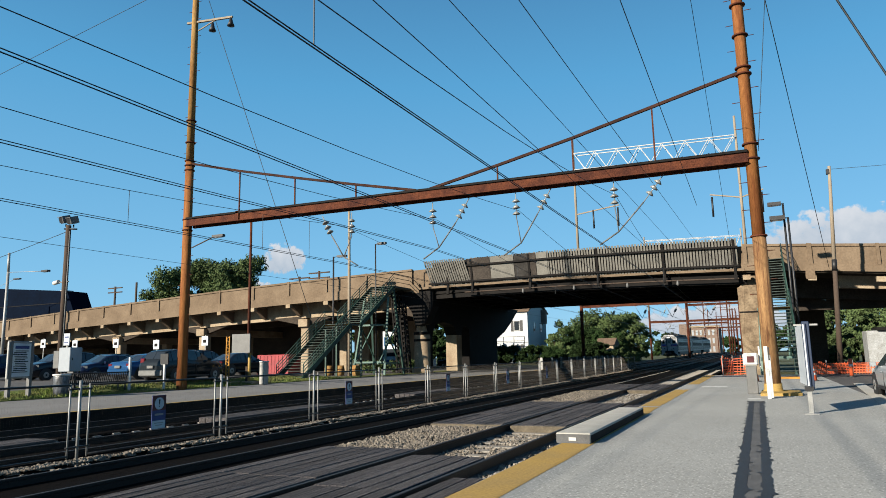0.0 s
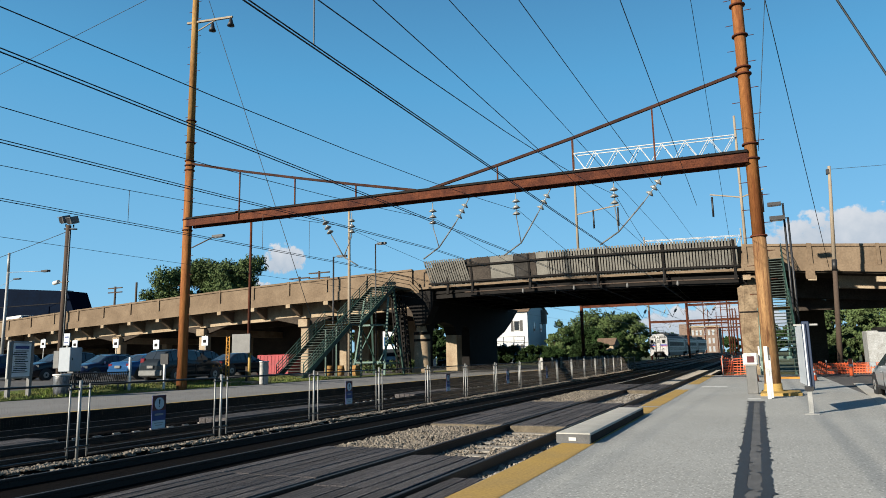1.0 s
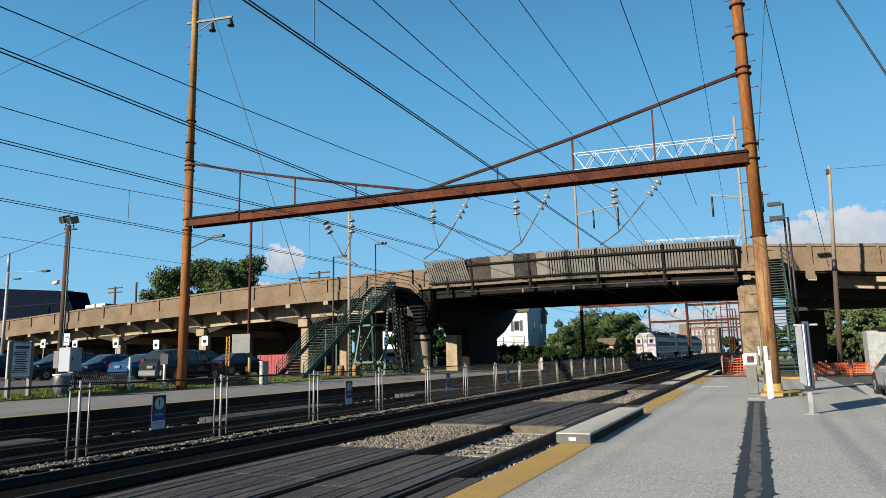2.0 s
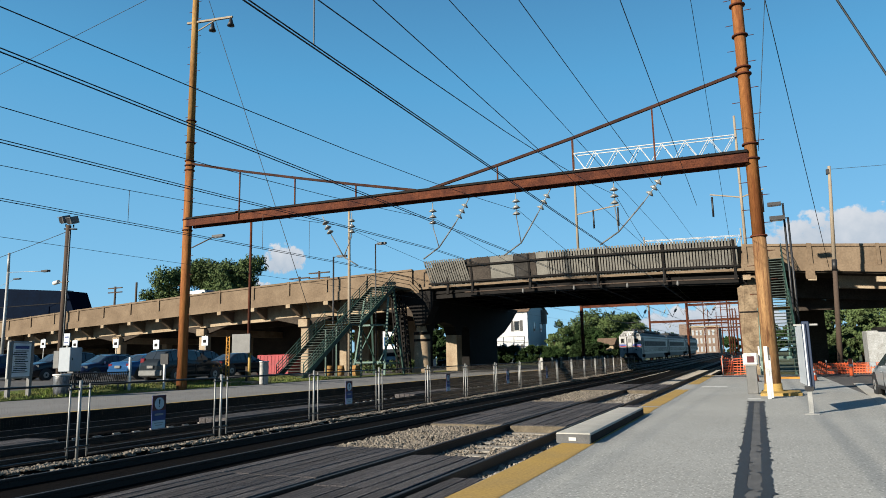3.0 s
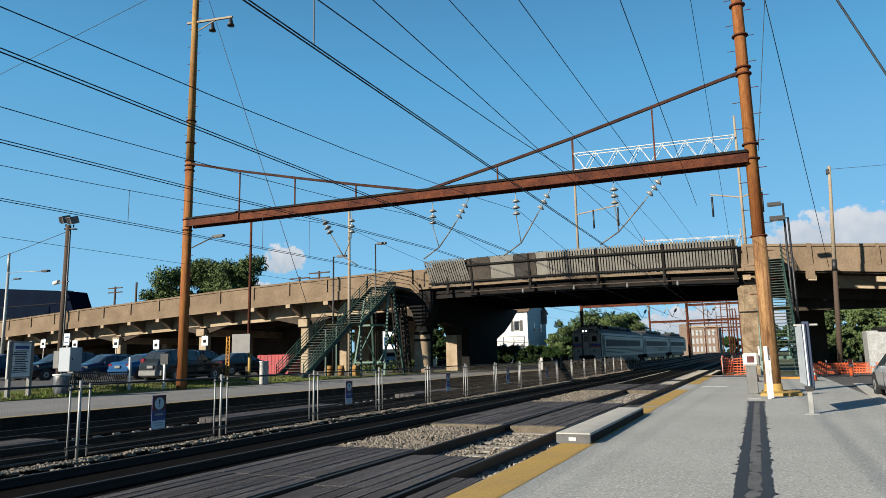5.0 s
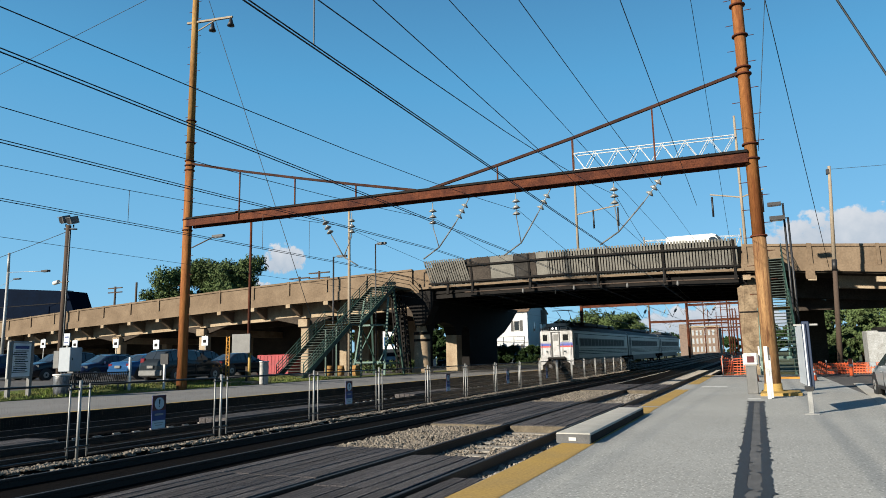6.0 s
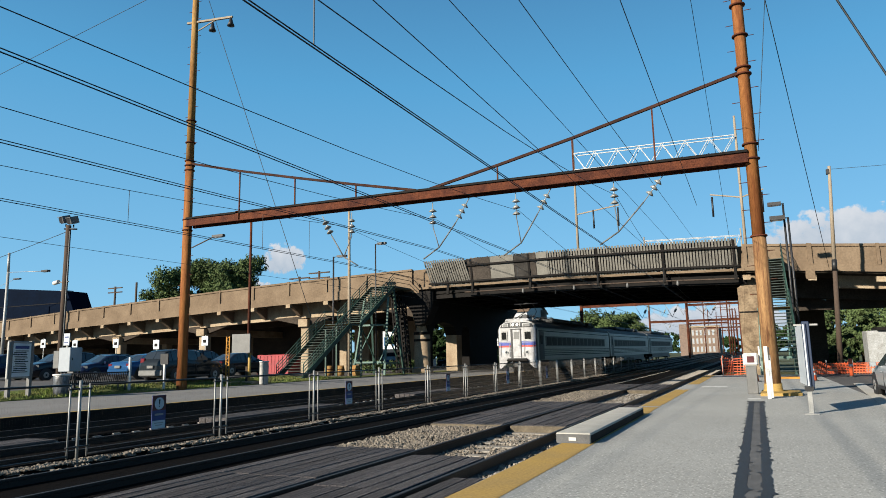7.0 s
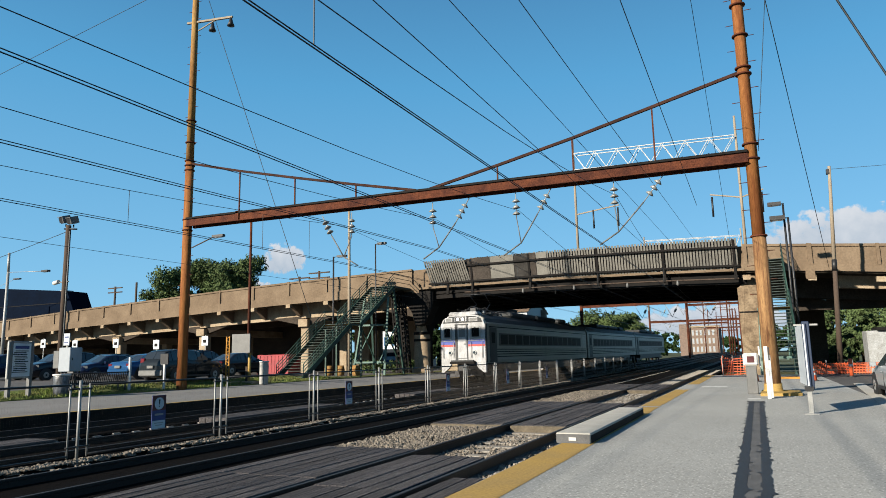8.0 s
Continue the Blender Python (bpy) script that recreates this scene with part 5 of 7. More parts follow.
part("upper_post", B(-0.03, -0.06, 0.55, 0.12, 0.06, 2.1, bevel=0.01), M_SIGNNAVY, sp, "dark blue upper post")
part("base_plate", B(-0.15, -0.15, 0, 0.15, 0.15, 0.02), M_GALV, sp)
part("collar", B(-0.09, -0.09, 0.52, 0.09, 0.09, 0.62), M_BLACK, sp)
bm = bmesh.new()
prism(bm, [(-0.020, -0.1), (0.010, -0.1), (-0.055, 1.9), (-0.085, 1.9)], 0.63, 2.03, "z")
part("panel", bm, M_SIGNWHITE, sp, "white sign panel face")
bm = bmesh.new()
prism(bm, [(0.012, -0.12), (0.040, -0.12), (-0.025, 1.92), (-0.053, 1.92)], 0.61, 2.05, "z")
part("panel_back", bm, M_SIGNNAVY, sp, "dark blue panel back")
part("cross_bracket", B(-0.2, -0.02, 2.0, 0.3, 0.02, 2.04), M_GALV, sp)


def cone(x, y, h, label):
    th = thing("traffic_cone", Matrix.Translation((x, y, 0)), label, "cone", "traffic cones")
    part("foot", B(-h * 0.28, -h * 0.28, 0, h * 0.28, h * 0.28, 0.04), M_BLACK, th)
    part("body", lathe(bmesh.new(), [(h * 0.22, 0.04), (h * 0.05, h)], seg=14), M_ORANGE, th)
    for a, b in ((0.35, 0.52), (0.62, 0.76)):
        part("band", lathe(bmesh.new(), [(h * (0.226 - 0.17 * a), h * a), (h * (0.226 - 0.17 * b), h * b)], seg=14), M_WHITE, th)


cone(-0.28, 36.2, 0.95, "orange and white traffic cone beside the stairs")
cone(2.22, 36.5, 0.75, "orange and white traffic cone on the asphalt")
tm = thing("tube_marker", Matrix.Translation((4.4, 42.5, -0.03)), "orange tubular marker post near the mesh fence", "marker post")
part("foot", lathe(bmesh.new(), [(0.24, 0.0), (0.22, 0.06), (0.1, 0.08)], seg=12), M_BLACK, tm)
part("tube", lathe(bmesh.new(), [(0.1, 0.06), (0.1, 0.9), (0.07, 0.96), (0.03, 0.97)], seg=12), M_ORANGE, tm)
part("band", lathe(bmesh.new(), [(0.104, 0.55), (0.104, 0.68)], seg=12), M_WHITE, tm)


def mesh_fence(pts, h, label):
    th = thing("safety_fence", None, label, "fence", "orange safety fences")
    bm = bmesh.new()
    for (a, b), (c, d) in zip(pts, pts[1:]):
        n = max(2, int(math.hypot(c - a, d - b) / 0.16))
        for i in range(n + 1):
            u = i / n
            lean = 0.3 * noise.noise((a + u, b, 0))
            tp = h + 0.3 * noise.noise((a + u * 3, b, 4))
            bar(bm, (a + (c - a) * u, b + (d - b) * u, 0), (a + (c - a) * u + lean, b + (d - b) * u, tp), 0.035, 0.03)
        for k in range(7):
            z = 0.06 + (h - 0.1) * k / 6
            bar(bm, (a, b, z + 0.05 * noise.noise((a, b, k))), (c, d, z + 0.05 * noise.noise((c, d, k))), 0.03, 0.045)
    part("orange_mesh", bm, M_ORANGE, th)
    for a, b in pts:
        part("stake", rod(bmesh.new(), (a, b, -0.1), (a, b, h + 0.15), 0.025, seg=6), M_GALV, th)


mesh_fence([(-2.05, 45.2), (-1.5, 46.2), (-0.9, 46.3), (-0.2, 45.6)], 1.05, "sagging orange plastic mesh fence at the platform end")
mesh_fence([(2.4, 45.0), (3.6, 46.8), (5.0, 47.2), (6.3, 46.2), (8.0, 45.4)], 0.66, "sagging orange plastic mesh fence below the viaduct")
up = thing("utility_pole", Matrix.Translation((4.42, 48, -0.2)), "dark leaning wooden utility pole past the viaduct", "utility pole")
part("lower_shaft", rod(bmesh.new(), (0, 0, 0), (0.3, 0, 6.9), 0.17, 0.13, seg=12), M_POLE, up)
part("upper_shaft", rod(bmesh.new(), (0.3, 0, 6.9), (0.6, 0, 13.0), 0.12, 0.09, seg=12), M_POLEL, up)
part("dark_sleeve", rod(bmesh.new(), (0.27, 0, 6.4), (0.31, 0, 7.1), 0.15, seg=12), M_BLACK, up)
part("pole_top_box", B(0.4, -0.15, 12.5, 0.55, 0.15, 12.8), M_BLACK, up)
M_SHED = mat("weathered_shed_paint", (0.3, 0.31, 0.31), 0.7, var=0.3, scale=2.5, fine=14, tint=(0.2, 0.2, 0.19))
sh = thing("white_shed", Matrix.Translation((7.0, 48.6, -0.05)), "small weathered white shed with flat dark roof", "shed")
part("wall", B(-0.95, 0, 0, 1.6, 2.0, 2.55, bevel=0.02), M_SHED, sh)
part("roof", B(-0.4, -0.2, 2.55, 1.9, 2.2, 2.75), M_STEELDK, sh)
part("door", B(0.5, -0.02, 0, 1.4, 0.0, 2.1), M_GALV, sh)


# ---- cars ----
M_TAIL = mat("red_lamp_plastic", (0.11, 0.006, 0.008), 0.25, var=0.1, bump=0)


# rear to front: share of the length, roofline as a share of the height, share of the half width
CAR_LINES = {
    "sedan": ((0.0, 0.50, 0.86), (0.015, 0.66, 0.93), (0.05, 0.70, 0.97), (0.17, 0.715, 1.0), (0.32, 0.945, 1.0), (0.38, 0.985, 1.0), (0.47, 1.0, 1.0), (0.495, 1.0, 1.0), (0.56, 0.985, 1.0), (0.61, 0.955, 1.0), (0.745, 0.70, 1.0), (0.86, 0.645, 0.98), (0.955, 0.56, 0.92), (0.99, 0.45, 0.84), (1.0, 0.36, 0.78)),
    "suv": ((0.0, 0.50, 0.88), (0.012, 0.64, 0.94), (0.03, 0.70, 0.97), (0.085, 0.93, 0.98), (0.13, 0.985, 1.0), (0.25, 1.0, 1.0), (0.35, 1.0, 1.0), (0.375, 1.0, 1.0), (0.53, 0.985, 1.0), (0.60, 0.95, 1.0), (0.735, 0.675, 1.0), (0.86, 0.63, 0.98), (0.955, 0.565, 0.93), (0.99, 0.46, 0.86), (1.0, 0.36, 0.8)),
}
REAR_GLASS = {"sedan": (3, 4), "suv": (2, 3)}


def car(x, y, z, yaw, paint, kind, label, ln=4.4, w=1.8):
    th = thing("parked_car", Matrix.LocRotScale((x, y, z), Euler((0, 0, radians(yaw))), None), label, "car", "parked cars")
    h = {"suv": 1.68, "sedan": 1.45}[kind]
    a, b, hw = -ln / 2, ln / 2, w / 2
    belt = 0.635 * h
    rows = []
    for u, top, wide in CAR_LINES[kind]:
        zt, k = top * h, hw * wide
        cabin = max(0.0, min(1.0, (zt - belt - 0.08) / (h - belt - 0.08)))
        zb = min(belt, zt - 0.05)
        low = 0.2 + 0.12 * max(0, abs(u - 0.5) - 0.42) / 0.08
        half = [(k - 0.14, low), (k - 0.03, low + 0.1), (k, 0.36 * h), (k - 0.01, zb - 0.14), (k - 0.07, zb), (k - 0.11 - 0.17 * cabin, zt - 0.055 + 0.03 * (1 - cabin)), (k - 0.2 - 0.19 * cabin, zt - 0.01), (0, zt + 0.015)]
        rows.append([Vector((a + ln * u, -q, p)) for q, p in half] + [Vector((a + ln * u, q, p)) for q, p in half[-2::-1]])
    shell, panes = bmesh.new(), {}
    m = len(rows[0])
    r0, r1 = REAR_GLASS[kind]

    def quad(bm, pts):
        bm.faces.new([bm.verts.new(p) for p in pts]).smooth = True

    tall = [top > 0.9 for _, top, _ in CAR_LINES[kind]]
    pillar = [i for i in range(len(rows) - 1) if CAR_LINES[kind][i + 1][0] - CAR_LINES[kind][i][0] < 0.03]
    for i in range(len(rows) - 1):
        for j in range(m - 1):
            pts = (rows[i][j], rows[i + 1][j], rows[i + 1][j + 1], rows[i][j + 1])
            quad(shell, pts)
            side = j in (4, m - 6)
            nm = ""
            if i not in pillar:
                if side and (tall[i] or tall[i + 1]):
                    nm = "side_window"
                elif j in (6, m - 8) and i == r0:
                    nm = "rear_window"
                elif j in (6, m - 8) and tall[i] and not tall[i + 1]:
                    nm = "windscreen"
            if nm:
                c = sum(pts, Vector()) / 4
                n = (pts[1] - pts[0]).cross(pts[3] - pts[0]).normalized() * 0.012
                f = 0.9 if nm == "side_window" else 0.96
                key = nm + ("" if nm != "side_window" else "%d%d" % (i, j))
                if key not in panes:
                    panes[key] = bmesh.new()
                front = [c + (p - c) * f for p in pts]
                v = [panes[key].verts.new(p + n) for p in front] + [panes[key].verts.new(p - n) for p in front]
                for q in ((0, 1, 2, 3), (7, 6, 5, 4), (0, 4, 5, 1), (1, 5, 6, 2), (2, 6, 7, 3), (3, 7, 4, 0)):
                    panes[key].faces.new([v[g] for g in q])
        quad(shell, (rows[i][0], rows[i][-1], rows[i + 1][-1], rows[i + 1][0]))
    for row in (rows[0], rows[-1]):
        shell.faces.new([shell.verts.new(p) for p in row])
    bmesh.ops.remove_doubles(shell, verts=shell.verts[:], dist=0.001)
    bmesh.ops.recalc_face_normals(shell, faces=shell.faces[:])
    part("body", shell, paint, th)
    for key in panes:
        part(key.rstrip("0123456789"), panes[key], M_GLASS, th)
    for px in (a + 0.18 * ln, b - 0.19 * ln):
        for s in (-1, 1):
            part("wheel_arch", rod(bmesh.new(), (px, s * (hw - 0.2), 0.35), (px, s * (hw + 0.004), 0.35), 0.385, seg=22), M_BLACK, th)
            wh = part("wheel", lathe_wheel(px, s * (hw - 0.19), s * (hw + 0.012)), M_BLACK, th)
            part("rim", rod(bmesh.new(), (px, s * hw, 0.33), (px, s * (hw + 0.018), 0.33), 0.2, 0.17, seg=14), M_GALV, wh)
            part("hub", rod(bmesh.new(), (px, s * hw, 0.33), (px, s * (hw + 0.028), 0.33), 0.06, seg=10), M_BLACK, wh)
    for s in (-1, 1):
        part("headlight", bar(bmesh.new(), (b - 0.03 * ln, s * (hw * 0.66), 0.49 * h), (b - 0.1 * ln, s * (hw * 0.9), 0.52 * h), 0.16, 0.13), M_INSUL, th, "pale headlight")
        tz = 0.52 * h if kind == "sedan" else 0.56 * h
        part("tail_light", B(a + (0.01 if kind == "sedan" else 0.05), s * hw * 0.74 - 0.15, tz, a + 0.22, s * hw * 0.74 + 0.13, tz + (0.15 if kind == "sedan" else 0.3), bevel=0.03), M_TAIL, th, "dark red tail light")
        part("mirror", B(b - 0.33 * ln, s * (hw + 0.09) - 0.09, belt, b - 0.30 * ln, s * (hw + 0.09) + 0.09, belt + 0.14, bevel=0.02), paint, th)
        for px in (a + 0.36 * ln, a + 0.56 * ln):
            part("door_handle", B(px, s * hw - 0.01, belt - 0.16, px + 0.18, s * hw + 0.025, belt - 0.125, bevel=0.005), paint, th)
        part("door_seam", B(a + 0.485 * ln, s * hw - 0.02, 0.33, a + 0.489 * ln, s * hw + 0.003, belt - 0.14), M_BLACK, th)
        part("sill_trim", B(a + 0.28 * ln, s * hw - 0.05, 0.24, b - 0.3 * ln, s * hw + 0.006, 0.34), M_BLACK, th)
    part("bumper", B(a - 0.07, -hw + 0.12, 0.32, a + 0.12, hw - 0.12, 0.62, bevel=0.04), M_ARM if kind == "suv" else paint, th)
    part("bumper", B(b - 0.14, -hw + 0.2, 0.24, b + 0.03, hw - 0.2, 0.4, bevel=0.04), M_BLACK, th)
    part("grille", B(b - 0.06, -0.45, 0.42, b + 0.01, 0.45, 0.54, bevel=0.01), M_ARM, th)
    part("number_plate", B(a - 0.085, -0.2, 0.66 if kind == "sedan" else 0.72, a + 0.02, 0.2, 0.8 if kind == "sedan" else 0.86), M_ARM, th)
    if kind == "suv":
        for s in (-1, 1):
            part("roof_rail", rod(bmesh.new(), (a + 0.2 * ln, s * (hw - 0.38), h + 0.02), (a + 0.56 * ln, s * (hw - 0.38), h), 0.02, seg=6), M_BLACK, th)
    return th


def lathe_wheel(px, y0, y1):
    """A tyre with rounded shoulders."""
    bm = bmesh.new()
    prof = ((0.28, 0.0), (0.325, 0.12), (0.325, 0.88), (0.27, 1.0))
    rings = [[bm.verts.new((px + r * math.cos(k * math.pi / 10), y0 + (y1 - y0) * u, 0.33 + r * math.sin(k * math.pi / 10))) for k in range(20)] for r, u in prof]
    for p, q in zip(rings, rings[1:]):
        for k in range(20):
            bm.faces.new((p[k], p[(k + 1) % 20], q[(k + 1) % 20], q[k])).smooth = True
    bm.faces.new(rings[0])
    bm.faces.new(rings[-1])
    bmesh.ops.recalc_face_normals(bm, faces=bm.faces[:])
    return bm


P_GREY = mat("dark_grey_car_paint", (0.0176, 0.0216, 0.024), 0.16, 0.4, var=0.05, bump=0)
P_BLUE = mat("blue_car_paint", (0.016, 0.064, 0.16), 0.16, 0.3, var=0.05, bump=0)
P_BLACK = mat("black_car_paint", (0.0096, 0.0112, 0.016), 0.14, 0.3, var=0.05, bump=0)
P_NAVY = mat("navy_car_paint", (0.012, 0.0176, 0.044), 0.14, 0.3, var=0.05, bump=0)
P_SILVER = mat("silver_car_paint", (0.36, 0.376, 0.384), 0.3, 0.5, var=0.05, bump=0)
P_MAROON = mat("maroon_car_paint", (0.02, 0.0064, 0.0064), 0.25, 0.3, var=0.05, bump=0)
def park(x, y, *rest):
    car(x, y, lot_z(x, y), *rest)


park(-28.95, 28.9, 92, P_GREY, "suv", "dark grey sport utility car parked beside the verge", 4.7, 1.85)
park(-32.7, 29.9, 91, P_BLUE, "sedan", "bright blue sedan parked in the lot", 4.3, 1.8)
park(-36.0, 29.9, -96, P_NAVY, "sedan", "dark navy sedan facing the platform", 4.7, 1.85)
park(-40.3, 29.9, -95, P_BLACK, "suv", "black sport utility car facing the platform", 4.6, 1.85)
park(-37.2, 36.6, 86, P_NAVY, "suv", "navy sport utility car parked under the viaduct", 4.6)
park(-34.2, 35.8, 86, P_MAROON, "suv", "dark maroon car behind the sign panel", 4.5)
park(-31.2, 35.8, 88, P_BLACK, "sedan", "black sedan parked near the green stairs", 4.5)
park(-40.6, 37.8, 86, P_BLACK, "sedan", "black sedan parked in the second row", 4.5)
park(-50.5, 37.5, -96, P_NAVY, "suv", "dark blue van parked in the second row", 4.9)
park(-45.0, 38.5, 86, P_GREY, "suv", "dark grey car parked in the second row", 4.6)
park(-45.0, 29.2, -96, P_NAVY, "suv", "dark blue sport utility car in the lot", 4.7)
park(-49.5, 29.4, -96, P_BLACK, "suv", "black car parked far along the lot", 4.7)
car(-36.5, 84, 0.12, 5, P_MAROON, "sedan", "red car parked beyond the viaduct", 4.6)
bs = thing("parked_bus", Matrix.Translation((-57, 92, 0.1)), "pale blue and white bus parked beyond the viaduct", "bus")
part("body", B(0, 0, 0.4, 9.5, 2.5, 3.3, bevel=0.15), M_SIGNWHITE, bs)
part("window_band", B(0.3, -0.02, 1.7, 9.2, 0.01, 2.8), M_GLASS, bs)
part("blue_skirt", B(0.1, -0.02, 0.45, 9.4, 0.0, 1.2), M_SIGNBLUE, bs)
for x in (1.8, 7.6):
    part("wheel", rod(bmesh.new(), (x, -0.05, 0.45), (x, 0.3, 0.45), 0.45, seg=16), M_BLACK, bs)
car(4.25, 24.6, -0.03, 92, P_SILVER, "sedan", "silver car parked beside the platform kerb", 4.5)
M_CONTAINER = mat("red_container_paint", (0.26, 0.022, 0.026), 0.6, var=0.3, scale=1.5, fine=9)
rc = thing("red_container", Matrix.Translation((-43.7, 55.2, 0.2)), "bright red storage container under the viaduct", "container")
part("body", B(-1.9, 0, 0, 1.9, 2.4, 1.9, bevel=0.03), M_CONTAINER, rc)
for i in range(8):
    part("rib", B(-1.7 + 0.45 * i, -0.04, 0.1, -1.5 + 0.45 * i, 0.0, 1.8), M_CONTAINER, rc)
for x, y, zt, lab in ((-74.6, 53, 4.6, "white square sign hanging below the viaduct"), (-62.9, 53, 4.3, "white sign with an unreadable mark on a post"), (-57.0, 53, 4.0, "small white sign below the viaduct"), (-50.4, 53, 4.2, "white sign panel beside a column"), (-69.3, 53, 4.35, "white sign below the viaduct")):
    th = thing("hanging_sign", Matrix.Translation((x, y, 0)), lab, "sign", "viaduct signs")
    part("panel", B(-0.42, -0.04, zt - 1.05, 0.42, 0.04, zt - 0.1, bevel=0.02), M_SIGNWHITE, th)
    part("mark_bar", B(-0.2, -0.055, zt - 0.75, 0.2, -0.041, zt - 0.45), M_STEELDK, th)
    part("post", B(-0.05, 0.05, 0.2, 0.05, 0.12, zt), M_GALV, th)


# ---- buildings ----
ho = thing("white_house", Matrix.Translation((-34.6, 110, 0)), "white two-storey gabled house with dark shutters", "house")
part("wall", B(-9.0, 0, 0, 0, 11, 8.9), M_HOUSE, ho)
bm = bmesh.new()
prism(bm, [(0, 8.9), (11, 8.9), (5.5, 11.2)], -9.0, -0.01, "x")
part("gable", bm, M_HOUSE, ho)
for s in (0, 1):
    bm = bmesh.new()
    y0, y1 = (-0.4, 5.5) if s == 0 else (11.4, 5.5)
    prism(bm, [(y0, 8.75), (y1, 11.2), (y1, 11.4), (y0, 8.95)], -9.4, 0.4, "x")
    part("roof", bm, M_SHINGLE, ho)
for x, z in ((-1.9, 5.6), (-5.2, 5.6), (-1.9, 1.6), (-5.2, 1.6), (-7.6, 5.6)):
    wd = part("window", B(x - 0.5, -0.08, z, x + 0.5, 0.02, z + 1.7), M_WHITE, ho)
    part("pane", B(x - 0.42, -0.1, z + 0.08, x + 0.42, -0.07, z + 1.62), M_GLASS, wd)
    for s in (-1, 1):
        part("shutter", B(x + s * 0.8 - 0.22, -0.06, z - 0.05, x + s * 0.8 + 0.22, 0.0, z + 1.75), M_BLACK, ho)
for y, z in ((3.5, 5.5), (7.5, 5.5), (5.0, 1.8)):
    wd = part("window", B(-0.02, y - 0.5, z, 0.08, y + 0.5, z + 1.6), M_WHITE, ho)
    part("pane", B(0.07, y - 0.42, z + 0.08, 0.1, y + 0.42, z + 1.52), M_GLASS, wd)
bm = bmesh.new()
for z in (3.9, 4.6):
    bar(bm, (-9, -2.0, z), (0, -2.0, z), 0.06, 0.06)
for i in range(6):
    bar(bm, (-9 + 1.8 * i, -2.0, 0), (-9 + 1.8 * i, -2.0, 4.6), 0.08, 0.08)
part("porch_rail", bm, M_STEELDK, ho)
part("chimney", B(-0.2, 8.0, 7.0, 0.8, 9.0, 9.4), M_BRICK, ho)
wb = thing("pale_hall", Matrix.Translation((-55.0, 97, 0)), "low white hall with a blue-tinted window band beyond the viaduct", "building")
part("wall", B(0, 0, 0, 6.7, 6, 6.13), M_HOUSE, wb)
part("roof", prism(bmesh.new(), [(-0.4, 6.13), (7.1, 6.13), (3.4, 7.13)], -0.4, 6.4), M_HOUSE, wb)
for i in range(5):
    wd = part("window", B(1.34 * i + 0.3, -0.06, 3.4, 1.34 * i + 1.24, 0.02, 5.0), M_WHITE, wb)
    part("pane", B(1.34 * i + 0.4, -0.09, 3.5, 1.34 * i + 1.14, -0.05, 4.9), M_BLUEGLASS, wd)
cg = thing("small_garage", Matrix.Translation((-20.3, 101.5, -0.3)), "low tan garage with brown shingle roof among trees", "garage")
part("wall", B(-1.2, 0, 0, 1.2, 4, 3.2), M_CONCP, cg)
part("roof", prism(bmesh.new(), [(-0.3, 3.05), (4.3, 3.05), (2.0, 4.1)], -1.4, 1.4, "x"), M_SHINGLE, cg)
bb = thing("brick_mill", Matrix.Translation((-16.5, 260, 0.8)), "distant red brick industrial building with window rows", "building")
part("wall", B(-8.3, 0, -1, 4.4, 20, 9.6), M_BRICK, bb)
part("tower", B(-8.7, -0.6, -1, -5.0, 6, 10.6), M_BRICK, bb)
part("cornice", B(-8.5, -0.3, 9.3, 4.6, 0, 9.8), M_CONCP, bb)
for i in range(6):
    for k in range(3):
        wd = part("window", B(-4.6 + 1.35 * i, -0.06, 0.6 + 2.9 * k, -3.8 + 1.35 * i, 0.02, 2.6 + 2.9 * k), M_CONCP, bb)
        # Sky reflected in the panes is put in as an opaque pale grey.
        part("pane", B(-4.52 + 1.35 * i, -0.09, 0.7 + 2.9 * k, -3.88 + 1.35 * i, -0.05, 2.5 + 2.9 * k), M_CAB, wd)
db = thing("dark_clad_building", Matrix.Translation((-105, 82, 0)), "large dark blue clad building behind the viaduct", "building")
bm = bmesh.new()
prism(bm, [(-60, 0), (-3.1, 0), (-3.2, 10.9), (-5.1, 14.5), (-22, 15.9), (-60, 19.5)], 0, 4)
part("cladding", bm, M_DKBLDG, db)
for z in (10.2, 12.4):
    part("seam", B(-60, -0.05, z, -5.4, 0.0, z + 0.12), M_STEELDK, db)
part("roof_vent", B(-8.5, 1, 13.2, -7.2, 3, 14.9, bevel=0.1), M_WHITE, db)
# retaining wall left of the far tracks
rw = thing("retaining_wall", Matrix.Translation((-18.4, 62, -0.3)), "concrete retaining wall beside the far track, shade in its colour", "wall")
for i in range(12):
    # Shade around the viaduct is put into the panels' dark colour.
    part("wall_panel", B(-0.25, 3.4 * i, 0, 0.05, 3.4 * i + 3.3, 1.5, bevel=0.02), M_CONCD, rw)
    part("buttress", B(0.0, 3.4 * i - 0.1, 0, 0.22, 3.4 * i + 0.12, 1.55), M_GALV, rw)


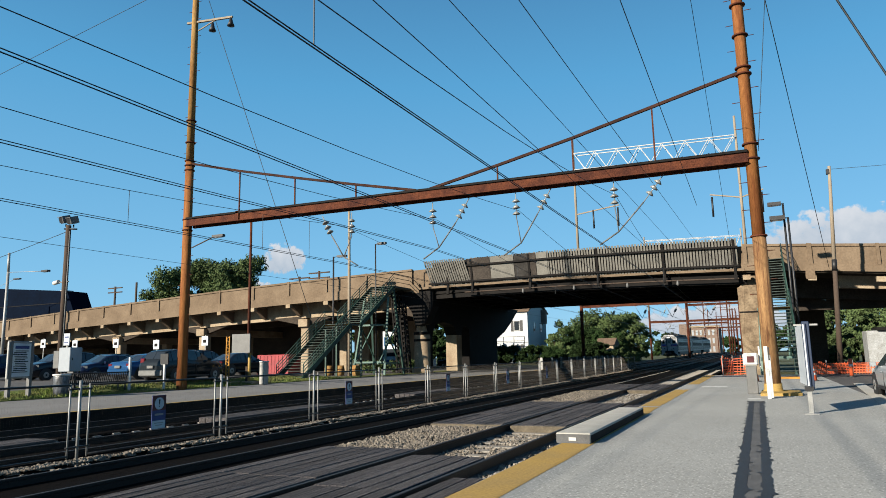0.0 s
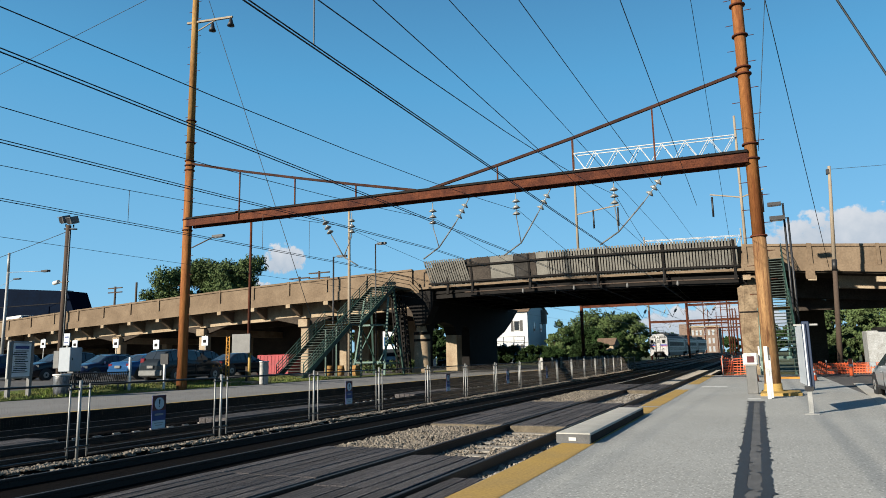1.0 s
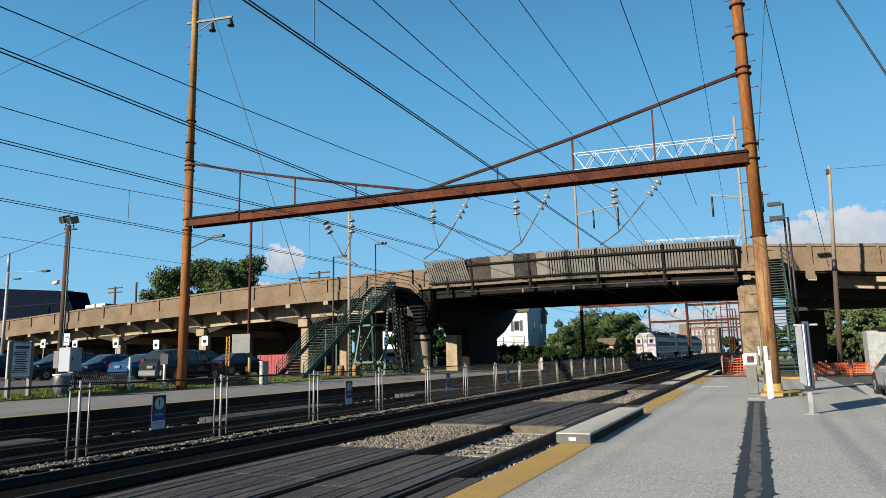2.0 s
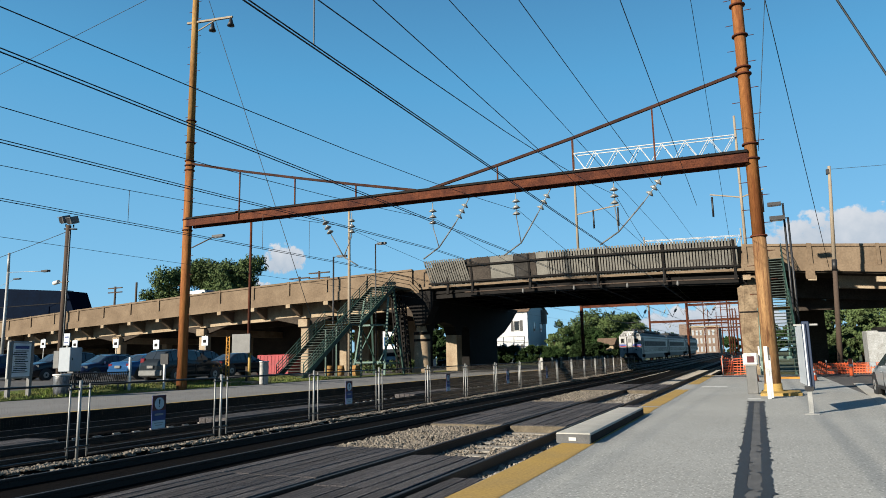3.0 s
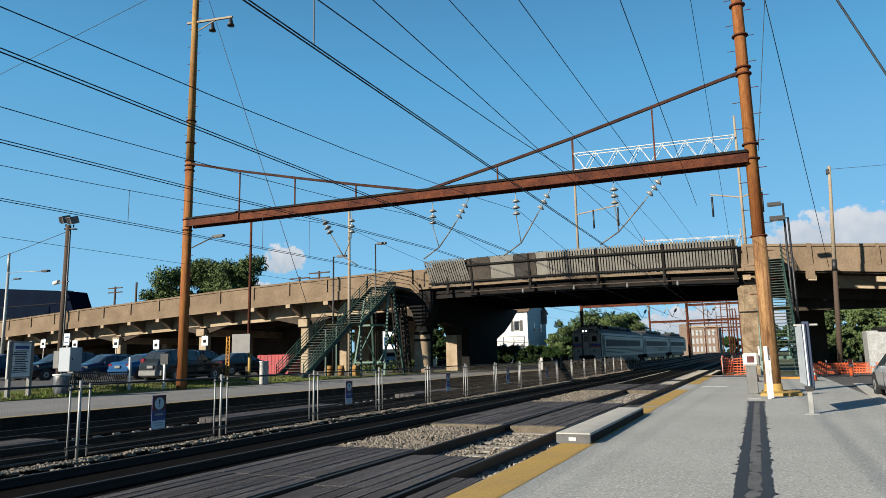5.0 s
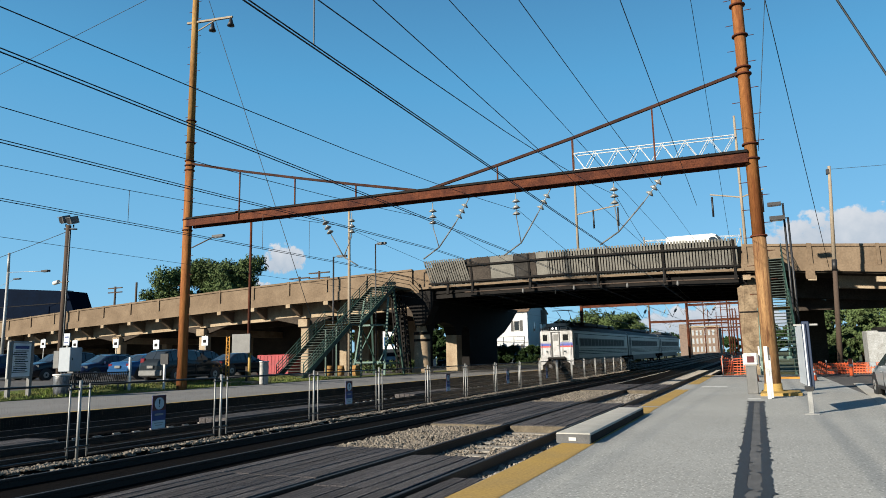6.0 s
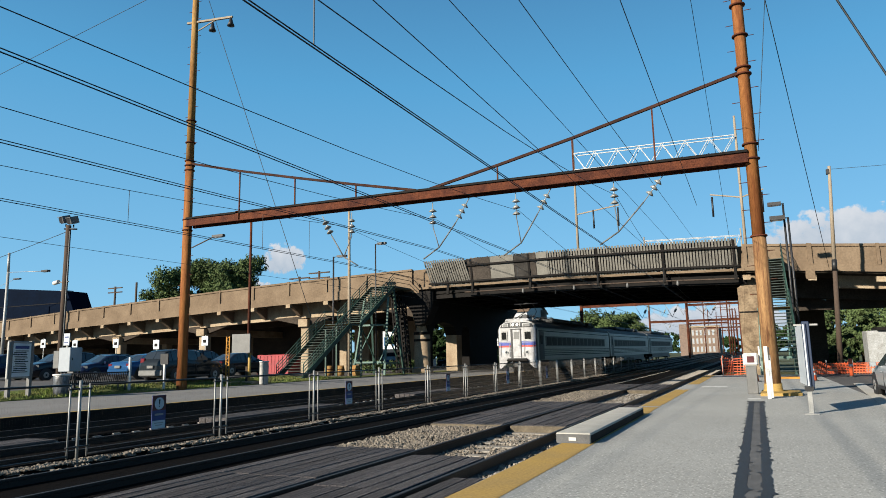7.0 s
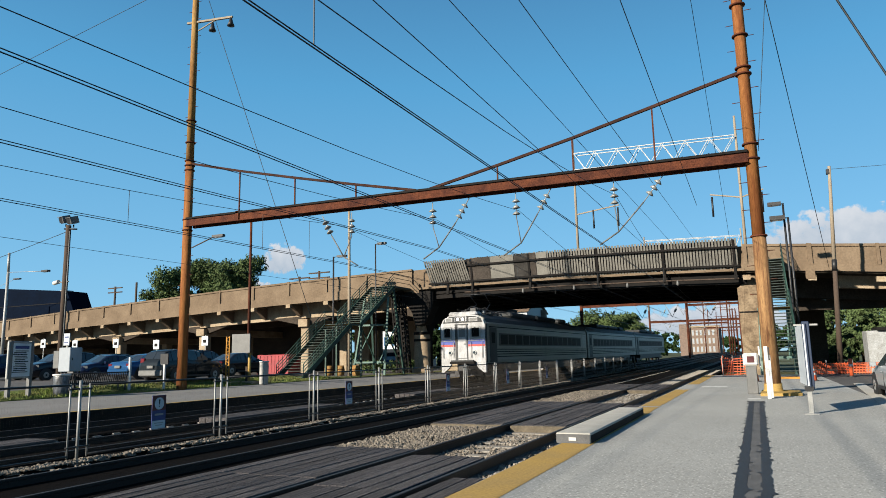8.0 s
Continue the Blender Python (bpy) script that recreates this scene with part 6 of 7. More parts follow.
# ---- trees ----
def leaves(n, blobs, size, seed):
    """Leaf clumps: many small tilted quads, thicker towards the outside of each lobe."""
    rng = np.random.default_rng(seed)
    bl = np.array(blobs, float)
    wts = bl[:, 3] ** 2
    pick = rng.choice(len(bl), n, p=wts / wts.sum())
    d = rng.normal(size=(n, 3))
    d /= np.linalg.norm(d, axis=1, keepdims=True)
    r = bl[pick, 3] * (0.55 + 0.5 * rng.uniform(size=n) ** 0.6) * (0.85 + 0.3 * np.sin(7 * d[:, 0] + 5 * d[:, 2] + pick))
    c = bl[pick, :3] + d * r[:, None] * np.array([1, 1, 0.8])
    u = rng.normal(size=(n, 3))
    u /= np.linalg.norm(u, axis=1, keepdims=True)
    v = np.cross(u, d + 0.4 * rng.normal(size=(n, 3)))
    v /= np.linalg.norm(v, axis=1, keepdims=True) + 1e-9
    s = size * rng.uniform(0.6, 1.3, (n, 1))
    q = np.stack([c - u * s, c + v * s * 0.55, c + u * s, c - v * s * 0.55], 1).reshape(-1, 3)
    me = bpy.data.meshes.new("crown")
    me.from_pydata(q.tolist(), [], np.arange(4 * n).reshape(-1, 4).tolist())
    return me


def tree(name, x, y, z, h, w, n, size, seed, label, m=M_LEAF, trunk=True, low=0.25, cat="tree"):
    th = thing(name, Matrix.Translation((x, y, z)), label, cat, "trees and shrubs")
    rng = random.Random(seed)
    blobs = []
    for i in range(46):
        a, rr = rng.uniform(0, 6.28), w * 0.5 * rng.uniform(0.1, 0.9)
        zz = h * rng.uniform(low + 0.06, 0.94)
        k = math.sqrt(max(0.05, 1 - (abs(zz / h - 0.45) / 0.56) ** 2))
        blobs.append((rr * math.cos(a) * k, rr * math.sin(a) * k, zz, min(w, h) * rng.uniform(0.06, 0.15)))
    me = leaves(n, blobs, size, seed)
    me.materials.append(m)
    o = new("crown", me)
    o.parent = th
    if trunk:
        part("trunk", rod(bmesh.new(), (0, 0, 0), (0, 0, h * 0.5), h * 0.03, h * 0.018, seg=8), M_BARK, th)
        for b in blobs[:12]:
            part("limb", rod(bmesh.new(), (0, 0, h * rng.uniform(0.25, 0.45)), b[:3], h * 0.012, h * 0.004, seg=6), M_BARK, th)
    return th


tree("leafy_tree", -87, 88, 0, 18.6, 21, 60000, 0.21, 11, "broad leafy green tree behind the viaduct")
tree("leafy_tree", -82.5, 89, 0, 18.9, 16, 55000, 0.21, 19, "broad leafy green tree behind the viaduct")
tree("leafy_tree", -78, 90, 0, 18.9, 15, 40000, 0.21, 12, "broad leafy green tree behind the viaduct")
tree("leafy_tree", -94, 90, 0, 15.0, 12, 26000, 0.21, 13, "broad leafy green tree behind the viaduct")
for i, (x, y, h, w, m) in enumerate(((-29.5, 118, 7.6, 7, M_LEAF), (-25.5, 128, 9.8, 9, M_LEAF), (-22.0, 124, 8.6, 8, M_LEAF), (-21.2, 121, 8.2, 7, M_LEAF), (-27.5, 108, 4.4, 6, M_LEAFD), (-23.5, 108, 3.4, 6, M_LEAFD),
                                 (-18.6, 103, 2.6, 3.5, M_LEAF), (-28.0, 124, 9.2, 8, M_LEAF), (-23.5, 119, 8.3, 8, M_LEAF), (-20.5, 126, 8.8, 7, M_LEAF), (-26.5, 114, 6.4, 7, M_LEAFD), (-22.0, 111, 5.4, 6, M_LEAFD))):
    tree("leafy_tree" if h > 5 else "shrub", x, y, -0.2, h, w * 1.2, 17000 if h > 5 else 9000, 0.15, 30 + i, "dense green tree beyond the viaduct" if h > 5 else "dark dense shrub beside the railway", m, h > 5, 0.0 if h < 5 else 0.05)
for i, (x, y, h, w) in enumerate(((9.0, 106, 11, 9), (14.5, 108, 12, 10), (20.5, 107, 12, 10), (12, 101, 7.0, 7), (7.4, 102, 6.2, 6), (17.5, 99, 7.0, 7), (27, 106, 12, 10), (9.2, 97, 4.0, 5), (36, 108, 12, 11), (14, 96, 4.2, 6))):
    tree("leafy_tree" if h > 5 else "shrub", x, y, -0.2, h, w * 1.2, 12000 if h > 5 else 6000, 0.2, 60 + i, "sunlit green tree seen under the viaduct" if h > 5 else "low green shrub under the viaduct edge", M_LEAF, h > 5, 0.0)
for i, (x, y, h, w) in enumerate(((-29.2, 106, 5.0, 3.2), (-27.6, 105, 3.6, 3.4))):
    tree("leafy_tree", x, y, -0.2, h, w, 14000, 0.15, 80 + i, "bushy green tree beside the white house", M_LEAF, True, 0.0)
for i, (x, y, w) in enumerate(((-30.5, 56, 2.2), (-31.8, 55.2, 1.8), (-29.0, 56.5, 1.8), (-33.5, 56, 2.4))):
    tree("shrub", x, y, 0.1, 1.25, w, 1200, 0.09, 90 + i, "small weedy flower bed shrub under the stairs", M_LEAF, False, 0.0)
for i, (x, y, h, w) in enumerate(((-43, 97, 8.5, 11), (-50, 98, 8.5, 11), (-58, 100, 8.0, 11), (-67, 99, 6.2, 10), (-76, 100, 6.5, 11), (-40, 92, 3.4, 6), (-20.6, 98.6, 2.9, 5), (-23.2, 98.8, 2.8, 4.5), (-37, 104, 2.9, 7), (-32.5, 104, 2.9, 7), (-28.5, 103, 2.6, 5))):
    tree("hedge_tree", x, y, 0.1, h, w, 20000, 0.28, 150 + i, "dense green hedge trees beyond the parking lot", M_LEAFD, False, 0.0)
for i, (x, y, h, w) in enumerate(((-40, 330, 12, 30), (-14, 380, 11, 30), (8, 360, 14, 26), (-70, 300, 14, 40), (30, 200, 13, 30), (-60, 160, 8, 20), (-130, 150, 9, 40), (-160, 140, 9, 50))):
    tree("distant_tree", x, y, -0.4, h, w, 5000, 0.6, 120 + i, "distant dark green belt of trees", M_LEAFD, False, 0.0)
# crossarm poles on the skyline
for x, zt, w in ((-119.7, 17.4, 2.0), (-113.7, 17.9, 0), (-69.3, 17.0, 2.2), (-73.5, 16.3, 2.2), (-92.0, 15.8, 1.2)):
    th = thing("skyline_pole", Matrix.Translation((x, 100, 0)), "distant dark utility pole with cross arms", "utility pole", "skyline poles")
    part("shaft", rod(bmesh.new(), (0, 0, 0), (0, 0, zt), 0.24, 0.2, seg=8), M_POLE, th)
    if w:
        for k in (0, 0.9):
            part("cross_arm", bar(bmesh.new(), (-w, 0, zt - 0.3 - k), (w, 0, zt - 0.3 - k), 0.2, 0.22), M_POLE, th)


# ---- clouds: soft far backdrop sheets ----
def cloud(x, z, w, h, seed, scale, label):
    m = bpy.data.materials.new("cloud_vapour")
    m.use_nodes = True
    n, l = m.node_tree.nodes, m.node_tree.links
    n.clear()
    co = n.new("ShaderNodeTexCoord")
    tex = n.new("ShaderNodeTexNoise")
    tex.noise_dimensions = "4D"
    tex.inputs["W"].default_value, tex.inputs["Scale"].default_value, tex.inputs["Detail"].default_value, tex.inputs["Roughness"].default_value = seed, scale, 8, 0.55
    mp = n.new("ShaderNodeMapping")
    mp.inputs["Scale"].default_value = (w / h, 1, 1)
    l.new(co.outputs["Object"], mp.inputs[0])
    l.new(mp.outputs[0], tex.inputs["Vector"])
    sep = n.new("ShaderNodeSeparateXYZ")
    l.new(co.outputs["Object"], sep.inputs[0])
    def op(kind, a, b):
        k = n.new("ShaderNodeMath")
        k.operation = kind
        for i, v in enumerate((a, b)):
            if isinstance(v, (int, float)):
                k.inputs[i].default_value = v
            else:
                l.new(v, k.inputs[i])
        return k.outputs[0]
    x2 = op("POWER", op("ABSOLUTE", sep.outputs["X"], 0), 2.4)
    zup = op("MULTIPLY", op("POWER", op("MAXIMUM", sep.outputs["Z"], 0), 1.6), 1.0)
    zdn = op("MULTIPLY", op("POWER", op("MAXIMUM", op("MULTIPLY", sep.outputs["Z"], -1), 0), 2), 2.2)
    body = op("SUBTRACT", 1.0, op("ADD", x2, op("ADD", zup, zdn)))
    dens = op("ADD", op("MULTIPLY", body, 0.62), op("MULTIPLY", op("SUBTRACT", tex.outputs[0], 0.5), 1.9))
    mr = n.new("ShaderNodeMapRange")
    mr.interpolation_type = "SMOOTHSTEP"
    mr.inputs[1].default_value, mr.inputs[2].default_value = 0.08, 0.30
    l.new(dens, mr.inputs[0])
    shade = n.new("ShaderNodeMapRange")
    shade.inputs[1].default_value, shade.inputs[2].default_value = -0.5, 0.7
    l.new(op("ADD", op("MULTIPLY", sep.outputs["Z"], 0.5), op("MULTIPLY", op("SUBTRACT", tex.outputs[0], 0.45), 1.6)), shade.inputs[0])
    col = n.new("ShaderNodeMix")
    col.data_type = "RGBA"
    col.inputs[6].default_value, col.inputs[7].default_value = (0.52, 0.64, 0.78, 1), (0.88, 0.93, 1.0, 1)
    l.new(shade.outputs[0], col.inputs[0])
    em, tr, mix, out = n.new("ShaderNodeEmission"), n.new("ShaderNodeBsdfTransparent"), n.new("ShaderNodeMixShader"), n.new("ShaderNodeOutputMaterial")
    em.inputs[1].default_value = 0.34
    l.new(col.outputs[2], em.inputs[0])
    l.new(mr.outputs[0], mix.inputs[0])
    l.new(tr.outputs[0], mix.inputs[1])
    l.new(em.outputs[0], mix.inputs[2])
    l.new(mix.outputs[0], out.inputs[0])
    bm = bmesh.new()
    bm.faces.new([bm.verts.new(c) for c in ((-1, 0, -1), (1, 0, -1), (1, 0, 1), (-1, 0, 1))])
    o = solo("cloud_backdrop", bm, m, label, "cloud", kind="structure")
    o.matrix_world = Matrix.LocRotScale((x, 1500, z), None, (w, 1, h))
    return o


cloud(-1158, 268, 80, 56, 3.1, 1.5, "small soft white cumulus cloud above the trees")
cloud(-1265, 210, 75, 14, 7.4, 1.4, "faint low streak of white cloud")
cloud(190, 217, 175, 60, 5.2, 1.7, "bank of white cumulus cloud low in the sky")
cloud(-70, 60, 190, 45, 9.3, 1.3, "pale cloud haze low over the distant tracks")
# ---- commuter train ----
CAR_L, CAR_G = 25.9, 0.55


def rail_car(front, index):
    th = thing("train_car", Matrix.Translation((-16.3, 150, RAIL_Z)), "stainless commuter train car with " + ("white cab and striped front" if front else "ribbed sides and dark window band"), "train car", "train cars")
    L = CAR_L
    half = [(1.5, 1.15), (1.5, 2.1), (1.5, 3.1), (1.47, 3.55), (1.3, 3.85), (0.9, 4.08), (0.4, 4.17)]
    prof = half + [(-x, z) for x, z in half[::-1]]
    bm = bmesh.new()
    prism(bm, prof, 0.12 if front else 0.0, L)
    part("body", bm, M_STEEL, th)
    rp = [(1.44, 3.6), (1.32, 3.87), (0.92, 4.11), (0.4, 4.2)]
    bm = bmesh.new()
    prism(bm, rp + [(-x, z) for x, z in rp[::-1]], 0.3, L - 0.1)
    part("roof", bm, M_ROOF, th)
    for s in (-1, 1):
        for z in (1.35, 1.5, 1.65, 1.8, 1.95, 3.2, 3.32):
            part("side_rib", B(s * 1.5 - 0.012, 0.6, z, s * 1.5 + 0.012, L - 0.3, z + 0.05), M_GALV if z in (1.35, 3.2) else M_STEELDK, th)
        part("window_band", B(s * 1.505 - 0.008, 2.3, 2.2, s * 1.505 + 0.008, L - 2.2, 2.98), M_BLACK, th)
        for i in range(14):
            y = 2.6 + i * 1.5
            part("window_pane", B(s * 1.51 - 0.012, y, 2.28, s * 1.51 + 0.012, y + 1.25, 2.9), M_TGLASS, th)
        for y in (0.75, 12.3, L - 1.75):
            part("side_door", B(s * 1.495 - 0.012, y, 1.2, s * 1.495 + 0.012, y + 1.0, 3.25), M_STEEL, th)
        part("skirt", B(s * 1.3 - 0.06, 3.5, 0.75, s * 1.3 + 0.06, L - 3.5, 1.15), M_BLACK, th)
    part("underframe", B(-1.25, 3.6, 0.55, 1.25, L - 3.6, 1.14), M_BLACK, th)
    for yb in (3.0, L - 3.0):
        tk = part("truck_frame", B(-1.2, yb - 1.6, 0.38, 1.2, yb + 1.6, 0.7), M_BLACK, th)
        for dy in (-1.25, 1.25):
            for s in (-0.755, 0.755):
                part("wheel", rod(bmesh.new(), (s - 0.07, yb + dy, 0.46), (s + 0.07, yb + dy, 0.46), 0.46, seg=18), M_RAIL, tk)
    for y, ln in ((6.2, 5.6), (12.1, 5.2), (18.4, 2.2)):
        part("roof_unit", B(-1.05, y, 4.12, 1.05, y + ln, 4.5, bevel=0.12), M_ROOF, th)
    if index == 0:
        # pantograph folded up behind the cab
        bm = bmesh.new()
        for s in (-0.6, 0.6):
            rod(bm, (s, 2.2, 4.3), (s * 0.8, 3.6, 4.95), 0.03, seg=6)
            rod(bm, (s * 0.8, 3.6, 4.95), (s * 0.9, 2.5, 5.5), 0.025, seg=6)
            rod(bm, (s, 1.6, 4.3), (s, 4.4, 4.3), 0.04, seg=6)
        for y in (1.6, 3.0, 4.4):
            rod(bm, (-0.9, y, 4.3), (0.9, y, 4.3), 0.04, seg=6)
        rod(bm, (-0.95, 2.5, 5.52), (0.95, 2.5, 5.52), 0.035, seg=6)
        part("pantograph", bm, M_BLACK, th)
        bm = bmesh.new()
        for x, y in ((-0.8, 1.5), (0.8, 1.5), (-0.8, 4.5), (0.8, 4.5), (0.5, 5.4), (-0.5, 5.4)):
            lathe(bm, [(0.08, 4.1), (0.12, 4.18), (0.07, 4.22), (0.12, 4.28), (0.06, 4.36)], x, y, 8)
        part("roof_insulators", bm, M_INSUL, th)
        # insulated bus bars, cable runs and switch gear on the roof
        rng = random.Random(5)
        for i in range(16):
            y, x = 0.9 + i * 0.62, rng.uniform(-0.95, 0.8)
            w, d, h = rng.uniform(0.15, 0.5), rng.uniform(0.2, 0.6), rng.uniform(0.12, 0.42)
            part("roof_gear", B(x, y, 4.1, x + w, y + d, 4.16 + h, bevel=0.03), (M_BLACK, M_ROOF, M_GALV)[i % 3 if i % 2 else 0], th)
        for i in range(12):
            y = 0.8 + i * 0.85
            bm = bmesh.new()
            tube(bm, [Vector((rng.uniform(-1.1, -0.5), y, 4.12)), Vector((rng.uniform(-0.5, 0), y + 0.2, 4.45 + rng.uniform(0, 0.3))), Vector((rng.uniform(0, 0.5), y + 0.4, 4.42 + rng.uniform(0, 0.3))), Vector((rng.uniform(0.6, 1.1), y + 0.5, 4.12))], 0.03)
            part("roof_cable", bm, M_BLACK, th)
        for x in (-0.75, -0.2, 0.6):
            part("bus_bar", rod(bmesh.new(), (x, 1.0, 4.48), (x, 10.5, 4.42), 0.025, seg=6), M_BLACK, th)
    for y in (21.4, 23.2):
        part("roof_vent", B(-0.45, y, 4.15, 0.45, y + 0.9, 4.36, bevel=0.06), M_ROOF, th)
    part("gutter", B(1.47, 0.3, 3.5, 1.53, L - 0.2, 3.56), M_GALV, th)
    part("gutter", B(-1.53, 0.3, 3.5, -1.47, L - 0.2, 3.56), M_GALV, th)
    for s in (-1, 1):
        part("door_recess", B(s * 1.505 - 0.008, 0.62, 1.2, s * 1.505 + 0.008, 1.85, 3.3), M_BLACK, th)
        part("window_sash", B(s * 1.515 - 0.01, 0.95, 2.35, s * 1.515 + 0.01, 1.5, 3.0), M_TGLASS, th)
    # end face
    fm = M_TRAINW if front else M_ROOF
    bm = bmesh.new()
    h2 = [(1.46, 1.2), (1.46, 3.45), (1.32, 3.78), (0.95, 4.02), (0.4, 4.12)]
    pr = h2 + [(-x, z) for x, z in h2[::-1]]
    if front:
        prism(bm, pr, 0.0, 0.13)
        part("cab_front", bm, fm, th, "white painted cab front")
        part("roof_box", B(-0.95, 0.02, 4.0, 0.95, 0.9, 4.28, bevel=0.1), M_TRAINW, th)
        part("roof_visor", prism(bmesh.new(), [(-1.3, 3.62), (1.3, 3.62), (1.18, 3.86), (0.8, 4.0), (-0.8, 4.0), (-1.18, 3.86)], -0.03, 0.0), M_ROOF, th, "dark panel behind the lamps")
        dest = part("headlight_box", B(-0.52, -0.09, 3.66, 0.32, 0.0, 3.98, bevel=0.06), M_TRAINW, th)
        part("lamp_panel", B(-0.42, -0.1, 3.71, 0.22, -0.085, 3.93, bevel=0.005), M_BLACK, dest)
        for x in (-0.26, 0.06):
            part("headlight", rod(bmesh.new(), (x, -0.12, 3.82), (x, -0.095, 3.82), 0.09, seg=14), M_HEADLAMP, dest, "round lit headlight")
        for x0, x1 in ((-1.12, -0.66), (0.46, 1.0)):
            nb = part("number_box", B(x0 - 0.03, -0.07, 3.66, x1 + 0.03, -0.02, 3.93, bevel=0.03), M_TRAINW, th)
            part("marker_glass", B(x0 + 0.04, -0.08, 3.71, x1 - 0.04, -0.065, 3.88), M_ARM, nb, "brown marker panel with unreadable mark")
        for x0, x1 in ((-1.24, -0.78), (0.57, 1.12)):
            fr = part("cab_window", B(x0 - 0.05, -0.05, 2.66, x1 + 0.05, -0.002, 3.36, bevel=0.03), M_GALV, th)
            part("window_pane", B(x0 + 0.03, -0.06, 2.74, x1 - 0.03, -0.04, 3.28, bevel=0.02), M_TGLASS, fr)
            part("wiper", rod(bmesh.new(), ((x0 + x1) / 2, -0.08, 3.34), (x0 + 0.12, -0.08, 2.9), 0.012, seg=5), M_BLACK, fr)
        door = part("end_door", B(-0.33, -0.05, 1.45, 0.27, 0.0, 3.46, bevel=0.03), M_TRAINW, th)
        # The glass's reflection is painted as an opaque grey.
        part("door_window", B(-0.24, -0.06, 2.75, 0.18, -0.045, 3.3, bevel=0.02), M_ARM, door, "door window with its reflection painted as flat grey")
        part("door_panel", B(-0.24, -0.058, 1.65, 0.18, -0.045, 2.55, bevel=0.02), M_TRAINW, door)
        part("door_handle", B(0.1, -0.085, 2.3, 0.2, -0.05, 2.34), M_BLACK, door)
        part("door_lintel", B(-0.5, -0.06, 3.47, 0.34, 0.0, 3.53), M_BLACK, th)
        part("threshold", B(-0.75, -0.16, 1.26, 0.7, 0.0, 1.36), M_ROOF, th)
        for x in (-1.3, -0.6, 0.55, 1.28):
            part("grab_rail", rod(bmesh.new(), (x, -0.07, 1.5), (x, -0.07, 2.45), 0.018, seg=6), M_GALV, th)
        for s in (-1, 1):
            part("corner_post", B(s * 1.47 - 0.03, 0.0, 1.2, s * 1.47 + 0.035, 0.2, 3.5), M_ROOF, th)
        part("door_jamb", B(-0.5, -0.035, 1.3, -0.34, 0.0, 3.46), M_BLACK, th)
        part("door_jamb", B(0.28, -0.03, 1.3, 0.32, 0.0, 3.46), M_BLACK, th)
        for x0, x1 in ((-1.44, -0.52), (0.34, 1.44)):
            part("blue_stripe", B(x0, -0.008, 2.3, x1, 0.0, 2.5), M_BLUE, th)
            part("thin_stripe", B(x0, -0.008, 2.54, x1, 0.0, 2.58), M_BLUE, th)
            part("red_stripe", B(x0, -0.008, 2.17, x1, 0.0, 2.295), M_RED, th)
        for x in (-0.85, 0.75):
            lamp = part("tail_lamp", rod(bmesh.new(), (x, -0.06, 1.8), (x, 0, 1.8), 0.13, seg=16), M_GALV, th)
            part("lens", rod(bmesh.new(), (x, -0.07, 1.8), (x, -0.055, 1.8), 0.085, seg=16), M_GLASS, lamp)
        part("anticlimber", B(-0.8, -0.22, 1.14, 0.8, 0.1, 1.28), M_STEELDK, th)
        part("coupler", B(-0.2, -0.35, 0.7, 0.2, 0.4, 1.05, bevel=0.04), M_BLACK, th)
        for s in (-1, 1):
            bm = bmesh.new()
            pts = [(s * 1.46, 1.22), (s * 0.75, 1.22), (s * 0.95, 0.9), (s * 1.3, 0.62), (s * 1.46, 0.62)]
            prism(bm, pts, 0.0, 0.2)
            part("corner_step", bm, M_TRAINW, th)
        bm = bmesh.new()
        for x in (-0.35, 0.05, 0.35):
            rod(bm, (x, -0.05, 1.1), (x + 0.1, -0.1, 0.5), 0.03, seg=6)
        part("brake_hoses", bm, M_BLACK, th)
    else:
        part("end_diaphragm", B(-0.6, -0.25, 1.1, 0.6, 0.0, 3.4), M_BLACK, th)
    return th


cars = [rail_car(i == 0, i) for i in range(3)]


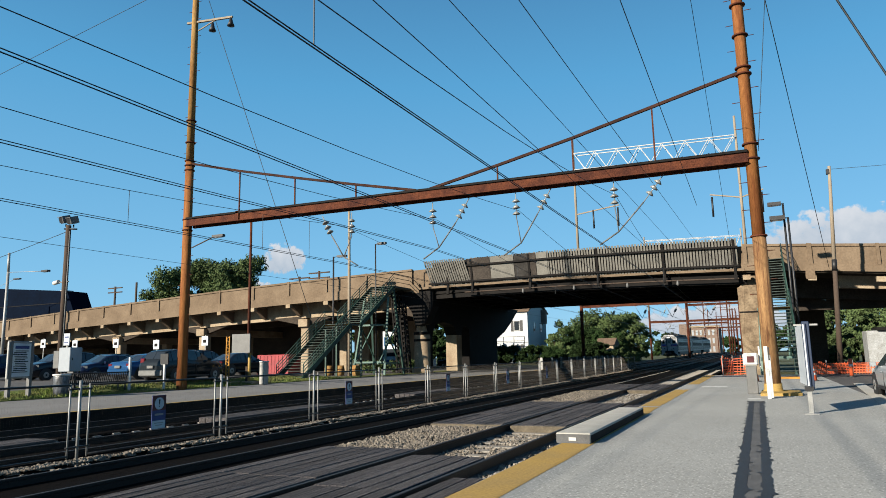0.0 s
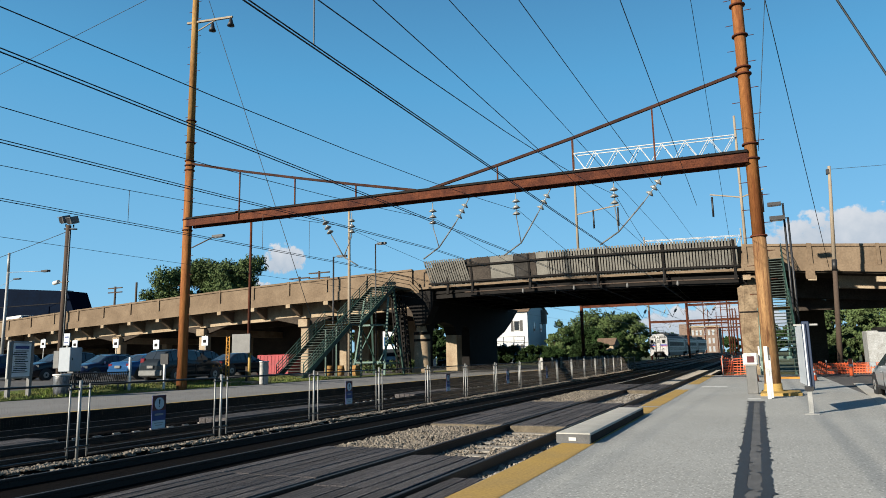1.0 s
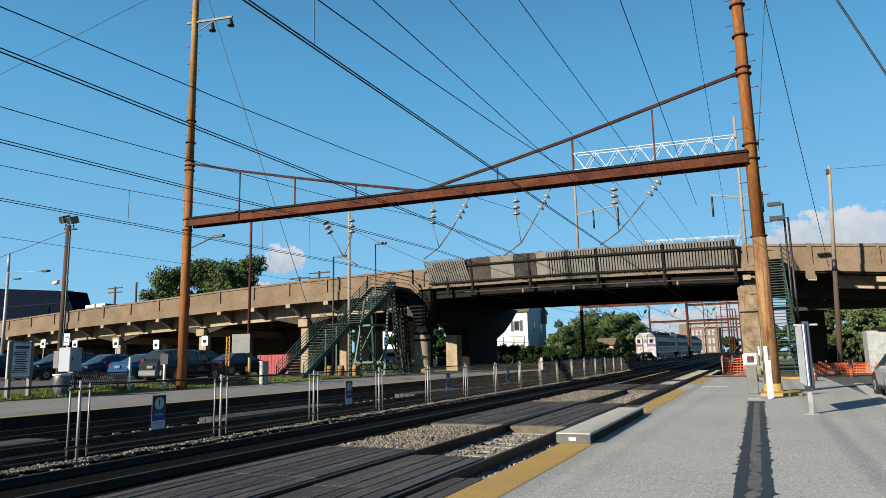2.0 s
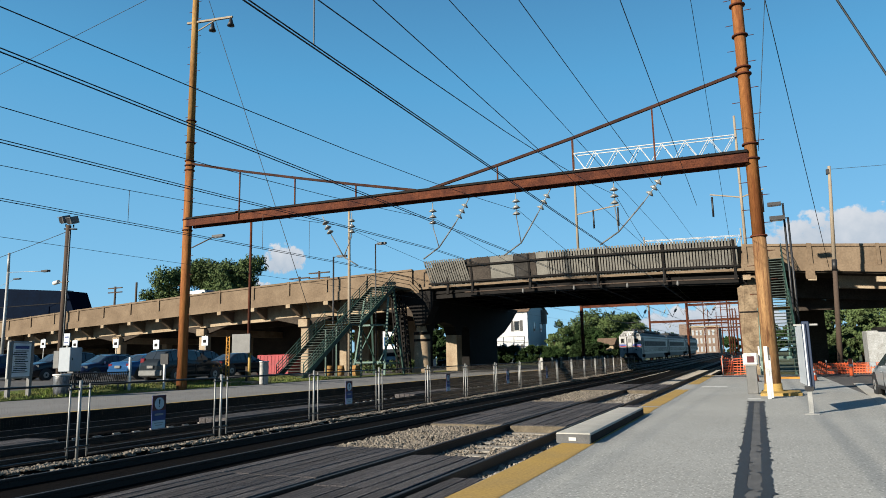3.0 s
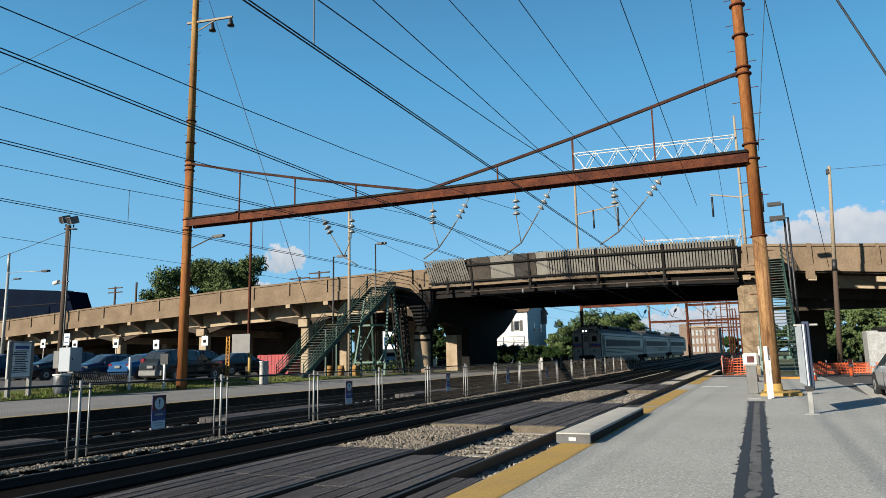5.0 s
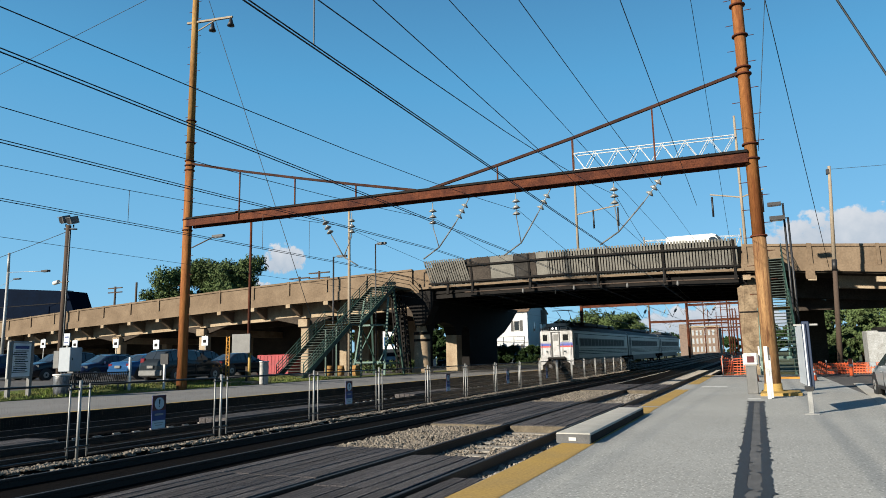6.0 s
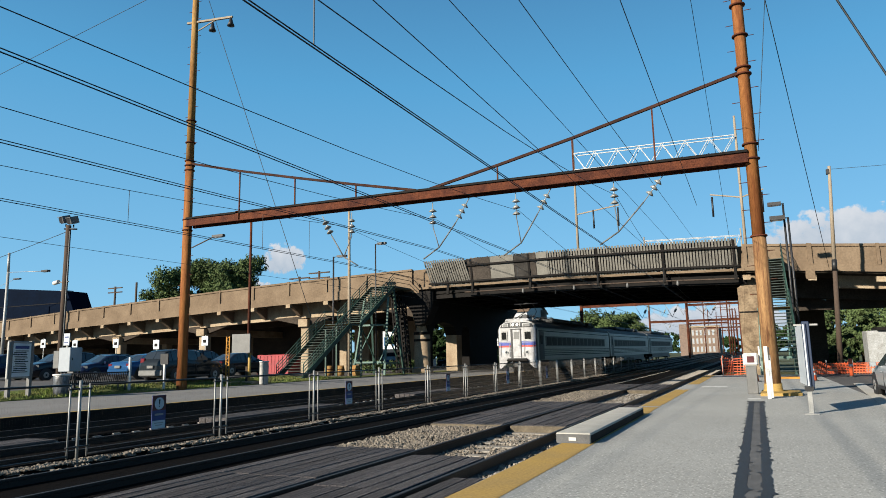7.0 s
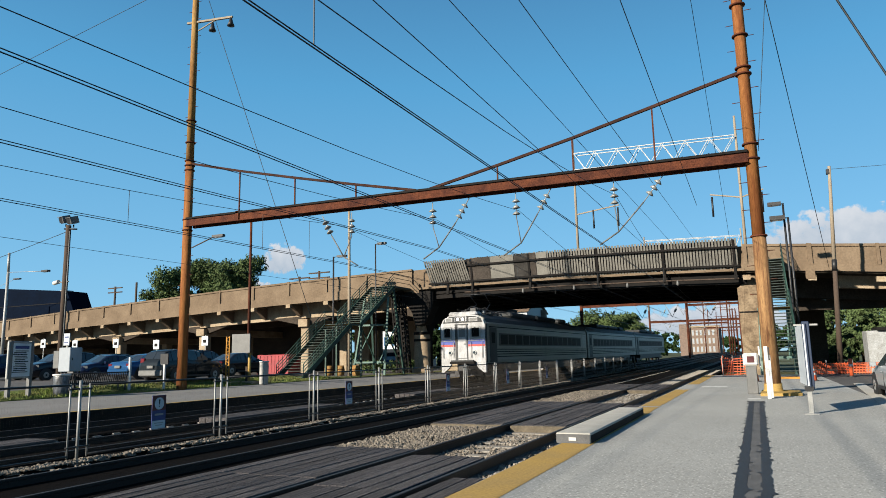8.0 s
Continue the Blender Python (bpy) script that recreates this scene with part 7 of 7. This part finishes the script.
# ---- white box truck on the viaduct ----
def box_truck():
    th = thing("box_truck", None, "plain white box van driving across the viaduct", "truck")
    prof = [(-5.1, 0.5), (-5.1, 2.35), (-5.0, 2.45), (-1.75, 2.45), (-1.5, 2.4), (-0.95, 1.8), (-0.85, 1.55), (-0.15, 1.3), (0, 1.05), (0, 0.45)]
    bm = bmesh.new()
    prism(bm, prof, -1.0, 1.0)
    part("body", bm, M_WHITE, th)
    bm = bmesh.new()
    prism(bm, [(-1.52, 2.3), (-1.42, 2.32), (-0.95, 1.82), (-0.88, 1.58), (-1.02, 1.58)], -1.005, -0.985)
    prism(bm, [(-1.8, 2.2), (-1.58, 2.2), (-1.12, 1.85), (-1.1, 1.62), (-1.95, 1.62), (-1.95, 2.1)], -1.01, -0.99)
    part("side_window", bm, M_GLASS, th)
    bm = bmesh.new()
    prism(bm, [(-4.4, 1.85), (-3.6, 1.92), (-3.6, 2.15), (-4.4, 2.15)], -1.01, -0.99)
    part("vent_panel", bm, M_GALV, th, "grey side panel")
    bm = bmesh.new()
    prism(bm, [(-1.46, 2.34), (-0.95, 1.8), (-0.88, 1.58), (-0.86, 1.6), (-0.92, 1.83), (-1.44, 2.38)], -0.9, 0.9)
    part("windscreen", bm, M_GLASS, th)
    for x in (-4.1, -0.95):
        for y in (-0.92, 0.92):
            part("wheel", rod(bmesh.new(), (x, y - 0.12, 0.38), (x, y + 0.12, 0.38), 0.38, seg=16), M_BLACK, th)
    return th


truck = box_truck()
TRUCK_Y = 3.6


def motions():
    ys = [(0.0, 135.7), (0.5, 128.9), (1.0, 122.0), (1.5, 115.2), (2.3, 104.7), (3.0, 95.7), (3.5, 89.2), (4.0, 82.8), (4.5, 76.7), (5.2, 68.6), (5.8, 61.8), (6.0, 59.6), (6.5, 54.2), (7.0, 48.9), (7.5, 43.7), (8.0, 38.6)]
    for i, c in enumerate(cars):
        rows = []
        for t, y in ys:
            y0 = y + i * (CAR_L + CAR_G)
            y1 = y0 + CAR_L
            rows.append((t, pose(-16.3 + bend(y0), y0, RAIL_Z + rise(y0), math.degrees(math.atan2(rise(y1) - rise(y0), CAR_L)), 0, -math.degrees(math.atan2(bend(y1) - bend(y0), CAR_L)))))
        walk(c, rows)
    xs = [(0.0, -103.5), (0.8, -89.5), (1.5, -77.8), (2.3, -64.8), (3.0, -53.2), (3.5, -44.4), (4.0, -35.4), (4.5, -26.8), (5.2, -14.6), (5.8, -4.3), (6.0, -0.7), (6.5, 8.2), (7.2, 20.5), (8.0, 34.0)]
    walk(truck, [(t, pose(x, vy(x) + TRUCK_Y, road_z(x) + 0.01, 0, -math.degrees(math.atan2(road_z(x) - road_z(x - 5), 5)), -2.9)) for t, x in xs])


motions()
